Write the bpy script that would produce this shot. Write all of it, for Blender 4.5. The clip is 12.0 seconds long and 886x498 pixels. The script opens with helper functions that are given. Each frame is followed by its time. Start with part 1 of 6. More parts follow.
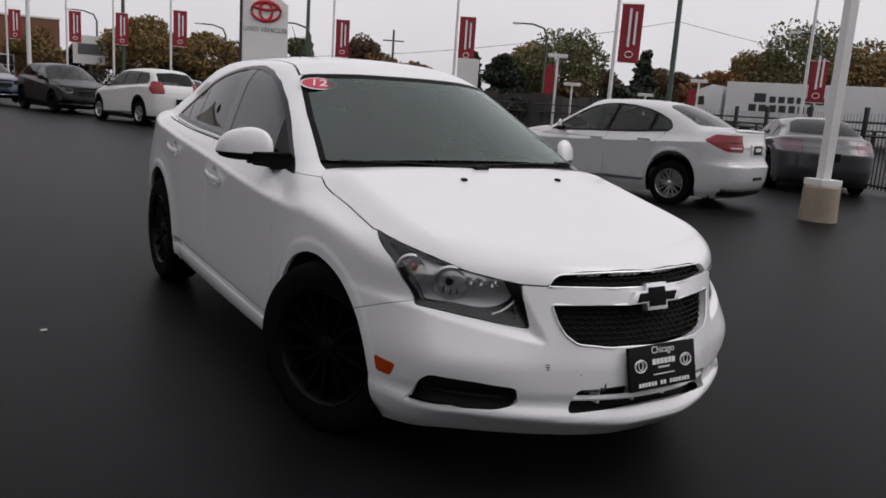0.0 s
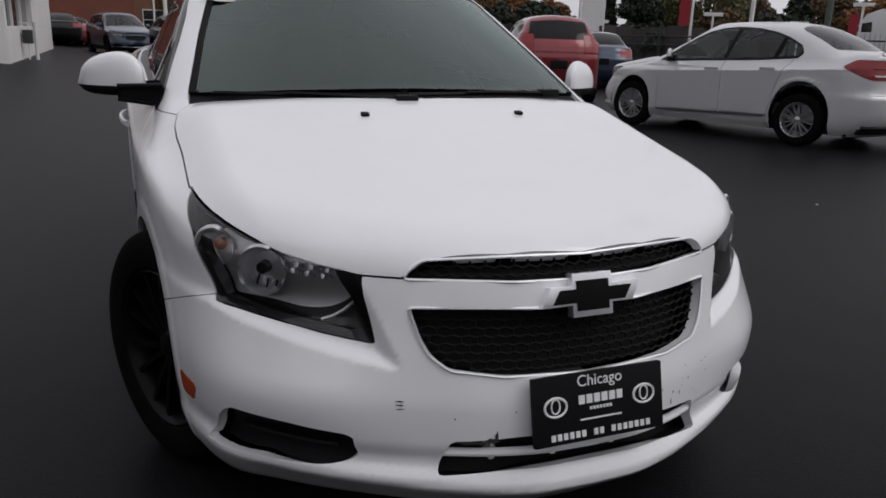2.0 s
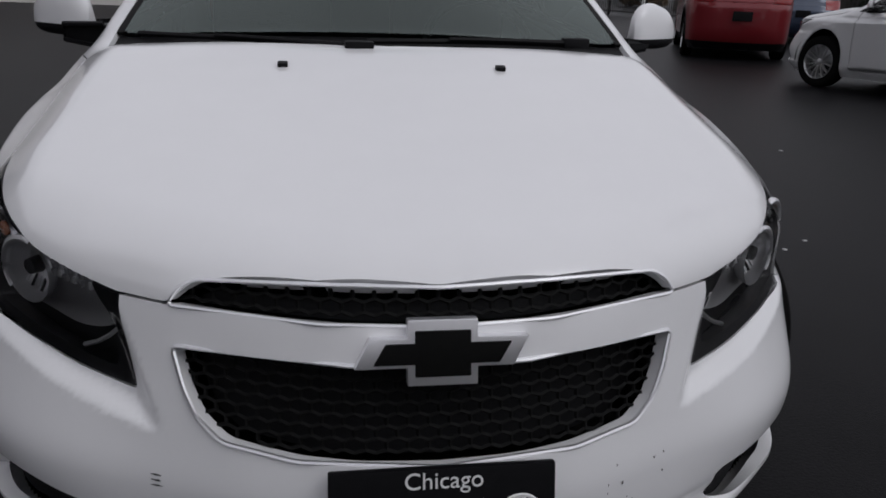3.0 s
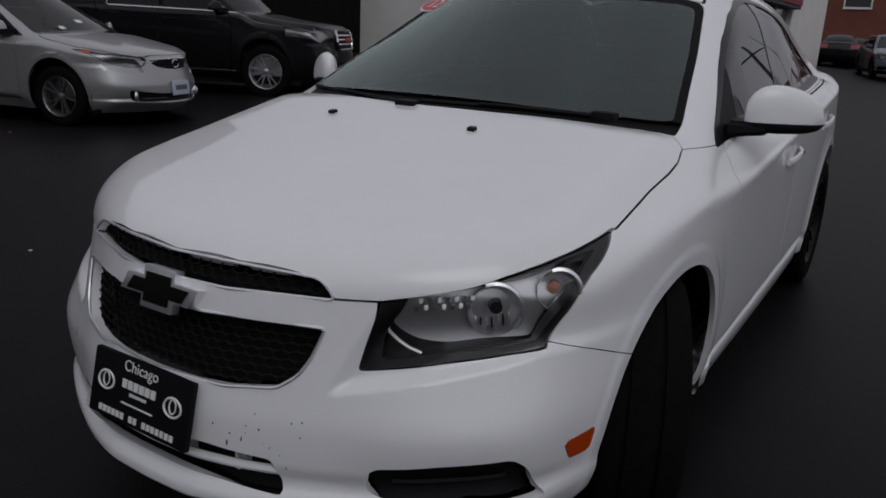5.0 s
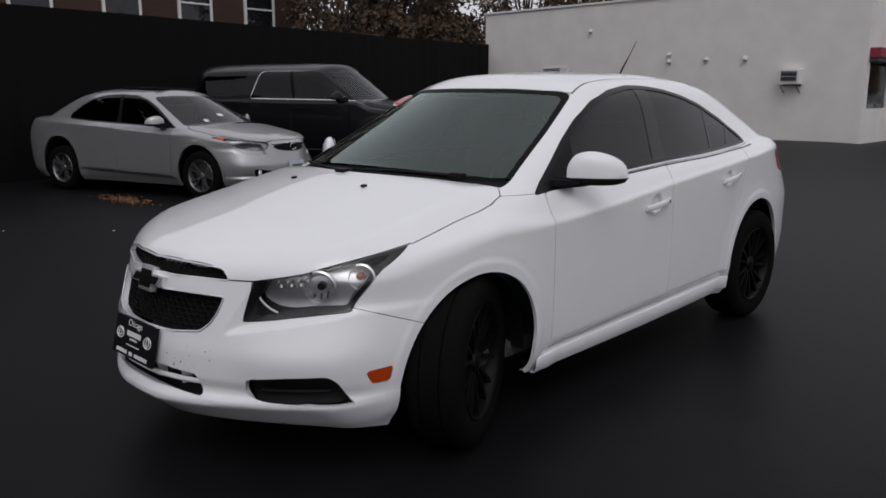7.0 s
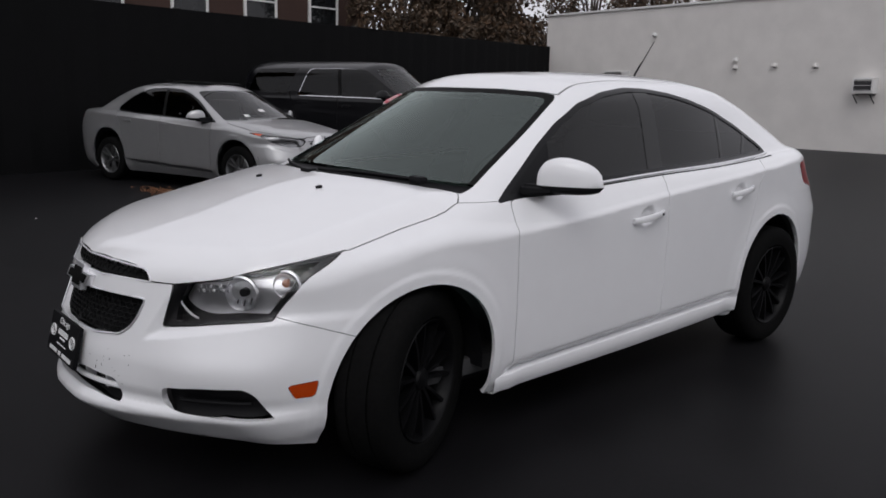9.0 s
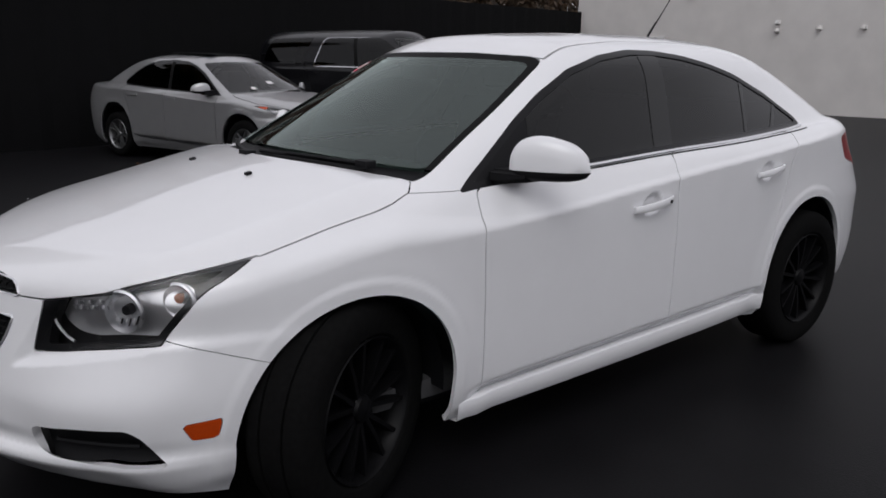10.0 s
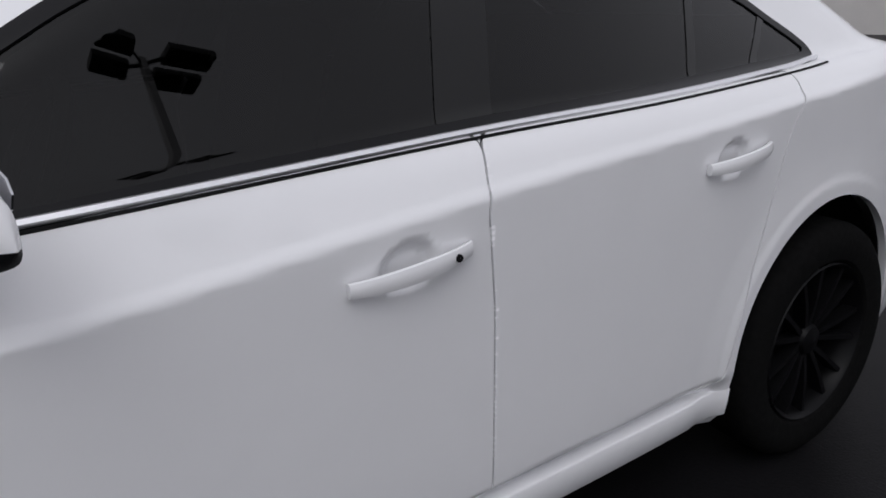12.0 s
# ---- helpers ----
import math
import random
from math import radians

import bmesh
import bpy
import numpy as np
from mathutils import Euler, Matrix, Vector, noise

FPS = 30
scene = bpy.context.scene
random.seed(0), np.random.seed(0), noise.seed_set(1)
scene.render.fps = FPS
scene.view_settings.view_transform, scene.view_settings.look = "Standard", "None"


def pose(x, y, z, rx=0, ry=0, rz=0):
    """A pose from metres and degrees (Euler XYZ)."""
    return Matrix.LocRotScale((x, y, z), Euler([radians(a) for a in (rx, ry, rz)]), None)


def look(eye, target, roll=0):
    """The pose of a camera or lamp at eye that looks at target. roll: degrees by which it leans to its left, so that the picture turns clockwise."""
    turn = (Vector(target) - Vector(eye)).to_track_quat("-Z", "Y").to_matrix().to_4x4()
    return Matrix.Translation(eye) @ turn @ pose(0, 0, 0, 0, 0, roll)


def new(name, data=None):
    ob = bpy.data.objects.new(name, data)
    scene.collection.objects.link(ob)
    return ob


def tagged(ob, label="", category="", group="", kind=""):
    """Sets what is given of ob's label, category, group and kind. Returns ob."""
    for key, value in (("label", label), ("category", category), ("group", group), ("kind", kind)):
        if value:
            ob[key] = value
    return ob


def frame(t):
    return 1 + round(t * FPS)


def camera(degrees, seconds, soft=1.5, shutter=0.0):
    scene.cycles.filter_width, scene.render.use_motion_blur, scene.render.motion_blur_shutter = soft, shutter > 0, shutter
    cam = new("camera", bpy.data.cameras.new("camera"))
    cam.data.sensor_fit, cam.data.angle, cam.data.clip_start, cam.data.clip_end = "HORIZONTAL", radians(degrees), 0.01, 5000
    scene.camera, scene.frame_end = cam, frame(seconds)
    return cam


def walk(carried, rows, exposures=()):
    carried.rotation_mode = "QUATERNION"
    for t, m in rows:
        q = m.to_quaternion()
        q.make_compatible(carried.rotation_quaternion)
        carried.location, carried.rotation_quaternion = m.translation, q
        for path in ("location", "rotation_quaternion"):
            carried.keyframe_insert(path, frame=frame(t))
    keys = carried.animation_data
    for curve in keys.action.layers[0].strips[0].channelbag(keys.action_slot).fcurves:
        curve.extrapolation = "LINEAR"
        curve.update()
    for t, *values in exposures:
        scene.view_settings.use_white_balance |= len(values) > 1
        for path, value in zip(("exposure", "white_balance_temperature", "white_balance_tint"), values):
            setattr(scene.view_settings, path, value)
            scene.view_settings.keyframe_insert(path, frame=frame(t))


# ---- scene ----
cam = camera(59.98, 12.0, soft=1.7)
ROWS = [
    (0.0, -1.9806, -1.5562, 1.2740, -32.360, -10.875, -3.844),
    (0.5, -1.7766, -1.4458, 1.2576, -31.127, -11.859, -3.328),
    (1.0, -1.4744, -1.4110, 1.2607, -28.081, -12.834, -2.529),
    (1.5, -1.1958, -1.2820, 1.2001, -26.998, -14.574, -3.232),
    (2.0, -0.8797, -1.1348, 1.1911, -22.233, -15.454, -1.742),
    (2.5, -0.4970, -1.0067, 1.1833, -13.396, -17.976, -0.888),
    (3.0, -0.1524, -0.7756, 1.1605, -8.326, -19.343, -1.983),
    (3.2, -0.0357, -0.7029, 1.1910, -6.115, -18.174, -1.914),
    (4.8, 1.1375, -0.7889, 1.2182, 31.389, -16.872, -2.299),
    (5.0, 1.3015, -0.8109, 1.2336, 32.925, -16.148, -2.587),
    (5.5, 1.6848, -0.9420, 1.2550, 36.064, -14.437, -1.180),
    (6.0, 2.0276, -1.0010, 1.2731, 38.759, -12.703, -1.234),
    (6.5, 2.3777, -0.9978, 1.2891, 42.218, -11.970, -1.403),
    (7.0, 2.6791, -1.0632, 1.3226, 44.018, -11.008, -0.125),
    (7.2, 2.7700, -1.0626, 1.3365, 44.810, -10.534, -0.432),
    (8.8, 2.8855, -0.6698, 1.3251, 48.750, -10.250, -1.220),
    (9.0, 2.8231, -0.6132, 1.3181, 49.155, -10.987, -1.467),
    (9.5, 2.6689, -0.4169, 1.3062, 49.763, -12.930, -1.079),
    (10.0, 2.5977, -0.0651, 1.3123, 51.737, -13.188, -0.740),
    (10.5, 2.4385, 0.3137, 1.2896, 50.094, -13.901, -1.303),
    (11.0, 2.2453, 0.7753, 1.2635, 49.779, -15.218, -0.752),
    (11.5, 2.0780, 1.2552, 1.2565, 51.783, -16.375, 0.418),
    (12.0, 1.8164, 1.7176, 1.2267, 55.142, -18.109, 0.902),
]
EXPOSURES = [(0, .24, 6620, 10), (1.5, .14, 6500, 10), (2.5, -.04, 6350, 10), (3.2, -.26, 6300, 10), (4.2, -.52, 6270, 10), (5, -.68, 6260, 10), (5.5, -.48, 6290, 10), (6, -.28, 6300, 10),
             (6.5, -.16, 6400, 10), (7.2, .04, 6400, 10), (9, .14, 6400, 10), (10.5, .10, 6350, 10), (12, .10, 6280, 10)]
walk(cam, [(t, pose(x, y, z, 90 + pitch, roll, yaw)) for t, x, y, z, yaw, pitch, roll in ROWS], EXPOSURES)

# ---- overcast sky and a veiled sun ----
SUN_UP, SUN_TURN = radians(52), radians(131)
world = bpy.data.worlds.new("sky")
scene.world = world
world.use_nodes = True
wt = world.node_tree
sky = wt.nodes.new("ShaderNodeTexSky")
sky.sky_type, sky.sun_disc, sky.sun_elevation, sky.sun_rotation = "NISHITA", False, SUN_UP, SUN_TURN
sky.air_density, sky.dust_density, sky.ozone_density = 1.0, 4.0, 1.0
grey = wt.nodes.new("ShaderNodeHueSaturation")
grey.inputs["Saturation"].default_value = 0.12
wt.links.new(sky.outputs[0], grey.inputs["Color"])
# cloud cover: the sky's own light mixed with the even grey of a closed cloud deck
coord = wt.nodes.new("ShaderNodeTexCoord")
cloud = wt.nodes.new("ShaderNodeTexNoise")
cloud.inputs["Scale"].default_value, cloud.inputs["Detail"].default_value = 2.2, 6
wt.links.new(coord.outputs["Generated"], cloud.inputs["Vector"])
ramp = wt.nodes.new("ShaderNodeValToRGB")
ramp.color_ramp.elements[0].position, ramp.color_ramp.elements[0].color = 0.3, (5.7, 5.55, 6.0, 1)
ramp.color_ramp.elements[1].position, ramp.color_ramp.elements[1].color = 0.7, (7.4, 7.25, 7.7, 1)
wt.links.new(cloud.outputs[0], ramp.inputs[0])
both = wt.nodes.new("ShaderNodeMix")
both.data_type = "RGBA"
both.inputs["Factor"].default_value = 0.75
wt.links.new(grey.outputs[0], both.inputs["A"])
wt.links.new(ramp.outputs[0], both.inputs["B"])
back = wt.nodes["Background"]
back.inputs["Strength"].default_value = 0.107
wt.links.new(both.outputs["Result"], back.inputs["Color"])

sun = new("sun", bpy.data.lights.new("sun", "SUN"))
sun.data.energy, sun.data.angle, sun.data.color = 0.5, radians(35), (1.0, 0.98, 0.97)
sun.matrix_world = look((0, 0, 50), (-21, 18, 50 - 35))

# ---- materials ----
def material(name, colour, rough=0.5, metal=0.0, coat=0.0, grain=None, bump=0.0, scale=40.0, spread=0.12, stains=0.0, transmission=0.0, spec=0.5):
    """A surface with fine grain and larger stains: colour varied by spread, relief by bump."""
    m = bpy.data.materials.new(name)
    m.use_nodes = True
    nt = m.node_tree
    p = nt.nodes["Principled BSDF"]
    p.inputs["Base Color"].default_value = (*colour, 1)
    p.inputs["Roughness"].default_value, p.inputs["Metallic"].default_value = rough, metal
    p.inputs["Coat Weight"].default_value, p.inputs["Coat Roughness"].default_value = coat, 0.04
    p.inputs["Transmission Weight"].default_value = transmission
    p.inputs["Specular IOR Level"].default_value = spec
    if grain or stains:
        tc = nt.nodes.new("ShaderNodeTexCoord")
        fine, wide = nt.nodes.new("ShaderNodeTexNoise"), nt.nodes.new("ShaderNodeTexNoise")
        fine.inputs["Scale"].default_value, fine.inputs["Detail"].default_value = scale, 8
        wide.inputs["Scale"].default_value, wide.inputs["Detail"].default_value = scale / 40, 5
        for n in (fine, wide):
            nt.links.new(tc.outputs["Object"], n.inputs["Vector"])
        add = nt.nodes.new("ShaderNodeMath")
        add.operation = "ADD"
        mul = nt.nodes.new("ShaderNodeMath")
        mul.operation, mul.inputs[1].default_value = "MULTIPLY", stains / max(spread, 1e-3)
        nt.links.new(wide.outputs[0], mul.inputs[0])
        nt.links.new(fine.outputs[0], add.inputs[0])
        nt.links.new(mul.outputs[0], add.inputs[1])
        r = nt.nodes.new("ShaderNodeMapRange")
        top = 1 + stains / max(spread, 1e-3)
        r.inputs["From Min"].default_value, r.inputs["From Max"].default_value = 0.25 * top, 0.75 * top
        r.inputs["To Min"].default_value, r.inputs["To Max"].default_value = 1 - spread - stains, 1 + spread + stains
        nt.links.new(add.outputs[0], r.inputs["Value"])
        mix = nt.nodes.new("ShaderNodeVectorMath")
        mix.operation = "MULTIPLY"
        mix.inputs[0].default_value = colour
        nt.links.new(r.outputs[0], mix.inputs[1])
        nt.links.new(mix.outputs[0], p.inputs["Base Color"])
        if bump:
            b = nt.nodes.new("ShaderNodeBump")
            b.inputs["Strength"].default_value, b.inputs["Distance"].default_value = bump, 0.01
            nt.links.new(fine.outputs[0], b.inputs["Height"])
            nt.links.new(b.outputs[0], p.inputs["Normal"])
    return m


def pane_material(name, tint, rough=0.01, gloss=1.0, ior=1.5):
    """A thin sheet of tinted glass: what lies behind, dimmed by the tint, and a mirror image that grows towards grazing view."""
    m = bpy.data.materials.new(name)
    m.use_nodes = True
    nt = m.node_tree
    nt.nodes.remove(nt.nodes["Principled BSDF"])
    see, shine, mix, fres = (nt.nodes.new("ShaderNode" + k) for k in ("BsdfTransparent", "BsdfGlossy", "MixShader", "Fresnel"))
    see.inputs[0].default_value = (*tint, 1)
    shine.inputs["Color"].default_value = (*gloss, 1) if isinstance(gloss, tuple) else (gloss, gloss, gloss, 1)
    shine.inputs["Roughness"].default_value = rough
    fres.inputs[0].default_value = ior
    nt.links.new(fres.outputs[0], mix.inputs[0])
    nt.links.new(see.outputs[0], mix.inputs[1])
    nt.links.new(shine.outputs[0], mix.inputs[2])
    nt.links.new(mix.outputs[0], nt.nodes["Material Output"].inputs["Surface"])
    return m


white_paint = material("white_car_paint", (0.80, 0.80, 0.815), 0.32, coat=0.9, grain=True, scale=9, spread=0.012, stains=0.012, spec=0.3)
silver_paint = material("silver_car_paint", (0.58, 0.58, 0.59), 0.34, metal=0.2, coat=0.8, grain=True, scale=300, spread=0.04, stains=0.02)
camry_silver = material("warm_silver_car_paint", (0.38, 0.38, 0.385), 0.34, metal=0.6, coat=0.8, grain=True, scale=300, spread=0.04, stains=0.02)
dark_grey_paint = material("dark_grey_car_paint", (0.055, 0.055, 0.06), 0.3, metal=0.4, coat=0.9, grain=True, scale=300, spread=0.05)
black_paint = material("black_car_paint", (0.004, 0.004, 0.005), 0.3, coat=0.22, grain=True, scale=30, spread=0.1, spec=0.2)
red_paint = material("deep_red_car_paint", (0.20, 0.012, 0.018), 0.3, metal=0.3, coat=0.9, grain=True, scale=300, spread=0.05)
blue_paint = material("dark_blue_car_paint", (0.03, 0.045, 0.08), 0.3, metal=0.4, coat=0.9, grain=True, scale=300, spread=0.05)
plum_paint = material("plum_car_paint", (0.09, 0.02, 0.05), 0.3, metal=0.3, coat=0.9, grain=True, scale=300, spread=0.05)
rubber = material("tyre_rubber", (0.006, 0.006, 0.006), 0.9, grain=True, scale=60, spread=0.25, bump=0.2, spec=0.03)
rim_black = material("gloss_black_rim", (0.0035, 0.0035, 0.004), 0.42, grain=True, scale=40, spread=0.2, spec=0.12)
rim_grey = material("dull_grey_alloy_rim", (0.22, 0.22, 0.225), 0.35, metal=0.8, grain=True, scale=60, spread=0.08)
lamp_smoke = material("smoked_lamp_reflector", (0.30, 0.30, 0.31), 0.22, metal=0.9, grain=True, scale=80, spread=0.1)
rim_silver = material("silver_alloy_rim", (0.55, 0.55, 0.56), 0.3, metal=0.85, grain=True, scale=60, spread=0.06)
black_plastic = material("black_grained_plastic", (0.007, 0.007, 0.008), 0.55, grain=True, scale=400, spread=0.2, bump=0.1, spec=0.15)
gloss_black = material("gloss_black_trim", (0.005, 0.005, 0.006), 0.28, grain=True, scale=60, spread=0.15, spec=0.2)
seal_black = material("rubber_seal", (0.004, 0.004, 0.004), 0.6, grain=True, scale=90, spread=0.2, spec=0.1)
smoked_plastic = material("smoked_lamp_plastic", (0.016, 0.016, 0.018), 0.3, grain=True, scale=90, spread=0.2)
bulb_amber = material("pale_amber_bulb", (0.50, 0.22, 0.13), 0.25, grain=True, scale=200, spread=0.1)
chrome = material("chrome", (0.62, 0.62, 0.64), 0.12, metal=1.0, grain=True, scale=60, spread=0.03)
lamp_chrome = material("lamp_reflector", (0.92, 0.92, 0.94), 0.42, metal=1.0, grain=True, scale=80, spread=0.04)
amber = material("amber_reflector", (0.45, 0.05, 0.004), 0.2, coat=0.5, grain=True, scale=300, spread=0.12, bump=0.1)
tail_red = material("red_tail_lens", (0.22, 0.003, 0.006), 0.3, coat=0.25, grain=True, scale=200, spread=0.12)
cabin_cloth = material("dark_seat_cloth", (0.05, 0.05, 0.052), 0.9, grain=True, scale=200, spread=0.25, bump=0.2)
dash_plastic = material("dashboard_plastic", (0.055, 0.06, 0.058), 0.6, grain=True, scale=300, spread=0.2, bump=0.1)
white_print = material("white_print", (0.75, 0.75, 0.75), 0.5, grain=True, scale=200, spread=0.06)
sticker_red = material("red_sticker", (0.50, 0.03, 0.07), 0.4, grain=True, scale=100, spread=0.05)
plate_black = material("black_plate_insert", (0.005, 0.005, 0.006), 0.5, grain=True, scale=80, spread=0.2, spec=0.15)
plate_white = material("pale_licence_plate", (0.45, 0.50, 0.58), 0.4, grain=True, scale=60, spread=0.15)
scuff_dark = material("scraped_dark_plastic", (0.03, 0.03, 0.03), 0.8, grain=True, scale=200, spread=0.3)
satin_chrome = material("satin_chrome", (0.86, 0.86, 0.88), 0.36, metal=0.9, grain=True, scale=60, spread=0.03)
pillar_gloss = material("pillar_gloss", (0.004, 0.004, 0.004), 0.04, grain=True, scale=60, spread=0.1, spec=0.36)
windscreen_glass = pane_material("windscreen_glass", (0.36, 0.50, 0.45), 0.012, (0.86, 0.98, 0.93), 1.85)
tint_glass = pane_material("tinted_side_glass", (0.05, 0.05, 0.052), 0.01, 0.9, 1.42)
clear_glass = pane_material("clear_car_glass", (0.60, 0.68, 0.65), 0.012, 1.0, 1.5)
dark_glass = pane_material("privacy_glass", (0.05, 0.05, 0.055), 0.01, 0.7, 1.45)
lamp_glass = pane_material("lamp_lens", (0.90, 0.90, 0.90), 0.01, 1.0, 1.45)

# ---- mesh building ----
def link(name, verts, faces, mat, parent=None, label="", smooth=True, normals=None):
    """One mesh object, a part of parent where one is given."""
    me = bpy.data.meshes.new(name)
    me.from_pydata(np.asarray(verts, float).tolist(), [], faces if isinstance(faces, list) else faces.tolist())
    me.validate()
    me.materials.append(mat)
    if smooth:
        me.polygons.foreach_set("use_smooth", [True] * len(me.polygons))
    if normals is not None:
        me.normals_split_custom_set_from_vertices(normals.tolist())
    ob = new(name, me)
    if parent is not None:
        ob.parent = parent
    if label:
        ob["label"] = label
    return ob


def part(name, bm, mat, parent, label="", smooth=True):
    """Links a bmesh as one mesh object under a thing or a part."""
    me = bpy.data.meshes.new(name)
    bm.normal_update()
    bm.to_mesh(me)
    bm.free()
    me.materials.append(mat)
    if smooth:
        me.polygons.foreach_set("use_smooth", [True] * len(me.polygons))
        me.set_sharp_from_angle(angle=radians(35))
    ob = new(name, me)
    ob.parent = parent
    if label:
        ob["label"] = label
    return ob


def thing(name, m=None, label="", category="", group="", kind=""):
    ob = new(name)
    ob.empty_display_size = 0.1
    if m is not None:
        ob.matrix_basis = m
    return tagged(ob, label, category, group, kind)


def box(x0, x1, y0, y1, z0, z1, bevel=0.0, bm=None, m=None):
    """A box, its edges rounded by bevel."""
    own = bmesh.new()
    bmesh.ops.create_cube(own, size=1)
    for v in own.verts:
        v.co = ((x0 + x1) / 2 + v.co.x * (x1 - x0), (y0 + y1) / 2 + v.co.y * (y1 - y0), (z0 + z1) / 2 + v.co.z * (z1 - z0))
    if bevel:
        bmesh.ops.bevel(own, geom=own.edges[:], offset=bevel, segments=2, affect="EDGES", profile=0.7)
    if m is not None:
        own.transform(m)
    if bm is None:
        return own
    me = bpy.data.meshes.new("tmp")
    own.to_mesh(me)
    own.free()
    bm.from_mesh(me)
    bpy.data.meshes.remove(me)
    return bm


def tube(points, radius, sides=8, bm=None, taper=None, closed=False):
    """A round bar along points."""
    bm = bm or bmesh.new()
    pts = [Vector(p) for p in points]
    n = len(pts)
    rings = []
    for i, p in enumerate(pts):
        a = pts[(i + 1) % n] if closed or i < n - 1 else p
        b = pts[i - 1] if closed or i > 0 else p
        d = (a - b).normalized()
        u = d.cross(Vector((0, 0, 1)))
        u = u.normalized() if u.length > 0.05 else d.cross(Vector((1, 0, 0))).normalized()
        w = d.cross(u)
        r = radius if taper is None else radius + (taper - radius) * i / (n - 1)
        rings.append([bm.verts.new(p + r * (math.cos(2 * math.pi * k / sides) * u + math.sin(2 * math.pi * k / sides) * w)) for k in range(sides)])
    for i in range(n if closed else n - 1):
        a, b = rings[i], rings[(i + 1) % n]
        for k in range(sides):
            bm.faces.new((a[k], a[(k + 1) % sides], b[(k + 1) % sides], b[k]))
    if not closed:
        bm.faces.new(rings[0][::-1])
        bm.faces.new(rings[-1])
    return bm


def lathe(profile, steps=48, bm=None, m=None):
    """A body of revolution round the x axis from (x, radius) pairs."""
    own = bm or bmesh.new()
    first = len(own.verts)
    rings = []
    for x, r in profile:
        rings.append([own.verts.new((x, r * math.cos(2 * math.pi * k / steps), r * math.sin(2 * math.pi * k / steps))) for k in range(steps)])
    for a, b in zip(rings, rings[1:]):
        for k in range(steps):
            own.faces.new((a[k], a[(k + 1) % steps], b[(k + 1) % steps], b[k]))
    if m is not None:
        own.verts.ensure_lookup_table()
        for v in own.verts[first:]:
            v.co = m @ v.co
    return own


def prism(outline, depth, m=None, bevel=0.0, bm=None):
    """A flat plate from an outline in (x, z), depth thick towards +y."""
    own = bmesh.new()
    f = own.faces.new([own.verts.new((x, 0, z)) for x, z in outline])
    r = bmesh.ops.extrude_face_region(own, geom=[f])
    bmesh.ops.translate(own, verts=[v for v in r["geom"] if isinstance(v, bmesh.types.BMVert)], vec=(0, depth, 0))
    bmesh.ops.recalc_face_normals(own, faces=own.faces[:])
    if bevel:
        bmesh.ops.bevel(own, geom=own.edges[:], offset=bevel, segments=2, affect="EDGES", profile=0.7)
    if m is not None:
        own.transform(m)
    if bm is None:
        return own
    me = bpy.data.meshes.new("tmp")
    own.to_mesh(me)
    own.free()
    bm.from_mesh(me)
    bpy.data.meshes.remove(me)
    return bm


def letters(text, size, mat, parent, m, name="lettering", depth=0.002):
    """Raised letters in the built-in font, centred, in the plane x-z of m."""
    cu = bpy.data.curves.new("text", "FONT")
    cu.body, cu.size, cu.extrude, cu.align_x, cu.align_y = text, size, depth, "CENTER", "CENTER"
    tmp = bpy.data.objects.new("text", cu)
    scene.collection.objects.link(tmp)
    me = bpy.data.meshes.new_from_object(tmp.evaluated_get(bpy.context.evaluated_depsgraph_get()))
    bpy.data.objects.remove(tmp)
    me.transform(m @ pose(0, 0, 0, 90))
    me.name = name
    me.materials.append(mat)
    ob = new(name, me)
    ob.parent = parent
    return ob


# ---- skins: a solid given as a signed field, meshed and parted along outlines ----
CURVES = {}


def curve_table(pts):
    """A smooth monotone curve through (x, value) pairs, as a fine table with straight ends."""
    X, Y = np.array(pts, float).T
    h = np.diff(X)
    d = np.diff(Y) / h
    m = np.zeros(len(X))
    m[0], m[-1] = d[0], d[-1]
    for i in range(1, len(X) - 1):
        if d[i - 1] * d[i] > 0:
            w1, w2 = 2 * h[i] + h[i - 1], h[i] + 2 * h[i - 1]
            m[i] = (w1 + w2) / (w1 / d[i - 1] + w2 / d[i])
    x = np.linspace(X[0], X[-1], 3000)
    i = np.clip(np.searchsorted(X, x) - 1, 0, len(h) - 1)
    t = (x - X[i]) / h[i]
    v = Y[i] * (2 * t**3 - 3 * t**2 + 1) + h[i] * m[i] * (t**3 - 2 * t**2 + t) + Y[i + 1] * (3 * t**2 - 2 * t**3) + h[i] * m[i + 1] * (t**3 - t**2)
    x = np.concatenate([[X[0] - 50], x, [X[-1] + 50]])
    return x, np.concatenate([[Y[0] - 50 * m[0]], v, [Y[-1] + 50 * m[-1]]])


def curve_at(x, pts):
    """The value of a smooth curve through (x, value) pairs."""
    key = tuple(pts)
    if key not in CURVES:
        CURVES[key] = curve_table(pts)
    return np.interp(x, *CURVES[key])


def smax(a, b, r):
    h = np.maximum(r - np.abs(a - b), 0) / r
    return np.maximum(a, b) + h * h * r * 0.25


def smin(a, b, r):
    return -smax(-a, -b, r)


def ease(a, b, x):
    t = np.clip((x - a) / (b - a), 0, 1)
    return t * t * (3 - 2 * t)


def gradient(f, v, e=1e-3):
    c = f(v[:, 0], v[:, 1], v[:, 2])
    g = np.stack([f(v[:, 0] + e * (k == 0), v[:, 1] + e * (k == 1), v[:, 2] + e * (k == 2)) - c for k in range(3)], 1) / e
    return c, g


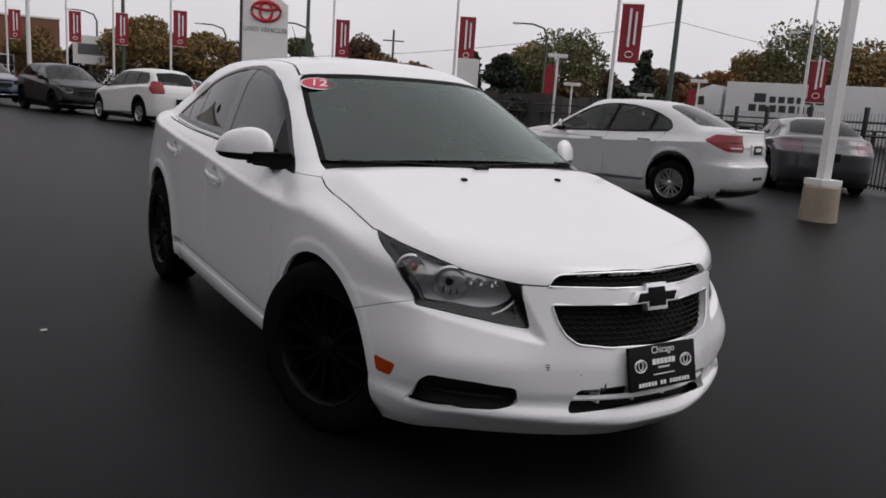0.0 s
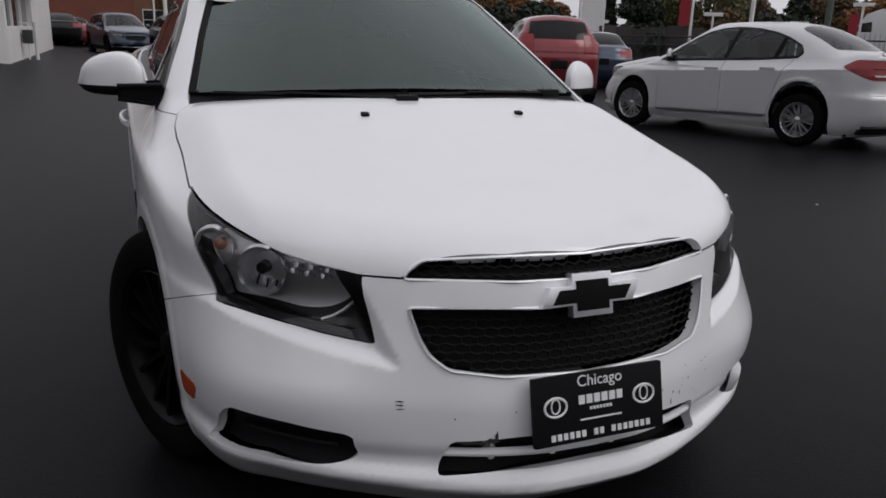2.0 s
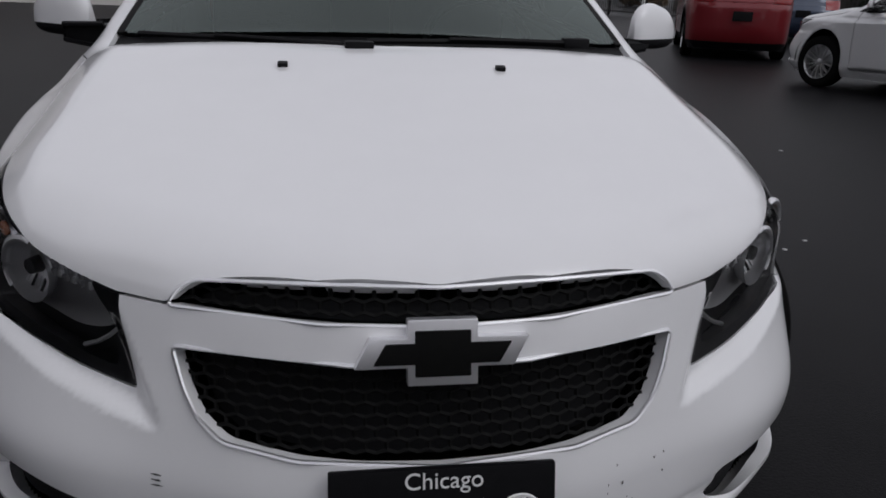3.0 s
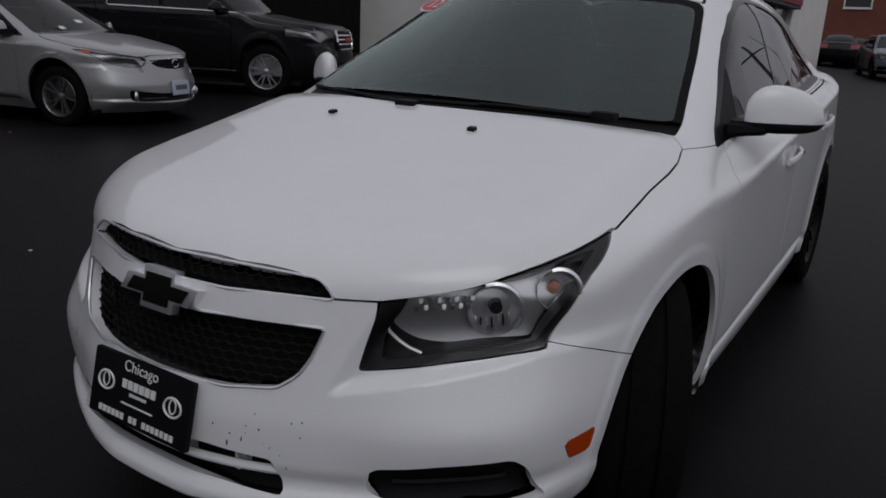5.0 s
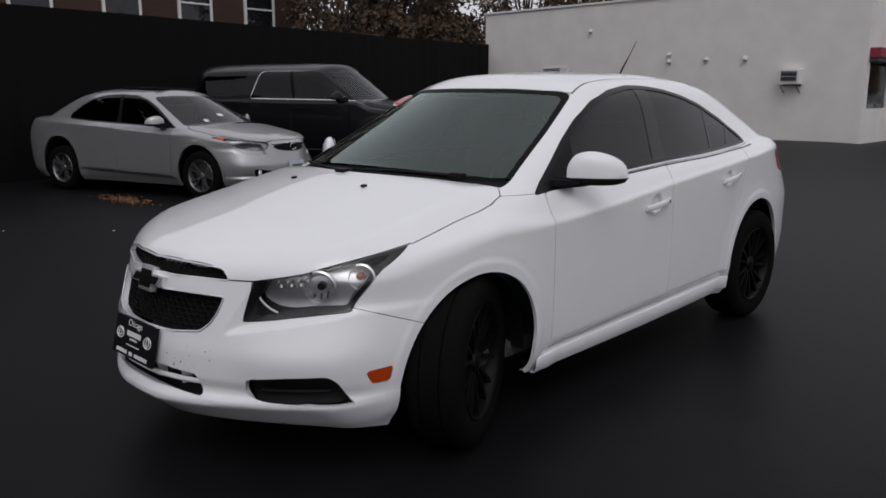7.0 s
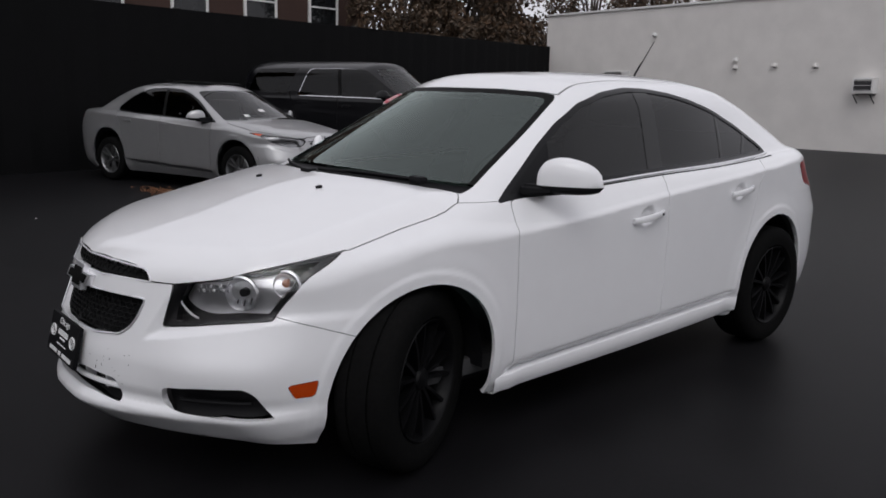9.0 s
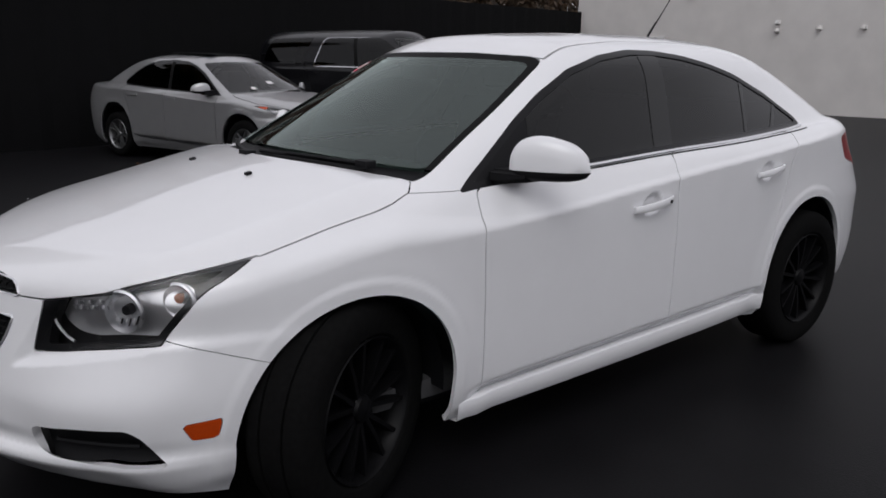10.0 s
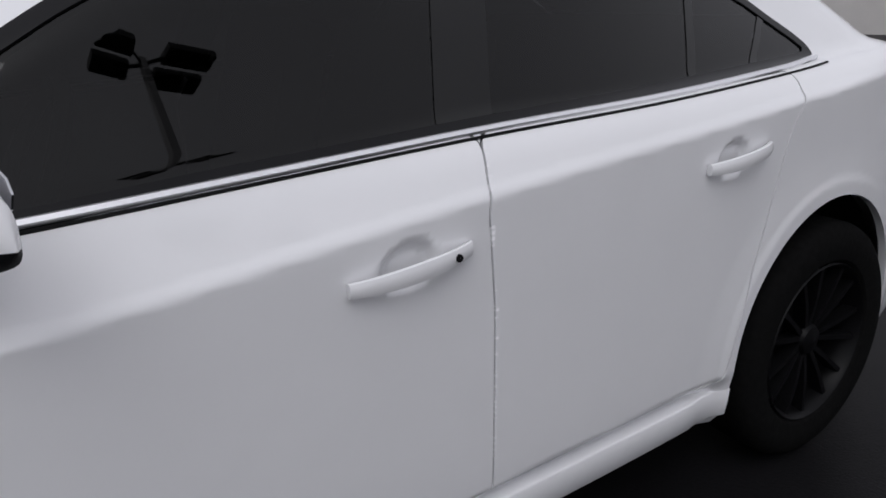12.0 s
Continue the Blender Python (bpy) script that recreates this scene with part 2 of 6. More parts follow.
def skin(f, x1, ys, zs, h):
    """The surface f = 0 of a body that is alike on both sides of x = 0: corners and triangles."""
    nx = int(math.ceil(x1 / h))
    xs = np.arange(0, nx + 1) * h
    gy, gz = np.arange(ys[0], ys[1] + h, h), np.arange(zs[0], zs[1] + h, h)
    half = np.empty((len(xs), len(gy), len(gz)), np.float32)
    Y, Z = np.meshgrid(gy, gz, indexing="ij")
    for i, x in enumerate(xs):
        half[i] = f(np.full_like(Y, x), Y, Z)
    F = np.concatenate([half[:0:-1], half], 0)
    gx = np.arange(-nx, nx + 1) * h
    inside = F < 0
    s = inside.astype(np.int8)
    tot = sum(s[i:F.shape[0] - 1 + i, j:F.shape[1] - 1 + j, k:F.shape[2] - 1 + k] for i in (0, 1) for j in (0, 1) for k in (0, 1))
    cells = np.argwhere((tot > 0) & (tot < 8))
    index = -np.ones(tot.shape, np.int64)
    index[tuple(cells.T)] = np.arange(len(cells))
    acc, num = np.zeros((len(cells), 3)), np.zeros(len(cells))
    for axis in range(3):
        for o in ((0, 0), (0, 1), (1, 0), (1, 1)):
            a = np.insert(np.array(o), axis, 0)
            b = np.insert(np.array(o), axis, 1)
            fa, fb = F[tuple((cells + a).T)], F[tuple((cells + b).T)]
            hit = (fa < 0) != (fb < 0)
            t = np.where(hit, fa / np.where(hit, fa - fb, 1), 0)
            acc[hit] += (a + t[:, None] * (b - a))[hit]
            num[hit] += 1
    V = (cells + acc / num[:, None]) * h + np.array([gx[0], gy[0], gz[0]])
    T = []
    for axis in range(3):
        u, w = [k for k in range(3) if k != axis]
        sl0, sl1 = [slice(None)] * 3, [slice(None)] * 3
        sl0[axis], sl1[axis] = slice(0, -1), slice(1, None)
        e = np.argwhere(inside[tuple(sl0)] != inside[tuple(sl1)])
        e = e[(e[:, u] > 0) & (e[:, w] > 0) & (e[:, u] < tot.shape[u]) & (e[:, w] < tot.shape[w])]
        du, dw = np.zeros(3, int), np.zeros(3, int)
        du[u], dw[w] = 1, 1
        q = np.stack([index[tuple((e - p).T)] for p in (du * 0, du, du + dw, dw)], 1)
        flip = inside[tuple(e.T)] ^ (axis == 1)
        q = np.where(flip[:, None], q, q[:, ::-1])
        T += [q[:, [0, 1, 2]], q[:, [0, 2, 3]]]
    T = np.concatenate(T)
    for _ in range(3):
        c, g = gradient(f, V)
        V = V - np.clip(c / np.maximum((g * g).sum(1), 1e-3), -h, h)[:, None] * g
    return V, T


def keep(M, f):
    """The part of a triangle mesh where f < 0, cut along f = 0."""
    V, T = M
    s = f[T] < 0
    n = s.sum(1)
    out, newv, base = [T[n == 3]], [], len(V)
    edges, slots = [], []
    for count in (1, 2):
        t, st = T[n == count], s[n == count]
        lone = np.argmax(st if count == 1 else ~st, 1)
        t = np.stack([t[np.arange(len(t)), (lone + k) % 3] for k in range(3)], 1)
        edges.append((t, count))
    pairs = np.concatenate([np.concatenate([t[:, [0, 1]], t[:, [0, 2]]]) for t, _ in edges])
    if len(pairs):
        key = np.sort(pairs, 1)
        uniq, inv = np.unique(key, axis=0, return_inverse=True)
        inv = inv.ravel()
        fa, fb = f[uniq[:, 0]], f[uniq[:, 1]]
        k = (fa / np.where(fa == fb, 1, fa - fb))[:, None]
        V = np.concatenate([V, V[uniq[:, 0]] * (1 - k) + V[uniq[:, 1]] * k])
        at = 0
        for t, count in edges:
            m = len(t)
            ab, ac = base + inv[at:at + m], base + inv[at + m:at + 2 * m]
            at += 2 * m
            if count == 1:
                out.append(np.stack([t[:, 0], ab, ac], 1))
            else:
                out += [np.stack([t[:, 1], t[:, 2], ac], 1), np.stack([t[:, 1], ac, ab], 1)]
    T = np.concatenate(out)
    T = T[(T[:, 0] != T[:, 1]) & (T[:, 1] != T[:, 2]) & (T[:, 0] != T[:, 2])]
    used, inv = np.unique(T, return_inverse=True)
    return V[used], inv.reshape(-1, 3)


def rounded(pts, steps=2, radius=0.016):
    """The outline with its corners cut round."""
    p = np.array(pts, float)
    for k in range(steps):
        q = np.roll(p, -1, 0)
        t = np.minimum(.25, radius / 2**k / np.maximum(np.linalg.norm(q - p, axis=1), 1e-6))[:, None]
        p = np.stack([p + t * (q - p), q - t * (q - p)], 1).reshape(-1, 2)
    return p


def outline_field(a, b, pts):
    """The signed distance to a closed outline in two coordinates, below 0 inside."""
    p = np.array(pts, float)
    q = np.roll(p, -1, 0)
    best = np.full(len(a), 9.0)
    inside = np.zeros(len(a), bool)
    near = (a > p[:, 0].min() - 0.12) & (a < p[:, 0].max() + 0.12) & (b > p[:, 1].min() - 0.12) & (b < p[:, 1].max() + 0.12)
    A, B = a[near], b[near]
    d2, ins = np.full(len(A), 81.0), np.zeros(len(A), bool)
    for (x0, y0), (x1, y1) in zip(p, q):
        ex, ey = x1 - x0, y1 - y0
        t = np.clip(((A - x0) * ex + (B - y0) * ey) / (ex * ex + ey * ey + 1e-12), 0, 1)
        d2 = np.minimum(d2, (A - x0 - t * ex) ** 2 + (B - y0 - t * ey) ** 2)
        ins ^= ((y0 > B) != (y1 > B)) & (A < ex * (B - y0) / (ey if ey else 1e-12) + x0)
    best[near] = np.sqrt(d2) * np.where(ins, -1, 1)
    return best


NORMALS = {}


def panel(name, M, f, mat, parent, label="", lip=0.012, warp=None, inset=0.0):
    """A piece of a skin as a part, its rim turned inwards by lip."""
    V, T = M
    if len(T) == 0:
        return None
    if id(V) not in NORMALS:
        g = gradient(f, V)[1]
        NORMALS[id(V)] = (V, g / np.maximum(np.linalg.norm(g, axis=1), 1e-6)[:, None])
    N = NORMALS[id(V)][1]
    P = V - inset * N
    e = np.concatenate([T[:, [0, 1]], T[:, [1, 2]], T[:, [2, 0]]])
    key, first, cnt = np.unique(np.sort(e, 1), axis=0, return_index=True, return_counts=True)
    rim = e[first[cnt == 1]]
    VV, TT, NN = P, T, N
    if lip and len(rim):
        ids, inv = np.unique(rim, return_inverse=True)
        inv = inv.reshape(-1, 2)
        n0 = len(P)
        VV = np.concatenate([P, P[ids], P[ids] - lip * N[ids]])
        NN = np.concatenate([N, np.zeros((2 * len(ids), 3))])
        a, b = n0 + inv[:, 0], n0 + inv[:, 1]
        c, d = a + len(ids), b + len(ids)
        TT = np.concatenate([T, np.stack([b, a, c], 1), np.stack([b, c, d], 1)])
    if warp is not None:
        A = warp(VV)
        e1 = 1e-3
        B = warp(VV + e1 * NN)
        # normals go with the inverse transpose of an axis-wise stretch
        J = np.stack([warp(VV + e1 * np.eye(3)[k])[:, k] - A[:, k] for k in range(3)], 1) / e1
        NN = NN / np.maximum(J, 0.2)
        NN = NN / np.maximum(np.linalg.norm(NN, axis=1), 1e-6)[:, None]
        VV = A
    return link(name, VV, TT, mat, parent, label, True, NN)


# ---- the form of a saloon car: nose at y = 0, tail at y = 4.5 ----
class Form:
    flank = [(.12, .77), (.17, .79), (.20, .803), (.25, .828), (.30, .842), (.34, .848), (.40, .852), (.60, .858), (.85, .862), (1.1, .863)]
    crease = [(.6, .80), (1.2, .805), (1.75, .84), (2.47, .91), (3.1, .965), (3.5, 1.0), (4.3, 1.06)]
    nose = [(.12, .27), (.16, .225), (.20, .170), (.215, .152), (.235, .128), (.255, .104), (.268, .090), (.278, .084), (.29, .085), (.305, .093), (.322, .104), (.34, .107), (.38, .098), (.45, .102), (.53, .122), (.62, .148), (.70, .170), (.76, .19), (.85, .26)]
    nose_bow = [(0, 0), (.1, .004), (.2, .024), (.37, .09), (.45, .132), (.55, .195), (.65, .282), (.74, .385), (.80, .50), (.85, .70), (.88, .95), (.95, 1.8)]
    tail = [(.2, 4.36), (.3, 4.46), (.5, 4.52), (.7, 4.52), (.8, 4.47), (.95, 4.36), (1.08, 4.27), (1.14, 4.22)]
    tail_bow = [(0, 0), (.3, .02), (.5, .07), (.65, .15), (.75, .26), (.82, .45), (.88, .9)]
    hood = [(.1, .725), (.15, .757), (.2, .780), (.3, .812), (.45, .851), (.65, .897), (.85, .944), (.95, .967), (1.1, .998), (1.3, 1.03)]
    belt = [(1.2, .955), (1.45, .965), (2.0, 1.0), (2.5, 1.02), (3.0, 1.04), (3.6, 1.075), (3.8, 1.10), (4.0, 1.115), (4.3, 1.12), (4.5, 1.09)]
    screen = [(.80, .84), (.98, 1.13), (1.15, 1.41), (1.37, 1.80), (1.5, 2.06)]
    screen_bow = [(.9, .45), (.98, .48), (1.37, .9), (1.5, 1.0)]
    roof = [(1.5, 1.36), (1.8, 1.405), (2.05, 1.450), (2.3, 1.469), (2.6, 1.480), (2.95, 1.484), (3.2, 1.477), (3.4, 1.456), (3.57, 1.415), (3.76, 1.345), (3.96, 1.245), (4.2, 1.10)]
    pillar_in = (2.7, 4.0, .085)
    dents = ((2.312, .832, .060, .046), (3.122, .898, .056, .044))
    arches = (((1.02, .335), .352), ((3.58, .375), .368))

    def side_x(self, y, z):
        zc = curve_at(y, self.crease)
        x = curve_at(np.minimum(z, zc), self.flank)
        up = np.maximum(z - zc, 0)
        x = x - up * (.62 + .2 * up + .30 * ease(2.8, 3.6, y)) * ease(-.008, .026 + .09 * ease(1.75, 1.0, y), up)
        # the doors turn in above the sill
        x = x - .042 * (1 - ease(.262, .318, z - .034 * (y - 1.45))) * ease(1.42, 1.56, y) * ease(3.24, 3.10, y)
        return x - .055 * ease(1.5, .55, y) ** 1.3 - .03 * ease(2.9, 4.2, y)

    def nose_y(self, x, z):
        a = np.minimum(np.abs(x), .93)
        out = .045 * np.exp(-((z - .46) / .11) ** 2) * ease(.35, .7, a)
        # the ledge under each headlight, running to a point beside the grille
        ledge = ease(-.004, .026, z - np.interp(a, [.39, .595, .675, .735], [.53, .574, .593, .613])) * ease(-.004, .032, a - .39 - .39 * (z - .53))
        z = z - .022 * ease(.1, .6, a) * (1 - ease(.30, .36, z))
        return curve_at(z, self.nose) + curve_at(a, self.nose_bow) - out + .024 * ledge * (1 - ease(.64, .73, z)) - .045 * ease(.6, .8, a) * (1 - ease(.17, .34, z))

    def tail_y(self, x, z):
        return curve_at(z, self.tail) - curve_at(np.minimum(np.abs(x), .9), self.tail_bow)

    def top_z(self, x, y):
        a = np.abs(x)
        z = curve_at(y - .45 * a * a, self.hood) - .066 * ease(.61 + .030 * ease(.35, .75, y), .735 + .065 * ease(.35, .75, y), a)
        b = curve_at(y, self.belt) - .05 * a * a * ease(3.4, 3.9, y)
        k = ease(1.15, 1.45, y)
        return z * (1 - k) + b * k

    def lower(self, x, y, z):
        d = smax(np.abs(x) - self.side_x(y, z), (self.nose_y(x, z) - y) * .72, .10)
        d = smax(d, (y - self.tail_y(x, z)) * .75, .12)
        d = smax(d, (z - self.top_z(x, y)) * .92, .055)
        return smax(d, .14 - z, .02)

    def cabin_x(self, y, z):
        a, b, w = self.pillar_in
        return .772 - .44 * (z - 1.0) - .35 * np.maximum(z - 1.2, 0) ** 2 - w * ease(a, b, y) ** 1.2 * (.35 + .65 * ease(1.04, 1.28, z)) - .02 * ease(2.0, 1.4, y)

    def cabin(self, x, y, z):
        w = (curve_at(z, self.screen) + curve_at(z, self.screen_bow) * x * x - y) * .5
        r = (z - curve_at(y, self.roof) + .14 * x * x + .28 * np.abs(x) ** 3.5) * .9
        d = smax(w, r, .05)
        d = smax(d, (np.abs(x) - self.cabin_x(y, z)) * .9, .07)
        d = smax(d, (y - self.tail_y(x, z)) * .75, .10)
        return smax(d, .87 - z, .02)

    def arch_gap(self, w, y, z):
        """How far a point of the flank lies outside a wheel arch."""
        (cy, cz), r = self.arches[w]
        up = np.maximum(z - cz, 0)
        return np.hypot(y - cy - (.12 * up if w == 0 else 0), up) - r

    def body(self, x, y, z):
        a = np.abs(x)
        lo = self.lower(x, y, z)
        for w in (0, 1):
            d = self.arch_gap(w, y, z)
            lo = lo - (.0055 * (1 - ease(.030, .060, d)) + .005 * (1 - ease(.05, .14, d))) * ease(-.05, 0, d) * ease(.5, .7, a) * ease(.18, .26, z) * (1 - ease(.75, .95, z))
        # dished recesses behind the door handles
        for cy, cz, ry, rz in self.dents:
            lo = lo + .017 * (1 - ease(.55, 1.0, np.hypot((y - cy) / ry, (z - cz - .1 * (y - cy)) / rz))) * (a > .5)
        return smin(lo, self.cabin(x, y, z), .03)

    def at_side(self, y, z):
        """The half-width of the skin at (y, z)."""
        y, z = np.asarray(y, float), np.asarray(z, float)
        lo, hi = np.full(y.shape, .1), np.full(y.shape, 1.1)
        for _ in range(30):
            m = (lo + hi) / 2
            ins = self.body(m, y, z) < 0
            lo, hi = np.where(ins, m, lo), np.where(ins, hi, m)
        return lo

    def at_front(self, x, z):
        """The foremost y of the skin at (x, z)."""
        x, z = np.asarray(x, float), np.asarray(z, float)
        lo, hi = np.full(x.shape, -.2), np.full(x.shape, 1.2)
        for _ in range(30):
            m = (lo + hi) / 2
            out = self.body(x, m, z) > 0
            lo, hi = np.where(out, m, lo), np.where(out, hi, m)
        return hi


class TallForm(Form):
    """The same front with a long roof and an upright tail."""
    tail = [(.2, 4.30), (.3, 4.40), (.5, 4.46), (.75, 4.47), (.95, 4.42), (1.1, 4.33), (1.3, 4.12), (1.48, 3.9)]
    belt = [(1.2, .955), (1.45, .965), (2.0, 1.0), (2.5, 1.02), (3.0, 1.04), (3.6, 1.06), (4.0, 1.07), (4.5, 1.08)]
    roof = [(1.5, 1.36), (1.8, 1.405), (2.05, 1.444), (2.3, 1.462), (2.6, 1.475), (2.95, 1.482), (3.4, 1.476), (3.8, 1.462), (4.1, 1.445), (4.4, 1.42)]
    pillar_in = (3.0, 4.4, .07)

# ---- ground ----
asphalt = material("sealed_asphalt", (0.0080, 0.0078, 0.0086), 0.42, grain=True, scale=120, spread=0.30, stains=0.20, bump=0.14, spec=0.05)


def ground_z(x, y):
    """The lot: level under the white car, rising gently to the building."""
    x, y = np.asarray(x, float), np.asarray(y, float)
    east = .005 * np.clip(x - 2.0, 0, 4.2) * (1 - .9 * ease(8, 12.5, y))
    west = -.005 * np.clip(-x - 2.5, 0, 10)
    north = np.interp(y, [5, 8, 20], [0, .09, .286]) * ease(0, -4, x) - west * ease(8, 18, y)
    return east + west + north


def spaced(a, b, near, step):
    v = [0.0]
    s = step
    while v[-1] < b:
        v.append(v[-1] + s)
        s *= 1.0 if v[-1] < near else 1.25
    w = [0.0]
    s = step
    while w[-1] > a:
        w.append(w[-1] - s)
        s *= 1.0 if w[-1] > -near else 1.25
    return np.array(sorted(set(w[1:] + v)))


gx, gy = spaced(-400, 400, 30, .5), spaced(-400, 500, 40, .5)
GX, GY = np.meshgrid(gx, gy, indexing="ij")
GZ = ground_z(GX, GY)
n1, n2 = GX.shape
idx = np.arange(n1 * n2).reshape(n1, n2)
quads = np.stack([idx[:-1, :-1], idx[1:, :-1], idx[1:, 1:], idx[:-1, 1:]], -1).reshape(-1, 4)
ground = link("ground", np.stack([GX, GY, GZ], -1).reshape(-1, 3), quads, asphalt)
tagged(ground, "dark freshly sealed asphalt lot with faint specks", "ground", kind="structure")

# ---- the white saloon in the middle of the lot ----
hero = Form()
white_saloon = thing("white_sedan", None, "white four-door sedan with black wheels and tinted windows", "car")

WINDOWS = [(1.426, .937), (1.587, 1.043), (1.739, 1.144), (1.896, 1.235), (2.079, 1.319), (2.285, 1.372), (2.493, 1.399), (2.662, 1.398), (2.821, 1.383),
           (2.989, 1.353), (3.185, 1.304), (3.41, 1.222), (3.58, 1.125), (3.625, 1.085), (3.58, 1.066), (2.93, 1.03), (2.515, 1.012), (2.047, .986), (1.55, .950)]
HOOD = [(0, .201), (.17, .219), (.335, .262), (.39, .266), (.50, .29), (.82, .45), (.82, .765), (.746, .778),
        (.744, 1.0), (.748, 1.13), (.746, 1.21), (.733, 1.28), (.69, 1.318), (.60, 1.272), (.45, 1.212), (.3, 1.168), (0, 1.13)]
LAMP = [(.314, .735), (.278, .575), (.372, .598), (.521, .622), (.560, .678), (.600, .731), (.635, .757), (.776, .826), (.72, .822), (.578, .802), (.45, .772), (.38, .75)]
FOG = [(.241, .394), (.311, .409), (.415, .414), (.447, .389), (.508, .302), (.39, .308), (.274, .318), (.252, .334)]
MARKER = [(.537, .415), (.638, .421), (.625, .368), (.562, .368)]
GRILLE_UP = [(-.380, .714), (-.364, .738), (-.338, .752), (-.17, .760), (0, .758), (.17, .760), (.338, .752), (.364, .738), (.380, .714), (.165, .713), (0, .711), (-.165, .713)]
GRILLE_LOW = [(-.374, .659), (-.12, .660), (.12, .660), (.374, .659), (.358, .60), (.340, .565), (.305, .537), (.2, .526), (0, .522), (-.2, .526), (-.305, .537), (-.340, .565), (-.358, .60)]
INTAKE = [(-.308, .388), (-.165, .400), (.165, .400), (.308, .388), (.332, .312), (.21, .320), (0, .324), (-.21, .320), (-.332, .312)]
BUMPER = [(-.2, .1), (-.2, .95), (.522, .95), (.523, .634), (.63, .598), (.80, .538), (.80, .1)]
DOOR_FRONT = [(1.50, .948), (1.482, .821), (1.490, .582), (1.495, .276), (1.52, .272), (2.489, .304), (2.483, .717), (2.468, .902), (2.50, 1.011), (2.047, .984)]
DOOR_REAR = [(2.50, 1.011), (2.468, .902), (2.483, .717), (2.489, .304), (3.10, .325), (3.17, .350), (3.235, .62), (3.297, .81), (3.325, .92), (3.42, 1.056), (2.93, 1.029)]
SCREEN = [(-.69, .86), (-.695, .99), (-.62, 1.18), (-.545, 1.343), (-.50, 1.362), (-.3, 1.375), (0, 1.378), (.3, 1.375), (.50, 1.362), (.545, 1.343), (.62, 1.18), (.695, .99), (.69, .86)]
REAR_SCREEN = [(-.60, 1.16), (-.52, 1.36), (-.40, 1.42), (0, 1.44), (.40, 1.42), (.52, 1.36), (.60, 1.16), (0, 1.15)]
ROOF = [(-.535, 2.035), (-.487, 2.26), (-.455, 2.5), (-.45, 3.0), (-.46, 3.42), (.46, 3.42), (.45, 3.0), (.455, 2.5), (.487, 2.26), (.535, 2.035), (.3, 1.86), (0, 1.80), (-.3, 1.86)]
TAIL = [(3.87, 1.01), (4.02, 1.03), (4.6, 1.02), (4.6, .82), (4.17, .85), (3.94, .90)]
BOOT = [(-.60, 4.8), (-.60, 3.98), (.60, 3.98), (.60, 4.8)]


def split_off(M, fields, gap=0.0025):
    """Parts M in the piece where fields(V) < 0 and the rest, with a joint between."""
    f = fields(M[0])
    return keep(M, f + gap), keep(M, gap - f)


def side_field(form, pts, sgn, low=None, radius=.016):
    """An outline drawn on one flank, in (y, z)."""
    pts = rounded(pts, 2, radius)

    def field(V):
        d = outline_field(V[:, 1], V[:, 2], pts)
        d = np.maximum(d, .25 - sgn * V[:, 0])
        if low is not None:
            d = np.maximum(d, form.cabin_x(V[:, 1], V[:, 2]) - low - sgn * V[:, 0])
        return d
    return field


def front_field(pts, deepest):
    pts = rounded(pts, 2, .006)
    return lambda V: np.maximum(outline_field(V[:, 0], V[:, 2], pts), V[:, 1] - deepest)


def arch_field(form, which):
    return lambda V: np.maximum(form.arch_gap(which, V[:, 1], V[:, 2]), .45 - np.abs(V[:, 0]))


def tilted(V, y0, z0, y1, z1):
    """How far behind the slanting line through two points of the flank."""
    return V[:, 1] - (y0 + (V[:, 2] - z0) * (y1 - y0) / (z1 - z0))


M = skin(hero.body, .95, (-.05, 4.62), (.10, 1.52), .0108)
M = keep(M, np.interp(M[0][:, 1], [0, .4, .6, .7, .9, 1.1, 3.3, 4.6], [.210, .204, .184, .168, .158, .200, .214, .226]) - M[0][:, 2])
for w in (0, 1):
    M = keep(M, -arch_field(hero, w)(M[0]))

# side glass, sail panels and black window frames
for sgn in (1, -1):
    glass, M = split_off(M, side_field(hero, WINDOWS, sgn, .06), 0.0)
    field = side_field(hero, WINDOWS, sgn, .09)
    f = field(glass[0])
    pane = keep(glass, f + .020)
    frame_bits = keep(glass, -(f + .020))
    panel("window_frame", frame_bits, hero.body, gloss_black, white_saloon, "gloss black window surround", .02)
    sail = keep(pane, tilted(pane[0], 1.735, .95, 1.79, 1.13))
    panel("sail_panel", sail, hero.body, black_plastic, white_saloon, "black plastic mirror sail", .01, inset=.001)
    pane = keep(pane, .004 - tilted(pane[0], 1.735, .95, 1.79, 1.13))
    b_line = (2.515, 1.012, 2.60, 1.33)
    c_line, d_line = (3.11, 1.044, 3.225, 1.297), (3.325, 1.05, 3.50, 1.208)
    panel("side_window", keep(pane, tilted(pane[0], *b_line) + .085), hero.body, tint_glass, white_saloon, "dark tinted side glass", .004, inset=.004)
    for line, before, after in ((b_line, .084, .035), (c_line, .014, .014), (d_line, .014, .014)):
        t = tilted(pane[0], *line)
        panel("pillar_trim", keep(pane, np.maximum(-t - before, t - after)), hero.body, pillar_gloss, white_saloon, "", .01, inset=.002)
    for a, b, wa, wb in ((b_line, c_line, .036, .015), (c_line, d_line, .015, .015), (d_line, None, .015, 0)):
        f = .0 - tilted(pane[0], *a) + wa
        if b:
            f = np.maximum(f, tilted(pane[0], *b) + wb)
        panel("side_window", keep(pane, f), hero.body, tint_glass, white_saloon, "dark tinted side glass", .004, inset=.004)

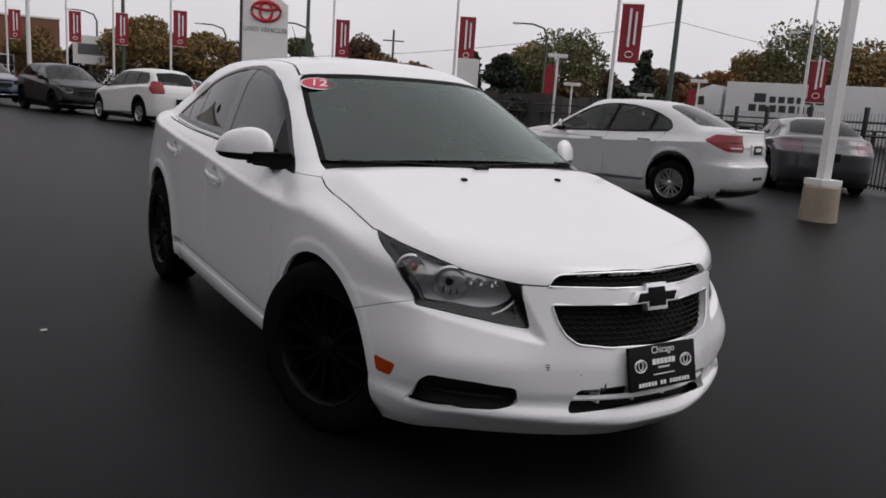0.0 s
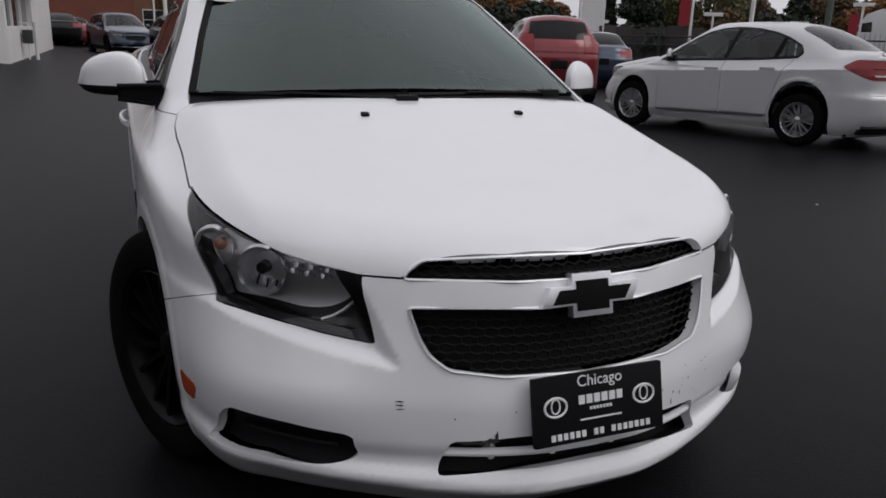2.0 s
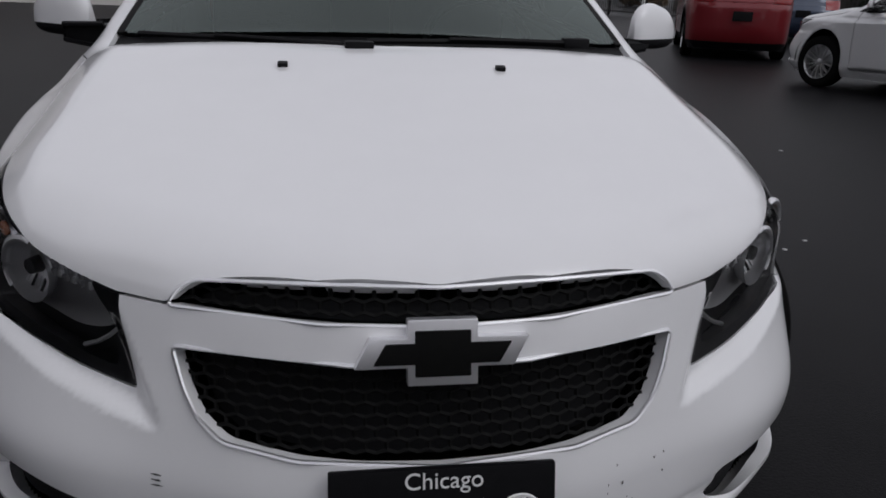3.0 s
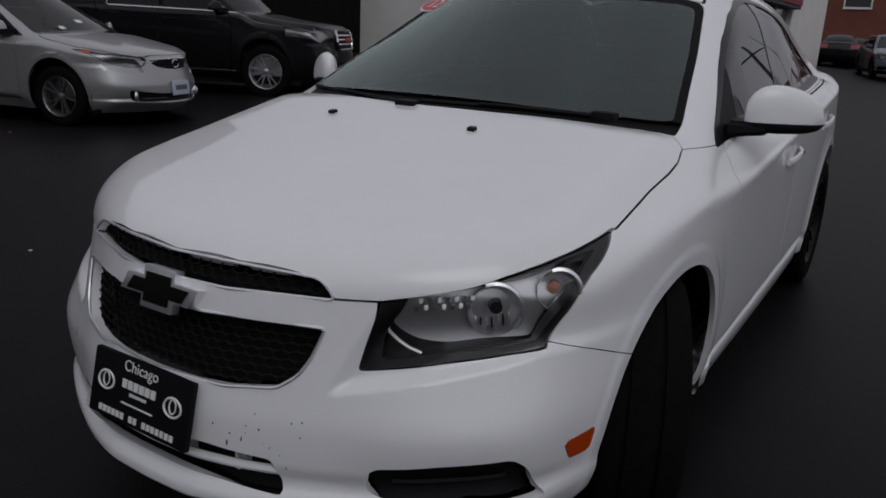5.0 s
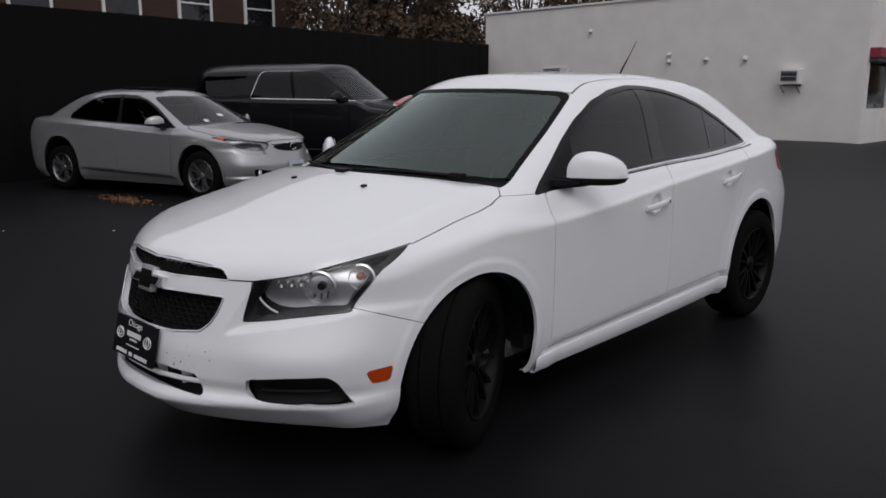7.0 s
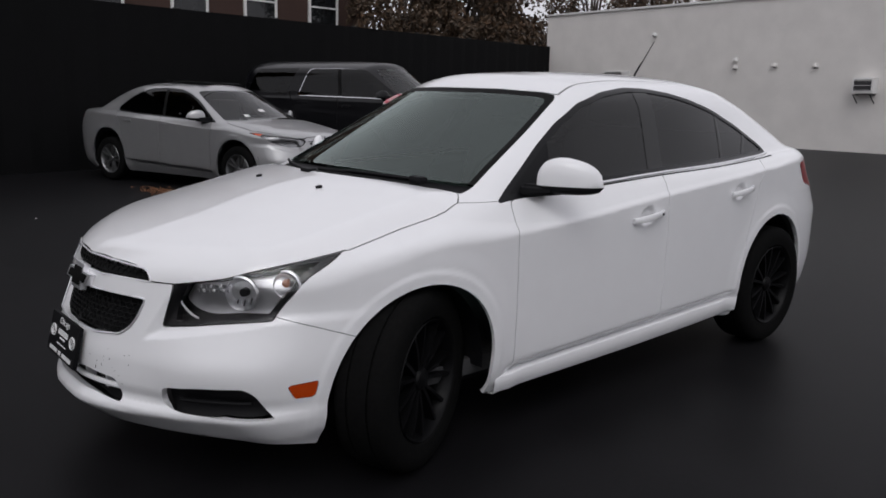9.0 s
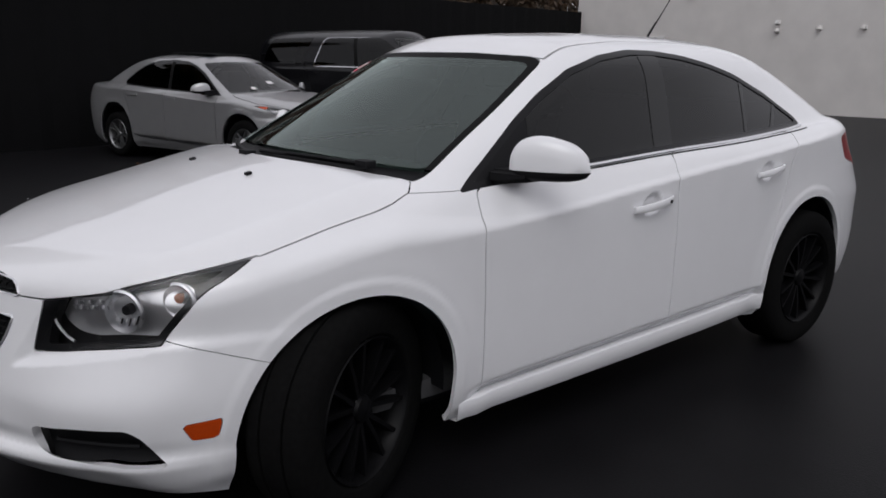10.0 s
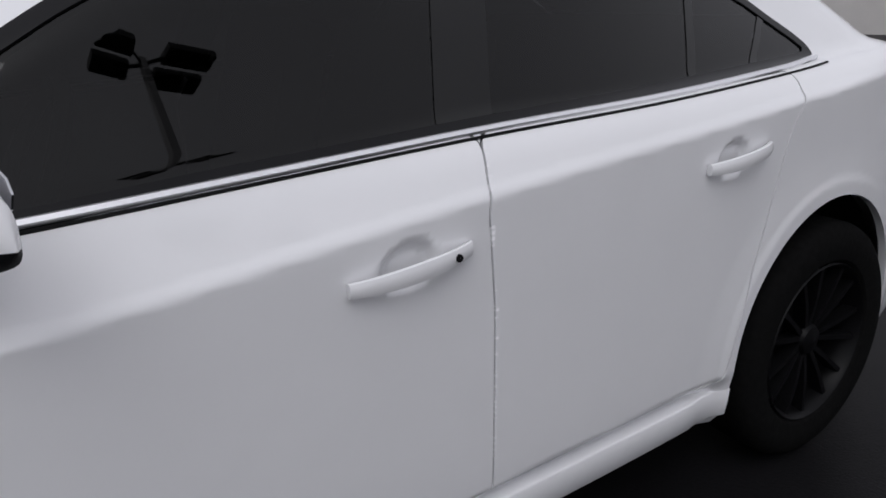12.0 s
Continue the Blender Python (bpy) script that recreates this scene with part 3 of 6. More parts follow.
# windscreen with its black border, and the cowl in front of it
cowl_edge = lambda x: 1.132 + .40 * x * x
piece, M = split_off(M, lambda V: np.maximum(np.maximum(outline_field(V[:, 0], V[:, 2], rounded(SCREEN)), V[:, 1] - 2.3), cowl_edge(V[:, 0]) - V[:, 1]), 0.001)
f = outline_field(piece[0][:, 0], piece[0][:, 2], rounded(SCREEN))
border = np.maximum(f + .020, cowl_edge(piece[0][:, 0]) + .075 - piece[0][:, 1])
# the pane itself lies on an even net, so that it mirrors cleanly
SX, SZ = np.meshgrid(np.linspace(-.70, .70, 71), np.linspace(.975, 1.39, 36), indexing="ij")
lo, hi = np.full(SX.shape, 1.0), np.full(SX.shape, 2.2)
for _ in range(30):
    m = (lo + hi) / 2
    out = hero.body(SX, m, SZ) > 0
    lo, hi = np.where(out, m, lo), np.where(out, hi, m)
idx = np.arange(SX.size).reshape(SX.shape)
sheet = np.stack([SX, hi, SZ], -1).reshape(-1, 3), np.concatenate([np.stack([idx[:-1, :-1], idx[1:, :-1], idx[1:, 1:]], -1).reshape(-1, 3), np.stack([idx[:-1, :-1], idx[1:, 1:], idx[:-1, 1:]], -1).reshape(-1, 3)])
sheet_border = np.maximum(outline_field(sheet[0][:, 0], sheet[0][:, 2], rounded(SCREEN)) + .020, cowl_edge(sheet[0][:, 0]) + .075 - sheet[0][:, 1])
panel("windscreen", keep(sheet, sheet_border), hero.body, windscreen_glass, white_saloon, "grey-green windscreen glass", .004)
rest = keep(piece, -border)
is_cowl = rest[0][:, 1] - cowl_edge(rest[0][:, 0]) - .078
panel("cowl", keep(rest, np.maximum(is_cowl, rest[0][:, 2] - 1.06)), hero.body, black_plastic, white_saloon, "black plastic cowl", .02, inset=.012)
panel("windscreen_seal", keep(rest, -np.maximum(is_cowl, rest[0][:, 2] - 1.06)), hero.body, seal_black, white_saloon, "", .01)
piece, M = split_off(M, lambda V: np.maximum(outline_field(V[:, 0], V[:, 2], rounded(REAR_SCREEN)), 3.3 - V[:, 1]), 0.001)
panel("rear_window", piece, hero.body, tint_glass, white_saloon, "tinted rear glass", .004, inset=.002)

# panels of painted sheet
roof_piece, M = split_off(M, lambda V: np.maximum(outline_field(V[:, 0], V[:, 1], np.array(ROOF)), 1.3 - V[:, 2]), 0.005)
panel("roof", roof_piece, hero.body, white_paint, white_saloon, "", .012)
# its edge over each headlight is the top of the lamp
lamp_top = lambda y: np.interp(y, [.27, .312, .366, .422, .47, .52, .577, .70, .78], [.715, .716, .732, .747, .765, .778, .790, .811, .824])
hood_outline = HOOD + [(-x, y) for x, y in HOOD[-2:0:-1]]
hood_piece, M = split_off(M, lambda V: np.maximum(outline_field(V[:, 0], V[:, 1], np.array(hood_outline)), np.maximum(np.where(V[:, 1] < .78, lamp_top(V[:, 1]), .66) - V[:, 2], V[:, 2] - 1.1)), 0.0022)
panel("hood", hood_piece, hero.body, white_paint, white_saloon, "", .015)

for sgn in (1, -1):
    piece, M = split_off(M, lambda V: np.maximum(side_field(hero, LAMP, sgn, None, .004)(V), .38 - sgn * V[:, 0]), 0.0015)
    lens = panel("headlight", piece, hero.body, lamp_glass, white_saloon, "clear headlight lens over a chrome reflector", .012)
    f = outline_field(piece[0][:, 1], piece[0][:, 2], rounded(LAMP, 2, .004))
    # black border printed behind the lens, and the bowls behind it
    edge = np.maximum(f + .016, np.maximum(.304 - piece[0][:, 1] + .27 * (piece[0][:, 2] - .59), tilted(piece[0], .575, .64, .69, .78)))
    panel("lamp_border", keep(piece, -edge), hero.body, smoked_plastic, lens, "black lamp border", .03, inset=.004)
    panel("lamp_housing", keep(piece, edge - .012), hero.body, smoked_plastic, lens, "dark lamp housing", .0, inset=.058)
    mirror_zone = outline_field(piece[0][:, 1], piece[0][:, 2], rounded([(.325, .716), (.372, .732), (.43, .748), (.52, .775), (.60, .79), (.61, .74), (.56, .665), (.52, .640), (.44, .640), (.38, .632), (.345, .640), (.322, .66)], 2, .01))
    panel("reflector", keep(piece, np.maximum(mirror_zone, edge)), hero.body, lamp_chrome, lens, "chrome reflector", .006, inset=.040)
    inward, outer = Vector((-sgn * .60, .80, 0)), Vector((sgn * .80, .60, 0))
    rise = Vector((0, 0, 1))
    for name, (cy, cz), rad, dep in (("main_beam_bowl", (.447, .697), .054, .044), ("indicator_bowl", (.553, .727), .044, .036)):
        c = Vector((sgn * float(hero.at_side(cy, cz)), cy, cz)) + (.014 if rad > .053 else .024) * inward
        aim = Matrix((inward, outer, rise)).transposed().to_4x4()
        aim.translation = c
        bowl = lathe([(-.002, rad), (.003, rad * .99), (.014, rad * .92), (dep * .8, rad * .62), (dep, rad * .34), (dep + .004, .015), (dep - .016, .012), (dep - .020, .009), (dep - .021, .0005)], 32, m=aim)
        made = part(name, bowl, lamp_chrome, lens, "chrome lamp bowl")
        arc = [c + (rad + .001) * (math.cos(a) * outer + math.sin(a) * rise) for a in np.linspace(radians(-38), radians(112), 18)]
        part("bowl_rim", tube(arc, .0066, 6), satin_chrome, made, "bright rim of the bowl")
        if name == "main_beam_bowl":
            for k in range(7):
                q = -.034 + .0113 * k
                low = -math.sqrt(.047 ** 2 - q * q)
                part("bowl_flute", tube([c + q * outer + low * .9 * rise + .018 * inward, c + q * outer + (low * .35) * rise + .034 * inward], .0024, 5), smoked_plastic if k % 2 else lamp_chrome, made)
            shield = lathe([(0, .0005), (0, .013), (.02, .015)], 16, m=aim @ pose(.006, .004, .004))
            part("bulb_shield", shield, smoked_plastic, made, "dark bulb shield")
        else:
            part("indicator_bulb", lathe([(0, .0005), (.004, .013), (.02, .013), (.03, .006)], 18, m=aim @ pose(.006, -.006, .004)), bulb_amber, made, "amber bulb")
    for row, (z0, z1) in enumerate(((.690, .703), (.705, .718))):
        # stepped facets at the top of the reflector
        for k in range(7):
            y = .350 + .0105 * k + .004 * row
            p = Vector((sgn * float(hero.at_side(y, z0)), y, z0 + .12 * (y - .35))) + .030 * inward
            part("reflector_facet", box(-.0042, .0042, -.003, .003, 0, z1 - z0 - .002, .001, m=Matrix.Translation(p) @ pose(0, 0, 0, -18 if (k + row) % 2 else 14, 0, sgn * 37)), lamp_chrome, lens)
    sweep = [Vector((sgn * (float(hero.at_side(y, z)) - .012), y + .008, z)) for y, z in ((.323, .668), (.326, .650), (.333, .633), (.341, .620), (.352, .611))]
    part("reflector_edge", tube(sweep, .0040, 6), satin_chrome, lens, "bright curved edge")
    piece, M = split_off(M, lambda V: np.maximum(side_field(hero, TAIL, sgn)(V), .45 - sgn * V[:, 0]), 0.002)
    panel("tail_light", piece, hero.body, tail_red, white_saloon, "red tail light lens", .012)
    piece, M = split_off(M, lambda V: np.maximum(side_field(hero, MARKER, sgn, None, .005)(V), .6 - sgn * V[:, 0]), 0.001)
    panel("side_marker", piece, hero.body, amber, white_saloon, "amber side marker", .006, inset=-.001)
    piece, M = split_off(M, lambda V: np.maximum(side_field(hero, FOG, sgn, None, .008)(V), .44 - sgn * V[:, 0]), 0.0)
    fog = panel("fog_recess", piece, hero.body, black_plastic, white_saloon, "black plastic blank in the bumper corner", .0, inset=.045)
    ys = np.linspace(.29, .45, 8)
    for z in (.345,):
        part("recess_rib", tube([(sgn * (float(hero.at_side(y, z)) - .040), y + .01, z) for y in ys], .007, 6), black_plastic, fog)

# front face: grilles and intake are real openings
piece, M = split_off(M, front_field(GRILLE_UP, .40), 0.0)
upper_grille = panel("upper_grille", piece, hero.body, black_plastic, white_saloon, "black grille backing", .0, inset=.05)
piece, M = split_off(M, front_field(GRILLE_LOW, .40), 0.0)
lower_grille = panel("lower_grille", piece, hero.body, black_plastic, white_saloon, "black grille backing", .0, inset=.06)
piece, M = split_off(M, front_field(INTAKE, .30), 0.0)
intake = panel("lower_intake", piece, hero.body, black_plastic, white_saloon, "dark lower air intake", .0, inset=.06)

doors = []
for sgn in (1, -1):
    for name, pts in (("front_door", DOOR_FRONT), ("rear_door", DOOR_REAR)):
        piece, M = split_off(M, lambda V: np.maximum(side_field(hero, pts, sgn)(V), .5 - sgn * V[:, 0]), 0.0022)
        doors.append((sgn, name, panel(name, piece, hero.body, white_paint, white_saloon, "", .018)))
bumper, M = split_off(M, lambda V: outline_field(V[:, 1], V[:, 2], np.array(BUMPER)), 0.0012)
front_bumper = panel("front_bumper", bumper, hero.body, white_paint, white_saloon, "white front bumper with scuffs and scrapes", .025)
piece, M = split_off(M, lambda V: np.maximum(outline_field(V[:, 0], V[:, 1], np.array(BOOT)), .80 - V[:, 2]), 0.0022)
panel("boot_lid", piece, hero.body, white_paint, white_saloon, "", .015)
for sgn in (1, -1):
    piece, M = split_off(M, lambda V: np.maximum(np.maximum(V[:, 1] - 1.515, V[:, 2] - .946), .3 - sgn * V[:, 0]), 0.0012)
    panel("fender", piece, hero.body, white_paint, white_saloon, "", .015)
panel("body_shell", M, hero.body, white_paint, white_saloon, "", .02)


def front_pts(pts, out=0.004):
    """Points (x, z) set on the nose, out metres proud of it."""
    p = np.array(pts, float)
    return [(x, y - out, z) for (x, z), y in zip(p, hero.at_front(p[:, 0], p[:, 1]))]


def ring(pts, radius, mat, parent, name, label="", out=.002):
    p = rounded(pts, 2, .006)
    return part(name, tube(front_pts(p, out), radius, 6, closed=True), mat, parent, label)


ring(GRILLE_UP, .0032, satin_chrome, upper_grille, "grille_surround", "thin chrome surround")
ring(GRILLE_LOW, .0036, satin_chrome, lower_grille, "grille_surround", "thin chrome surround")


def mesh_grille(parent, pts, pitch_x, pitch_z, depth, name="grille_mesh"):
    """Honeycomb bars within an outline on the nose."""
    bm = bmesh.new()
    P = rounded(pts)
    ends = []
    for r, z in enumerate(np.arange(P[:, 1].min() - pitch_z, P[:, 1].max() + pitch_z, pitch_z)):
        for x in np.arange(-.42, .42, pitch_x):
            cx = x + (pitch_x / 2 if r % 2 else 0)
            hexa = [(cx + pitch_x * .5 * ca, z + pitch_z * .62 * sa) for ca, sa in ((-1, .5), (0, 1), (1, .5), (1, -.5))]
            ends += list(zip(hexa, hexa[1:]))
    E = np.array(ends)
    inside = (outline_field(E[:, 0, 0], E[:, 0, 1], P) < .004) & (outline_field(E[:, 1, 0], E[:, 1, 1], P) < .004)
    E = E[inside]
    Y = hero.at_front(E[:, :, 0], E[:, :, 1]) + depth
    for e, y in zip(E, Y):
        tube([(e[0, 0], y[0], e[0, 1]), (e[1, 0], y[1], e[1, 1])], .0032, 4, bm)
    return part(name, bm, seal_black, parent, "black honeycomb mesh", smooth=False)


mesh_grille(lower_grille, GRILLE_LOW, .030, .0165, .026)
mesh_grille(upper_grille, GRILLE_UP, .030, .0165, .022)

# bow-tie shaped emblem
emblem_shape = [(-.112, -.020), (-.092, .020), (-.045, .020), (-.045, .044), (.045, .044), (.045, .020), (.112, .020), (.092, -.020), (.045, -.020), (.045, -.044), (-.045, -.044), (-.045, -.020)]
ey = float(hero.at_front(0, .683))
lean_back = pose(0, ey - .016, .683, -14)
emblem = part("emblem", prism([(x * 1.08, z * 1.04) for x, z in emblem_shape], .024, lean_back, .003), satin_chrome, white_saloon, "chrome-edged plain emblem")
part("emblem_inlay", prism([(x * .85, z * .72) for x, z in emblem_shape], .006, pose(0, ey - .020, .683, -14), .0015), seal_black, emblem, "black inlay")

# dark duct behind the intake
duct = bmesh.new()
cols = []
for x in np.linspace(-.37, .37, 19):
    y = float(hero.at_front(x, .36))
    cols.append([duct.verts.new((x, y + dy, z)) for dy, z in ((.012, .297), (.075, .285), (.080, .415), (.020, .412))])
for a, b in zip(cols, cols[1:]):
    for q in range(3):
        duct.faces.new((a[q], a[q + 1], b[q + 1], b[q]))
part("intake_duct", duct, black_plastic, intake, "black duct behind the intake")
# intake bars
for z, r in ((.358, .0095),):
    xs = np.linspace(-.315, .315, 25)
    part("intake_bar", tube([(x, float(hero.at_front(x, z)) + .012, z) for x in xs], r, 8), white_paint, intake, "white cross bar")
for x in (-.21, -.075, .075, .21):
    y = float(hero.at_front(x, .35)) + .02
    part("intake_post", box(x - .006, x + .006, y + .008, y + .045, .330, .392, .003), white_paint, intake, "white post")

# dealer plate
py = float(hero.at_front(0, .45))
plate = part("plate_panel", box(-.158, .158, -.006, .008, -.072, .072, .004, m=pose(0, py - .010, .459, -13)), plate_black, white_saloon, "black dealer plate with white print")
pm = pose(0, py - .010, .459, -13)
letters("Chicago", .034, white_print, plate, pm @ pose(.0, -.006, .054), "city_lettering", .001)
rows_of_print = [(-.046 + .0185 * k, .016, .014, .018) for k in range(6)] + [(-.024 + .008 * k, -.004, .005, .006) for k in range(7)] + [(0, -.026, .10, .003)]
rows_of_print += [(-.116 + .0145 * k, -.055, .0095, .013) for k in range(17) if k not in (6, 9)]
for x, z, w, h in rows_of_print:
    part("print_bar", box(x - w / 2, x + w / 2, -.0085, -.005, z - h / 2, z + h / 2, m=pm), white_print, plate, "white print bar", smooth=False)
for x in (-.108, .108):
    circle = [(x + .026 * math.cos(k / 20 * 2 * math.pi), -.007, .008 + .0195 * math.sin(k / 20 * 2 * math.pi)) for k in range(20)]
    part("print_ring", tube([pm @ Vector(c) for c in circle], .0028, 5, closed=True), white_print, plate, "white oval")
    part("print_ring", tube([pm @ Vector((x + .010 * math.cos(k / 14 * 2 * math.pi), -.007, .010 + .015 * math.sin(k / 14 * 2 * math.pi))) for k in range(14)], .002, 5, closed=True), white_print, plate)

# washer jets
for sgn in (1, -1):
    z = float(hero.top_z(np.array(.245), np.array(.985)))
    part("washer_jet", box(-.011, .011, -.009, .011, -.004, .009, .003, m=pose(sgn * .245, .985, z, 12)), black_plastic, white_saloon, "black washer jet")

# bright strip under the side windows
BELT = [(1.62, .962), (1.80, .971), (2.047, .985), (2.515, 1.011), (2.93, 1.029), (3.3, 1.050), (3.60, 1.070)]
for sgn in (1, -1):
    ys = np.linspace(1.62, 3.6, 40)
    zs = curve_at(ys, BELT)
    xs = hero.at_side(ys, zs)
    part("belt_moulding", tube([(sgn * (x + .001), y, z + .003) for x, y, z in zip(xs, ys, zs)], .0072, 6), satin_chrome, white_saloon, "bright belt moulding")
    xs2 = hero.at_side(ys, zs - .009)
    part("belt_seal", tube([(sgn * (x - .0015), y, z - .008) for x, y, z in zip(xs2, ys, zs)], .004, 5), seal_black, white_saloon)
    # painted sill under the doors, standing proud of them
    ys = np.linspace(1.40, 3.215, 44)
    top = .268 + .0315 * (ys - 1.45)
    low = np.interp(ys, [1.40, 1.9, 2.3, 2.8, 3.22], [.199, .206, .214, .229, .246])
    inner = hero.at_side(ys, top)
    face = np.minimum(inner + .038, .847 - .003 * ease(2.6, 3.2, ys))
    k = ease(1.405, 1.50, ys) * ease(3.215, 3.08, ys)
    face = (inner + .0005) * (1 - k) + face * k
    bm = bmesh.new()
    rows = []
    for y, t, l, x0, x1 in zip(ys, top, low, inner, face):
        prof = ((x0 - .03, t + .001), (x1 - .004, t + .001), (x1 - .0012, t - .0008), (x1, t - .003), (x1 - .003, t * .55 + l * .45), (x1 - .008, l + .006), (x1 - .012, l + .0015), (x1 - .018, l), (x1 - .09, l - .004))
        rows.append([bm.verts.new((sgn * px_, y, pz_)) for px_, pz_ in prof])
    for a, b in zip(rows, rows[1:]):
        for q in range(len(a) - 1):
            bm.faces.new((a[q], a[q + 1], b[q + 1], b[q]))
    bmesh.ops.recalc_face_normals(bm, faces=bm.faces[:])
    if sum(f.normal.x * sgn for f in bm.faces) < 0:
        bmesh.ops.reverse_faces(bm, faces=bm.faces[:])
    part("sill", bm, white_paint, white_saloon, "white sill under the doors")

# door handles in their dished recesses
for sgn, name, door in doors:
    y0, z0, y1, z1 = (2.20, .818, 2.425, .842) if name == "front_door" else (3.03, .886, 3.235, .910)
    n = 14
    ts = np.linspace(0, 1, n)
    ys, zs = y0 + (y1 - y0) * ts, z0 + (z1 - z0) * ts
    xs = hero.at_side(ys, zs)
    xs = xs * 0 + np.maximum(xs[0], xs[-1])
    bm = bmesh.new()
    rings = []
    for t, x, y, z in zip(ts, xs, ys, zs):
        rise = math.sin(math.pi * min(max(t, .02), .98)) ** .45
        out, hgt = .004 + .030 * rise, .0125 + .0035 * math.sin(math.pi * t)
        sect = ((-.012, -hgt * .8), (-.005, -hgt), (-.001, -hgt * .9), (.001, -hgt * .5), (.002, 0), (.001, hgt * .5), (-.001, hgt * .9), (-.005, hgt), (-.012, hgt * .8))
        rings.append([bm.verts.new((sgn * (x + out + dx), y, z + dz)) for dx, dz in sect])
    for a, b in zip(rings, rings[1:]):
        for k in range(9):
            bm.faces.new((a[k], a[(k + 1) % 9], b[(k + 1) % 9], b[k]))
    bm.faces.new(rings[0])
    bm.faces.new(rings[-1][::-1])
    bmesh.ops.recalc_face_normals(bm, faces=bm.faces[:])
    handle = part("door_handle", bm, white_paint, door, "white door handle")
    if name == "front_door" and sgn > 0:
        lock = lathe([(.003, .0005), (.003, .0065), (-.010, .0065)], 20, m=pose(float(xs[0]) + .0285, 2.386, .8378))
        part("key_lock", lock, black_plastic, handle, "dark key lock")

# wheels
def tyre_profile(r, w):
    return [(-w * .40, r * .66), (-w * .47, r * .70), (-w * .5, r * .80), (-w * .48, r * .92), (-w * .42, r * .975), (-w * .34, r * .995), (-w * .2, r), (-w * .195, r * .975), (-w * .16, r * .975), (-w * .155, r),
            (0, r * 1.002), (w * .155, r), (w * .16, r * .975), (w * .195, r * .975), (w * .2, r), (w * .34, r * .995), (w * .42, r * .975), (w * .48, r * .92), (w * .5, r * .80), (w * .47, r * .70), (w * .40, r * .66)]


def wheel(parent, at, turn, r, w, mat, spokes, twin, steps=56, name="wheel"):
    """A tyre on a spoked rim; its face looks to +x of the turned frame."""
    hub = new(name)
    hub.parent = parent
    hub.matrix_local = pose(*at, 0, 0, turn)
    hub.empty_display_size = .1
    part("tyre", lathe(tyre_profile(r, w), steps), rubber, hub, "black tyre")
    rr = r * .67
    rim = lathe([(w * .44, rr), (w * .46, rr * .985), (w * .42, rr * .95), (w * .2, rr * .90), (-w * .3, rr * .88), (-w * .42, rr)], steps)
    lathe([(w * .05, rr * .16), (w * .30, rr * .20), (w * .36, rr * .17), (w * .38, rr * .10), (w * .40, .0005)], 24, rim)
    lathe([(-w * .1, rr * .85), (-w * .12, .0005)], 24, rim)
    for k in range(spokes):
        for off in ((-1, 1) if twin else (0,)):
            a = 2 * math.pi * k / spokes + off * .13
            b = 2 * math.pi * k / spokes + off * (.20 if twin else 0)
            wd = rr * (.042 if twin else .075)
            p0, p1 = Vector((w * .31, rr * .15 * math.cos(a), rr * .15 * math.sin(a))), Vector((w * .40, rr * .965 * math.cos(b), rr * .965 * math.sin(b)))
            mid = (p0 + p1) / 2 + Vector((w * .02, 0, 0))
            side = Vector((0, -math.sin(b), math.cos(b)))
            pts = []
            for p, s in ((p0, 1.1), (mid, .9), (p1, 1.0)):
                pts.append([rim.verts.new(p + side * wd * s * u + Vector((v, 0, 0))) for u, v in ((-1, -.035), (-.75, 0), (.75, 0), (1, -.035))])
            for q, s in zip(pts, pts[1:]):
                for j in range(3):
                    rim.faces.new((q[j], q[j + 1], s[j + 1], s[j]))
    bmesh.ops.recalc_face_normals(rim, faces=rim.faces[:])
    part("rim", rim, mat, hub, "spoked alloy rim")
    return hub


STEER = 24
for sgn in (1, -1):
    turn = 0 if sgn > 0 else 180
    wheel(white_saloon, (sgn * .745, 1.03, .332), turn + STEER, .332, .215, rim_black, 7, True)
    wheel(white_saloon, (sgn * .745, 3.605, .332), turn, .332, .215, rim_black, 7, True)
    # wheel housings
    for (cy, cz), r in hero.arches:
        liner = bmesh.new()
        rows = []
        for x in (.785, .45):
            rows.append([liner.verts.new((sgn * x, cy + (r + .012) * math.cos(a), cz + (r + .012) * math.sin(a))) for a in np.linspace(-.10, math.pi + .10, 30)])
        for k in range(29):
            liner.faces.new((rows[0][k], rows[0][k + 1], rows[1][k + 1], rows[1][k]))
        liner.faces.new(rows[1])
        part("wheel_liner", liner, black_plastic, white_saloon, "black wheel liner")

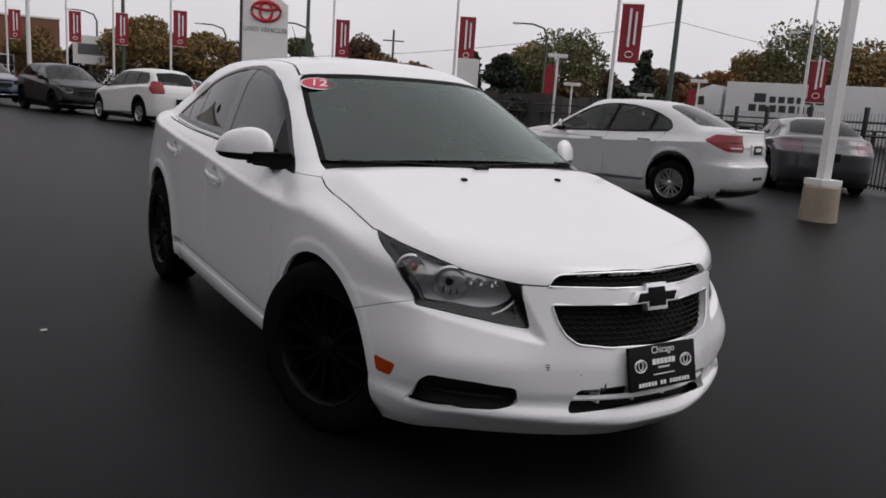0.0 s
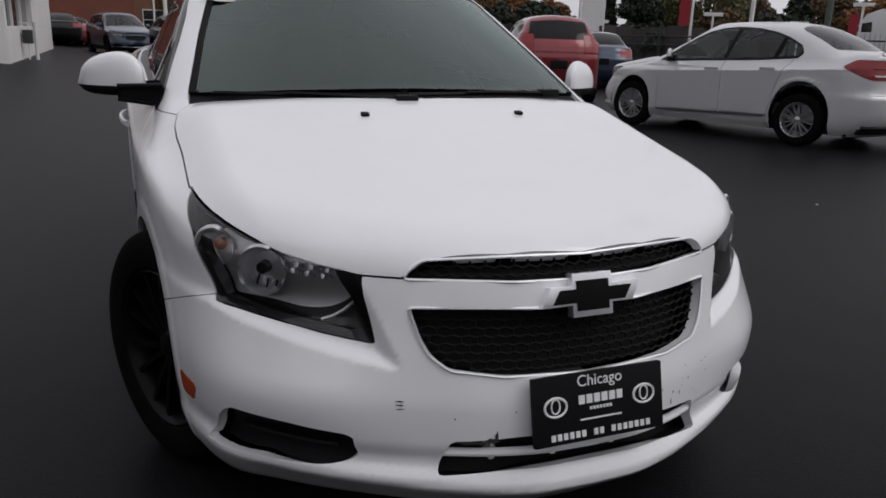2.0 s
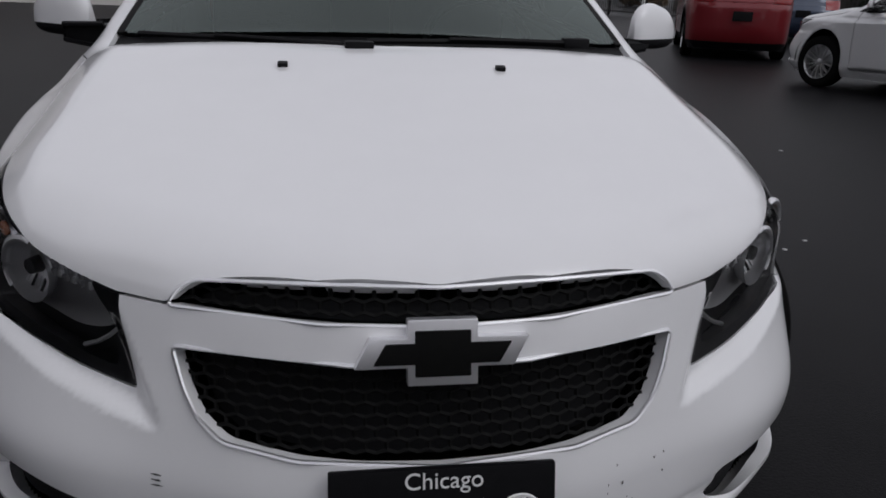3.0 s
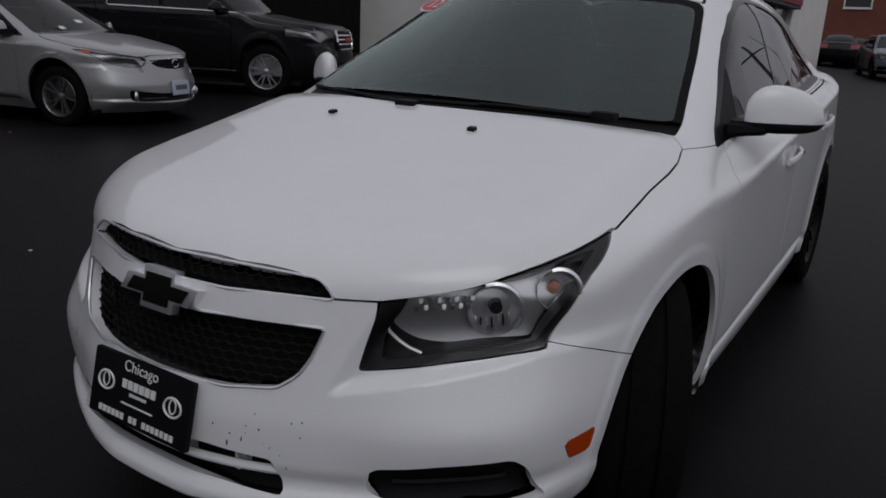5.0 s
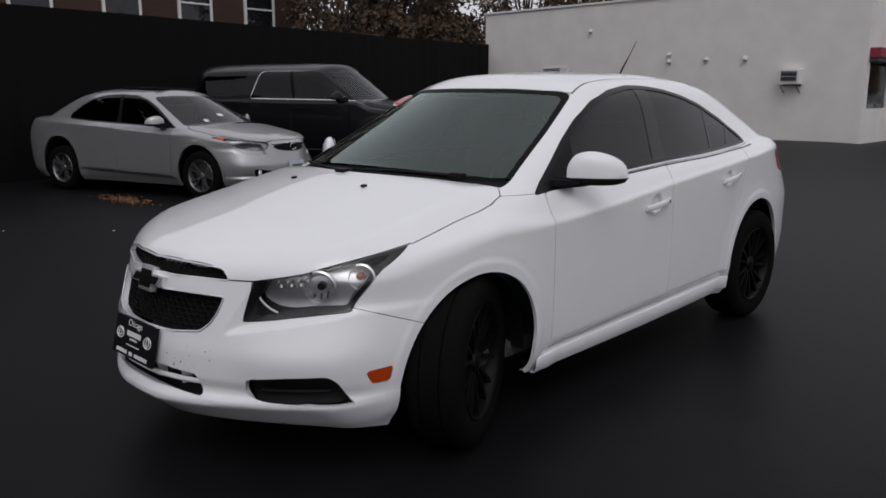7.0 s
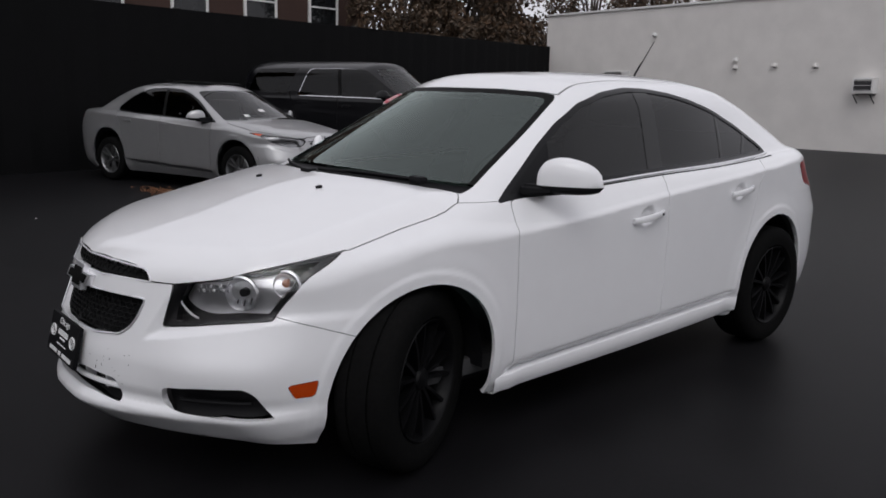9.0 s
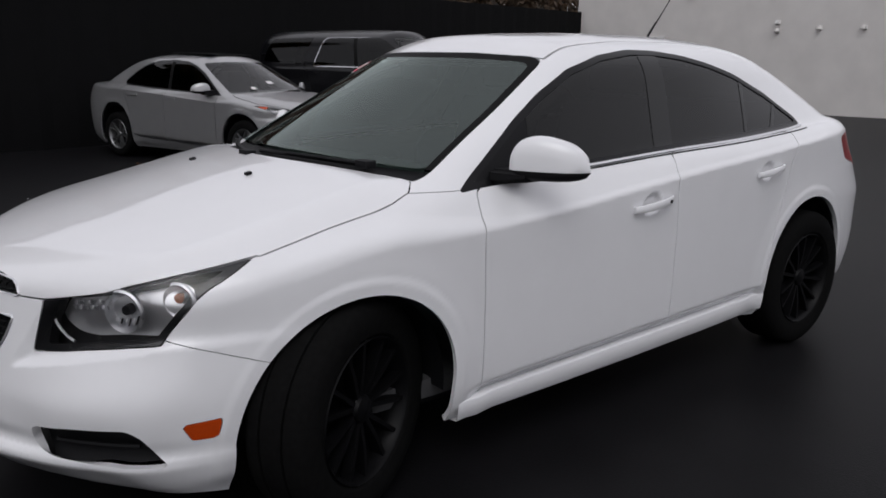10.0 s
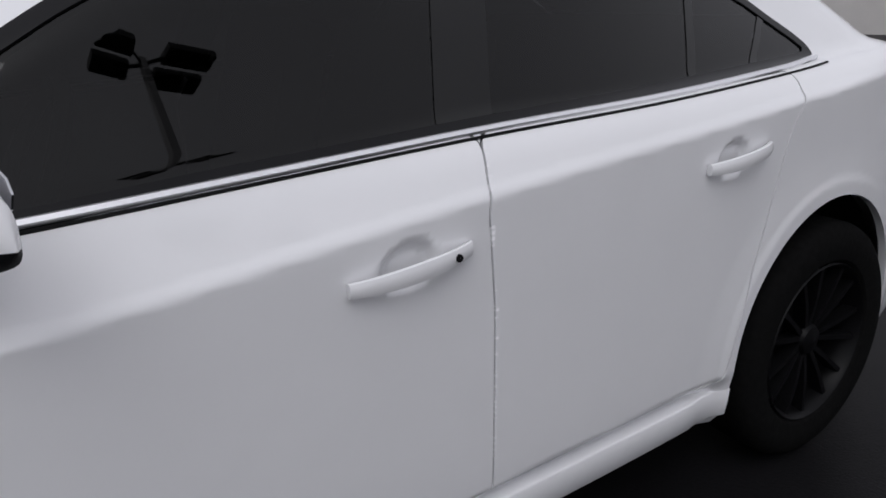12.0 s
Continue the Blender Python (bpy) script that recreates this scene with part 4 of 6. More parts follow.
# door mirrors
def mirror(parent, sgn, at, paint, s=1.0):
    """A swept door mirror: painted cap, black lower shell, arm and glass."""
    c = Vector(at)

    def shell(top, low, grow):
        bm = bmesh.new()
        rows = []
        for i in range(17):
            u = -1 + 2 * i / 16
            k = max(1 - abs(u) ** 3.2, 0.0) ** .5
            hi = top * (k * (1 - .18 * max(u, 0) - .05 * u))
            row = []
            for j in range(20):
                a = 2 * math.pi * j / 20
                ca, sa = math.cos(a), math.sin(a)
                py = (-.052 if ca > 0 else .028) * abs(ca) ** .8 * max(k, .05) * grow
                pz = (hi if sa > 0 else -low * max(k, .05)) * abs(sa) ** .75
                row.append(bm.verts.new(c + Vector((sgn * u * (.114 if u > 0 else .100) * grow, py + (.078 if u > 0 else .060) * u, pz)) * s))
            rows.append(row)
        for p, q in zip(rows, rows[1:]):
            for j in range(20):
                bm.faces.new((p[j], p[(j + 1) % 20], q[(j + 1) % 20], q[j]))
        bm.faces.new(rows[0])
        bm.faces.new(rows[-1])
        bmesh.ops.recalc_face_normals(bm, faces=bm.faces[:])
        return bm

    house = part("mirror_housing", shell(.108, .004, 1.0), paint, parent, "body-colour mirror cap")
    part("mirror_lower", shell(.010, .034, .985), black_plastic, house, "black lower shell")
    arm = bmesh.new()
    bmesh.ops.create_cube(arm, size=1)
    for v in arm.verts:
        k = v.co.x + .5
        v.co = c + Vector((sgn * (-.132 + .112 * k), v.co.y * (.15 - .075 * k) - .065 + .04 * k, -.022 + v.co.z * (.052 - .018 * k) + .002 * k)) * s
    bmesh.ops.bevel(arm, geom=arm.edges[:], offset=.012 * s, segments=3, affect="EDGES")
    part("mirror_arm", arm, black_plastic, house, "black mirror arm")
    glass = prism([(.092 * math.cos(k / 20 * 2 * math.pi), .012 + .050 * math.sin(k / 20 * 2 * math.pi)) for k in range(20)], .003)
    glass.transform(Matrix.Translation(c + Vector((0, .032 * s, .035 * s))) @ pose(0, 0, 0, 0, 0, sgn * 36) @ Matrix.Scale(s, 4))
    part("mirror_glass", glass, chrome, house, "mirror glass", smooth=False)
    return house


for sgn in (1, -1):
    mirror(white_saloon, sgn, (sgn * .900, 1.70, 1.003), white_paint)

# roof aerial
aerial = part("aerial", tube([(.0, 3.33, 1.475), (.0, 3.345, 1.50), (.0, 3.40, 1.565)], .007, 8, taper=.005), black_plastic, white_saloon, "black roof aerial")
part("aerial_whip", tube([(.0, 3.40, 1.56), (.0, 3.52, 1.70)], .004, 6, taper=.002), black_plastic, aerial)
part("aerial_foot", lathe([(0, .0005), (0, .030), (.012, .026), (.022, .012), (.024, .0005)], 20, m=pose(0, 3.33, float(curve_at(3.33, hero.roof)) - .002, 0, -90)), black_plastic, aerial)

# wipers on the screen
def on_screen(x, z):
    return (x, float(curve_at(z, hero.screen) + curve_at(z, hero.screen_bow) * x * x) - .014, z)


for pivot, tip in (((.52, 1.005), (-.05, 1.012)), ((-.06, .995), (-.62, 1.005))):
    blade = [on_screen(pivot[0] + (tip[0] - pivot[0]) * t, pivot[1] + (tip[1] - pivot[1]) * t + .006 * math.sin(math.pi * t)) for t in np.linspace(.02, 1, 12)]
    arm = part("wiper", tube(blade, .007, 6), black_plastic, white_saloon, "black wiper blade")
    over = [(x, y - .012, z + .006) for x, y, z in blade[:8]]
    part("wiper_arm", tube(over, .008, 6, taper=.005), black_plastic, arm)
    part("wiper_cap", box(-.035, .035, -.02, .02, -.012, .014, .008, m=Matrix.Translation(Vector(over[0]) + Vector((0, -.004, 0)))), black_plastic, arm)

# windscreen price sticker
st = thing("price_sticker", None, "oval red sticker with a white number, stuck on the windscreen", "sticker")
sx, sz = -.492, 1.318
sy = on_screen(sx, sz)[1] + .004
stm = pose(sx, sy, sz, -60, 0, -24)
oval = prism([(.088 * math.cos(k / 40 * 2 * math.pi), .056 * math.sin(k / 40 * 2 * math.pi)) for k in range(40)], .001, stm)
part("backing", oval, white_print, st, "white oval", smooth=False)
part("field", prism([(.080 * math.cos(k / 40 * 2 * math.pi), .048 * math.sin(k / 40 * 2 * math.pi)) for k in range(40)], .001, stm @ pose(0, -.0015, 0)), sticker_red, st, "red oval", smooth=False)
letters("12", .085, white_print, st, stm @ pose(0, -.003, 0), "number", .0008)

# cabin inside
part("cabin_floor", box(-.72, .72, 1.15, 4.1, .25, .32, .02), cabin_cloth, white_saloon, "dark cabin floor")
dash = bmesh.new()
rows = []
for y, z in ((1.20, .60), (1.19, .955), (1.42, .985), (1.62, .975), (1.72, .93), (1.74, .60)):
    rows.append([dash.verts.new((x, y + .16 * x * x, z - .05 * x * x)) for x in np.linspace(-.70, .70, 12)])
for a, b in zip(rows, rows[1:]):
    for k in range(11):
        dash.faces.new((a[k], a[k + 1], b[k + 1], b[k]))
part("dashboard", dash, dash_plastic, white_saloon, "dark dashboard")
wheel_at = pose(.36, 1.86, .93, 66)
part("steering_wheel", tube([wheel_at @ Vector((.185 * math.cos(k / 28 * 2 * math.pi), .185 * math.sin(k / 28 * 2 * math.pi), 0)) for k in range(28)], .016, 8, closed=True), black_plastic, white_saloon, "black steering wheel")
for sgn in (1, -1):
    seat = part("front_seat", box(sgn * .36 - .25, sgn * .36 + .25, 1.95, 2.50, .45, .62, .05), cabin_cloth, white_saloon, "dark cloth seat")
    part("seat_back", box(-.24, .24, -.07, .07, 0, .62, .06, m=pose(sgn * .36, 2.50, .58, -14)), cabin_cloth, seat)
    part("head_restraint", box(-.13, .13, -.05, .05, .66, .84, .045, m=pose(sgn * .36, 2.50, .58, -14)), cabin_cloth, seat)
bench = part("rear_seat", box(-.62, .62, 2.95, 3.45, .45, .62, .05), cabin_cloth, white_saloon, "dark cloth rear bench")
part("seat_back", box(-.62, .62, -.07, .07, 0, .62, .06, m=pose(0, 3.45, .58, -22)), cabin_cloth, bench)
part("parcel_shelf", box(-.60, .60, 3.60, 4.0, 1.06, 1.08, .005), cabin_cloth, white_saloon)
part("headliner", box(-.48, .48, 2.15, 3.3, 1.33, 1.34, .003), cabin_cloth, white_saloon)
part("inner_mirror", box(-.11, .11, -.012, .012, -.03, .03, .01, m=pose(0, 1.86, 1.30, 10)), black_plastic, white_saloon, "inner mirror")
part("underbody", box(-.66, .66, .80, 4.1, .20, .26, .02), black_plastic, white_saloon, "dark underbody")

# scrapes and chips in the bumper's paint
scrape_rng = random.Random(7)


def scrape(x, z, w, h, n=12, rough=.45):
    """An irregular dark patch where the paint has gone, lying on the nose."""
    pts = []
    for k in range(n):
        a = 2 * math.pi * k / n
        s = 1 + rough * scrape_rng.uniform(-1, 1)
        pts.append((x + w / 2 * s * math.cos(a), z + h / 2 * s * math.sin(a)))
    p = np.array(pts + [(x, z)])
    ys = hero.at_front(p[:, 0], p[:, 1]) - .0015
    bm = bmesh.new()
    vs = [bm.verts.new((a, y, b)) for (a, b), y in zip(p, ys)]
    for k in range(n):
        bm.faces.new((vs[k], vs[(k + 1) % n], vs[n]))
    part("scrape", bm, scuff_dark, front_bumper, "dark scrape in the paint", smooth=False)


for x, z, w, h in ((-.225, .392, .030, .016), (-.262, .388, .060, .008), (-.218, .402, .008, .022), (-.403, .473, .014, .003), (-.404, .465, .016, .003), (-.402, .457, .014, .0025),
                   (.526, .205, .012, .016), (.515, .200, .022, .006), (.507, .206, .005, .012), (.535, .208, .005, .010), (.41, .195, .030, .004), (.375, .198, .022, .003), (.455, .193, .016, .003),
                   (.30, .205, .03, .003), (.22, .41, .004, .012), (.25, .425, .003, .010), (-.30, .44, .004, .003), (-.18, .455, .003, .003)):
    scrape(x, z, w, h)
for k in range(14):
    scrape(.27 + scrape_rng.gauss(0, .035), .435 + scrape_rng.gauss(0, .035), scrape_rng.uniform(.0015, .004), scrape_rng.uniform(.002, .006), 7)

# ---- buildings and fences ----
stucco = material("white_painted_stucco", (0.69, 0.665, 0.64), 0.85, grain=True, scale=60, spread=0.05, stains=0.07, bump=0.25)
trim_white = material("white_metal_trim", (0.70, 0.69, 0.68), 0.5, grain=True, scale=80, spread=0.05, stains=0.04)
screen_black = material("black_fence_screen", (0.0050, 0.0050, 0.0054), 0.85, grain=True, scale=160, spread=0.3, stains=0.1, bump=0.2, spec=0.1)
fence_iron = material("black_fence_iron", (0.010, 0.010, 0.011), 0.5, grain=True, scale=90, spread=0.2)
brick_red = material("red_brick", (0.16, 0.052, 0.034), 0.9, grain=True, scale=30, spread=0.25, stains=0.15, bump=0.3)
dark_brick = material("dark_brown_brick", (0.050, 0.026, 0.020), 0.9, grain=True, scale=30, spread=0.25, stains=0.15, bump=0.3)
brick_brown = material("brown_brick", (0.17, 0.085, 0.05), 0.9, grain=True, scale=30, spread=0.25, stains=0.12, bump=0.3)
grille_dark = material("dark_unit_grille", (0.03, 0.03, 0.032), 0.6, grain=True, scale=120, spread=0.2)
pole_white = material("white_pole_paint", (0.68, 0.67, 0.66), 0.4, grain=True, scale=50, spread=0.05, stains=0.06)
pole_green = material("green_pole_paint", (0.05, 0.075, 0.055), 0.5, grain=True, scale=50, spread=0.12, stains=0.08)
concrete = material("weathered_concrete", (0.30, 0.25, 0.19), 0.9, grain=True, scale=50, spread=0.15, stains=0.22, bump=0.5)
banner_red = material("red_banner_cloth", (0.26, 0.012, 0.022), 0.7, grain=True, scale=90, spread=0.1, stains=0.05)
sign_red = material("red_sign_plastic", (0.42, 0.012, 0.02), 0.35, grain=True, scale=60, spread=0.05)
sign_grey = material("grey_sign_lettering", (0.10, 0.105, 0.11), 0.5, grain=True, scale=60, spread=0.1)
lamp_head_dark = material("dark_lamp_head", (0.035, 0.035, 0.035), 0.5, grain=True, scale=60, spread=0.15)
window_dark = material("dark_window_glass", (0.012, 0.013, 0.014), 0.05, grain=True, scale=3, spread=0.3)
awning_red = material("red_awning", (0.22, 0.015, 0.03), 0.6, grain=True, scale=60, spread=0.08)
bark = material("bark", (0.07, 0.055, 0.045), 0.95, grain=True, scale=20, spread=0.3, bump=0.6)
wire_black = material("black_cable", (0.015, 0.015, 0.015), 0.6, grain=True, scale=60, spread=0.1)
wood_dark = material("dark_board_fence", (0.045, 0.04, 0.037), 0.9, grain=True, scale=30, spread=0.25, stains=0.1, bump=0.3)


def gz(x, y):
    return float(ground_z(x, y))


# white building with a windowed east side
bz = 4.22
white_building = thing("building", None, "low white stucco building with a flat roof and a red awning", "building")
part("front_wall", box(-15.6, -3.27, 20.0, 20.3, -.1, bz, .01), stucco, white_building, "white stucco wall", smooth=False)
east = part("side_wall", box(-3.57, -3.27, 20.3, 34, -.1, 1.12, .01), stucco, white_building, "low white wall below the windows", smooth=False)
part("side_wall", box(-3.57, -3.27, 20.3, 34, 2.62, bz, .01), stucco, white_building, "white wall above the windows", smooth=False)
part("side_wall", box(-3.57, -3.27, 26.6, 34, 1.12, 2.62, .01), stucco, white_building, "white wall", smooth=False)
part("back_wall", box(-15.6, -3.57, 33.7, 34, -.1, bz), stucco, white_building, "", smooth=False)
part("west_wall", box(-15.6, -15.3, 20.3, 33.7, -.1, bz), stucco, white_building, "", smooth=False)
part("roof", box(-15.3, -3.57, 20.3, 33.7, bz - .25, bz - .12), stucco, white_building, "", smooth=False)
part("coping", box(-15.65, -3.22, 19.95, 20.36, bz, bz + .06, .01), trim_white, white_building, "pale roof coping", smooth=False)
part("window", box(-3.50, -3.42, 20.35, 26.55, 1.12, 2.30), window_dark, white_building, "dark shop window", smooth=False)
part("awning", box(-3.60, -3.02, 20.15, 26.7, 2.36, 2.60, .02), awning_red, white_building, "red awning band", smooth=False)
part("awning_valance", box(-3.58, -3.05, 20.17, 26.68, 2.26, 2.355, .01), grille_dark, white_building, "grey awning underside", smooth=False)
for y in (22.4, 24.5):
    part("window_frame", box(-3.44, -3.36, y - .04, y + .04, 1.12, 2.3), trim_white, white_building, "", smooth=False)

ac = thing("air_conditioner", pose(-5.0, 20.0, 1.93), "pale wall air conditioner on a bracket", "air conditioner")
part("case", box(-.25, .25, -.30, .10, -.19, .19, .015), trim_white, ac, "pale metal case", smooth=False)
part("grille_panel", box(-.20, .20, -.31, -.295, -.13, .14), grille_dark, ac, "dark louvred grille", smooth=False)
for k in range(9):
    part("louvre", box(-.20, .20, -.316, -.308, -.12 + .029 * k, -.111 + .029 * k), trim_white if k % 4 == 0 else grille_dark, ac, "", smooth=False)
for x in (-.2, .2):
    part("bracket", tube([(x, .0, -.42), (x, -.30, -.225), (x, .0, -.225)], .015, 6), grille_dark, ac, "dark bracket")
vent = thing("wall_vent", pose(-12.56, 20.0, 2.28), "flat grey wall vent in the stucco", "vent")
part("frame", box(-.5, .5, -.05, .08, -.085, .085, .01), trim_white, vent, "pale frame", smooth=False)
for k in range(4):
    part("slat", box(-.45, .2, -.06, -.05, -.06 + .033 * k, -.045 + .033 * k), grille_dark, vent, "", smooth=False)
for x, z in ((-11.24, 3.42), (-8.53, 2.62), (-8.52, 2.42), (-7.4, 2.45), (-6.3, 2.43)):
    lamp = thing("wall_lamp", pose(x, 20.0, z), "small weathered wall light on the stucco", "wall light", "wall lights")
    part("lamp_base", box(-.06, .06, -.03, .05, -.05, .06, .012), trim_white, lamp)
    part("lamp_hood", lathe([(-.06, .0005), (-.06, .05), (.02, .065), (.03, .06), (.03, .0005)], 16, m=pose(0, -.08, 0, 0, 90)), stucco if z < 2.5 else trim_white, lamp, "lamp hood")
meter = thing("gas_meter", pose(-3.20, 22.9, gz(-3.2, 22.9)), "grey gas meter with pipes by the white wall", "meter")
part("meter_body", box(-.03, .22, -.16, .16, .42, .78, .05), grille_dark, meter, "grey meter body")
part("pipe", tube([(.1, -.1, 0), (.1, -.1, .45)], .02, 8), pole_white, meter)
part("pipe", tube([(.1, .12, .75), (.1, .12, .95), (-.1, .12, .95)], .02, 8), pole_white, meter)
guard = thing("guard_post", pose(-2.95, 23.3, gz(-2.95, 23.3)), "white steel guard post by the meter", "post")
part("post", tube([(0, 0, 0), (0, 0, 1.0)], .05, 12), pole_white, guard)
for x, h in ((-9.2, .5), (-6.8, .7), (-4.6, .45)):
    roof_thing = thing("roof_vent", pose(x, 22.0, bz - .13), "small vent pipe on the flat roof", "vent", "roof vents")
    part("pipe", tube([(0, 0, 0), (0, 0, h + .35)], .03, 8), grille_dark, roof_thing)
    part("cap", box(-.18, .18, -.12, .12, h + .2, h + .38, .02), grille_dark, roof_thing)

# an unseen block added on the south side holds low sky off the nose
south_shade_block = thing("south_shade_block", None, "unseen flat-roofed block added to shade the lot from the south", "building")
part("wall", box(-16, 16, -24, -16, -.1, 5.2, .02), stucco, south_shade_block, "grey wall", smooth=False)
part("coping", box(-16.1, 16.1, -24.1, -15.9, 5.2, 5.4, .02), grille_dark, south_shade_block, "dark coping", smooth=False)
for k in range(7):
    x = -13.5 + 4.5 * k
    part("window", box(x - 2.0, x + 2.0, -16.06, -15.98, .3, 3.4), window_dark, south_shade_block, "dark window of the added block", smooth=False)

# tall black screened fence on the west side
P0, P1 = Vector((-7.15, -14.0)), Vector((-15.45, 20.0))
west_fence = thing("screen_fence", None, "tall black screened fence along the lot", "fence")
n = 14
for i in range(n + 1):
    p = P0.lerp(P1, i / n)
    z = gz(p.x, p.y)
    top = 2.45 + .75 * i / n
    part("post", box(-.05, .05, -.05, .05, z, top + .03, .006, m=Matrix.Translation((p.x - .06, p.y, 0))), fence_iron, west_fence, "", smooth=False)
    if i < n:
        q = P0.lerp(P1, (i + 1) / n)
        zq, topq = gz(q.x, q.y), 2.45 + .75 * (i + 1) / n
        bm = bmesh.new()
        cols = []
        for k in range(13):
            a = p.lerp(q, k / 12)
            dx = .012 * math.sin(k * 2.1)
            za, ta = z + (zq - z) * k / 12, top + (topq - top) * k / 12
            cols.append([bm.verts.new((a.x + dx + off, a.y, zz)) for off, zz in ((0, za - .05), (0, ta), (-.02, ta), (-.02, za - .05))])
        for a, b in zip(cols, cols[1:]):
            for j in range(4):
                bm.faces.new((a[j], b[j], b[(j + 1) % 4], a[(j + 1) % 4]))
        part("screen_panel", bm, screen_black, west_fence, "black screen cloth", smooth=False)
    for z2 in (1.2, 2.6):
        if i < n:
            part("rail", tube([(p.x - .07, p.y, z + z2), (q.x - .07, q.y, zq + z2)], .025, 6), fence_iron, west_fence)

# picket fence on the east side
picket_fence = thing("picket_fence", None, "black iron picket fence between the lot and the street", "fence")
runs = [((10.2, 1.2), (17.6, 13.2)), ((17.6, 13.2), (13.0, 27.0)), ((13.0, 27.0), (4.0, 58.0))]
picket_me = None
count = 0
far_bm = bmesh.new()
for ri, (a, b) in enumerate(runs):
    a, b = Vector(a), Vector(b)
    length = (b - a).length
    d = (b - a) / length
    for k in range(int(length / 2.4) + 1):
        p = a + d * 2.4 * k
        z = gz(p.x, p.y)
        part("post", box(-.04, .04, -.04, .04, z - .05, z + 1.72, .005, m=Matrix.Translation((p.x, p.y, 0))), fence_iron, picket_fence, "", smooth=False)
    za, zb = gz(*a), gz(*b)
    for h in (.18, 1.15, 1.42):
        part("rail", tube([(a.x, a.y, za + h), (b.x, b.y, zb + h)], .022, 4), fence_iron, picket_fence, "", smooth=False)
    for k in range(int(length / .13)):
        p = a + d * .13 * k
        z = gz(p.x, p.y)
        if count < 230:
            count += 1
            if picket_me is None:
                picket_me = bpy.data.meshes.new("picket")
                bm = box(-.010, .010, -.010, .010, .10, 1.60)
                for v in bm.verts:
                    if v.co.z > 1:
                        v.co.x *= .3
                        v.co.y *= .3
                bm.to_mesh(picket_me)
                bm.free()
                picket_me.materials.append(fence_iron)
            ob = new("picket", picket_me)
            ob.parent = picket_fence
            ob.location = (p.x, p.y, z)
        else:
            box(p.x - .010, p.x + .010, p.y - .010, p.y + .010, z + .1, z + 1.6, 0, far_bm)
far = part("pickets_far", far_bm, fence_iron, picket_fence, "", smooth=False)
far["kind"] = "stuff"

# dark board fence and hedge line along the street behind
board_fence = thing("board_fence", None, "dark weathered board fence across the street", "fence")
prev = None
for k in range(20):
    a = radians(26 + 1.15 * k)
    r = 47 + 1.2 * math.sin(k * .9)
    p = (-2 + r * math.sin(a), -1.6 + r * math.cos(a))
    if prev:
        ang = math.atan2(p[1] - prev[1], p[0] - prev[0])
        L = math.hypot(p[0] - prev[0], p[1] - prev[1])
        part("board_panel", box(0, L * .985, -.04, .04, gz(*p) - .1, 2.05 + .08 * math.sin(k * 1.7), .01, m=pose(prev[0], prev[1], 0, 0, 0, math.degrees(ang))), wood_dark, board_fence, "", smooth=False)
    prev = p


def far_house(name, label, x0, x1, y0, y1, h, mat, wins, face, gable=0.0):
    """A block with framed windows on one face: 'e' east, 's' south, 'w' west."""
    house = thing(name, None, label, "building")
    part("wall", box(x0, x1, y0, y1, -.5, h, .02), mat, house, "", smooth=False)
    part("coping", box(x0 - .1, x1 + .1, y0 - .1, y1 + .1, h, h + .2, .02), trim_white, house, "pale coping", smooth=False)
    if gable:
        bm = bmesh.new()
        v = [bm.verts.new(c) for c in ((x0 - .3, y0 - .3, h), (x1 + .3, y0 - .3, h), ((x0 + x1) / 2, y0 - .3, h + gable), (x0 - .3, y1 + .3, h), (x1 + .3, y1 + .3, h), ((x0 + x1) / 2, y1 + .3, h + gable))]
        for f in ((0, 1, 2), (3, 5, 4), (0, 2, 5, 3), (1, 4, 5, 2), (0, 3, 4, 1)):
            bm.faces.new([v[i] for i in f])
        part("roof", bm, brick_brown, house, "", smooth=False)
    for u, z, w, hh in wins:
        m = pose(x1, u, z, 0, 0, 90) if face == "e" else pose(u, y0, z)
        win = part("window", box(-w / 2, w / 2, -.05, .06, -hh / 2, hh / 2, m=m), window_dark, house, "dark window pane", smooth=False)
        bm = bmesh.new()
        for q in ((-w / 2 - .07, -w / 2 + .02, -hh / 2, hh / 2), (w / 2 - .02, w / 2 + .07, -hh / 2, hh / 2), (-w / 2 - .09, w / 2 + .09, hh / 2 - .02, hh / 2 + .10), (-w / 2 - .09, w / 2 + .09, -hh / 2 - .12, -hh / 2 + .02), (-w / 2, w / 2, -.03, .03)):
            box(q[0], q[1], -.09, .05, q[2], q[3], 0, bm, m)
        part("window_frame", bm, trim_white, win, "white window frame", smooth=False)
    return house


far_house("brick_house", "dark brick house with white-framed windows behind the fence", -34, -23.0, -4.0, 17.5, 9.0, dark_brick,
          [(y, z, 1.15, 1.7) for z in (4.6, 7.2) for y in (-2.0, 1.0, 3.2, 5.4, 7.6, 10.4, 13.0, 15.6)], "e")
far_house("brick_building", "long red-brown brick building with white-framed windows", -44, .4, 60.0, 76, 9.5, brick_red,
          [(x, z, 1.6, 1.7) for z in (4.6, 7.7) for x in np.arange(-30, 0, 3.6)], "s")
far_house("brown_store", "brown brick store across the street", -16, 8.5, 92, 104, 7.0, brick_brown, [(x, 2.0, 2.2, 2.0) for x in (-12, -7, -2, 3)], "s")


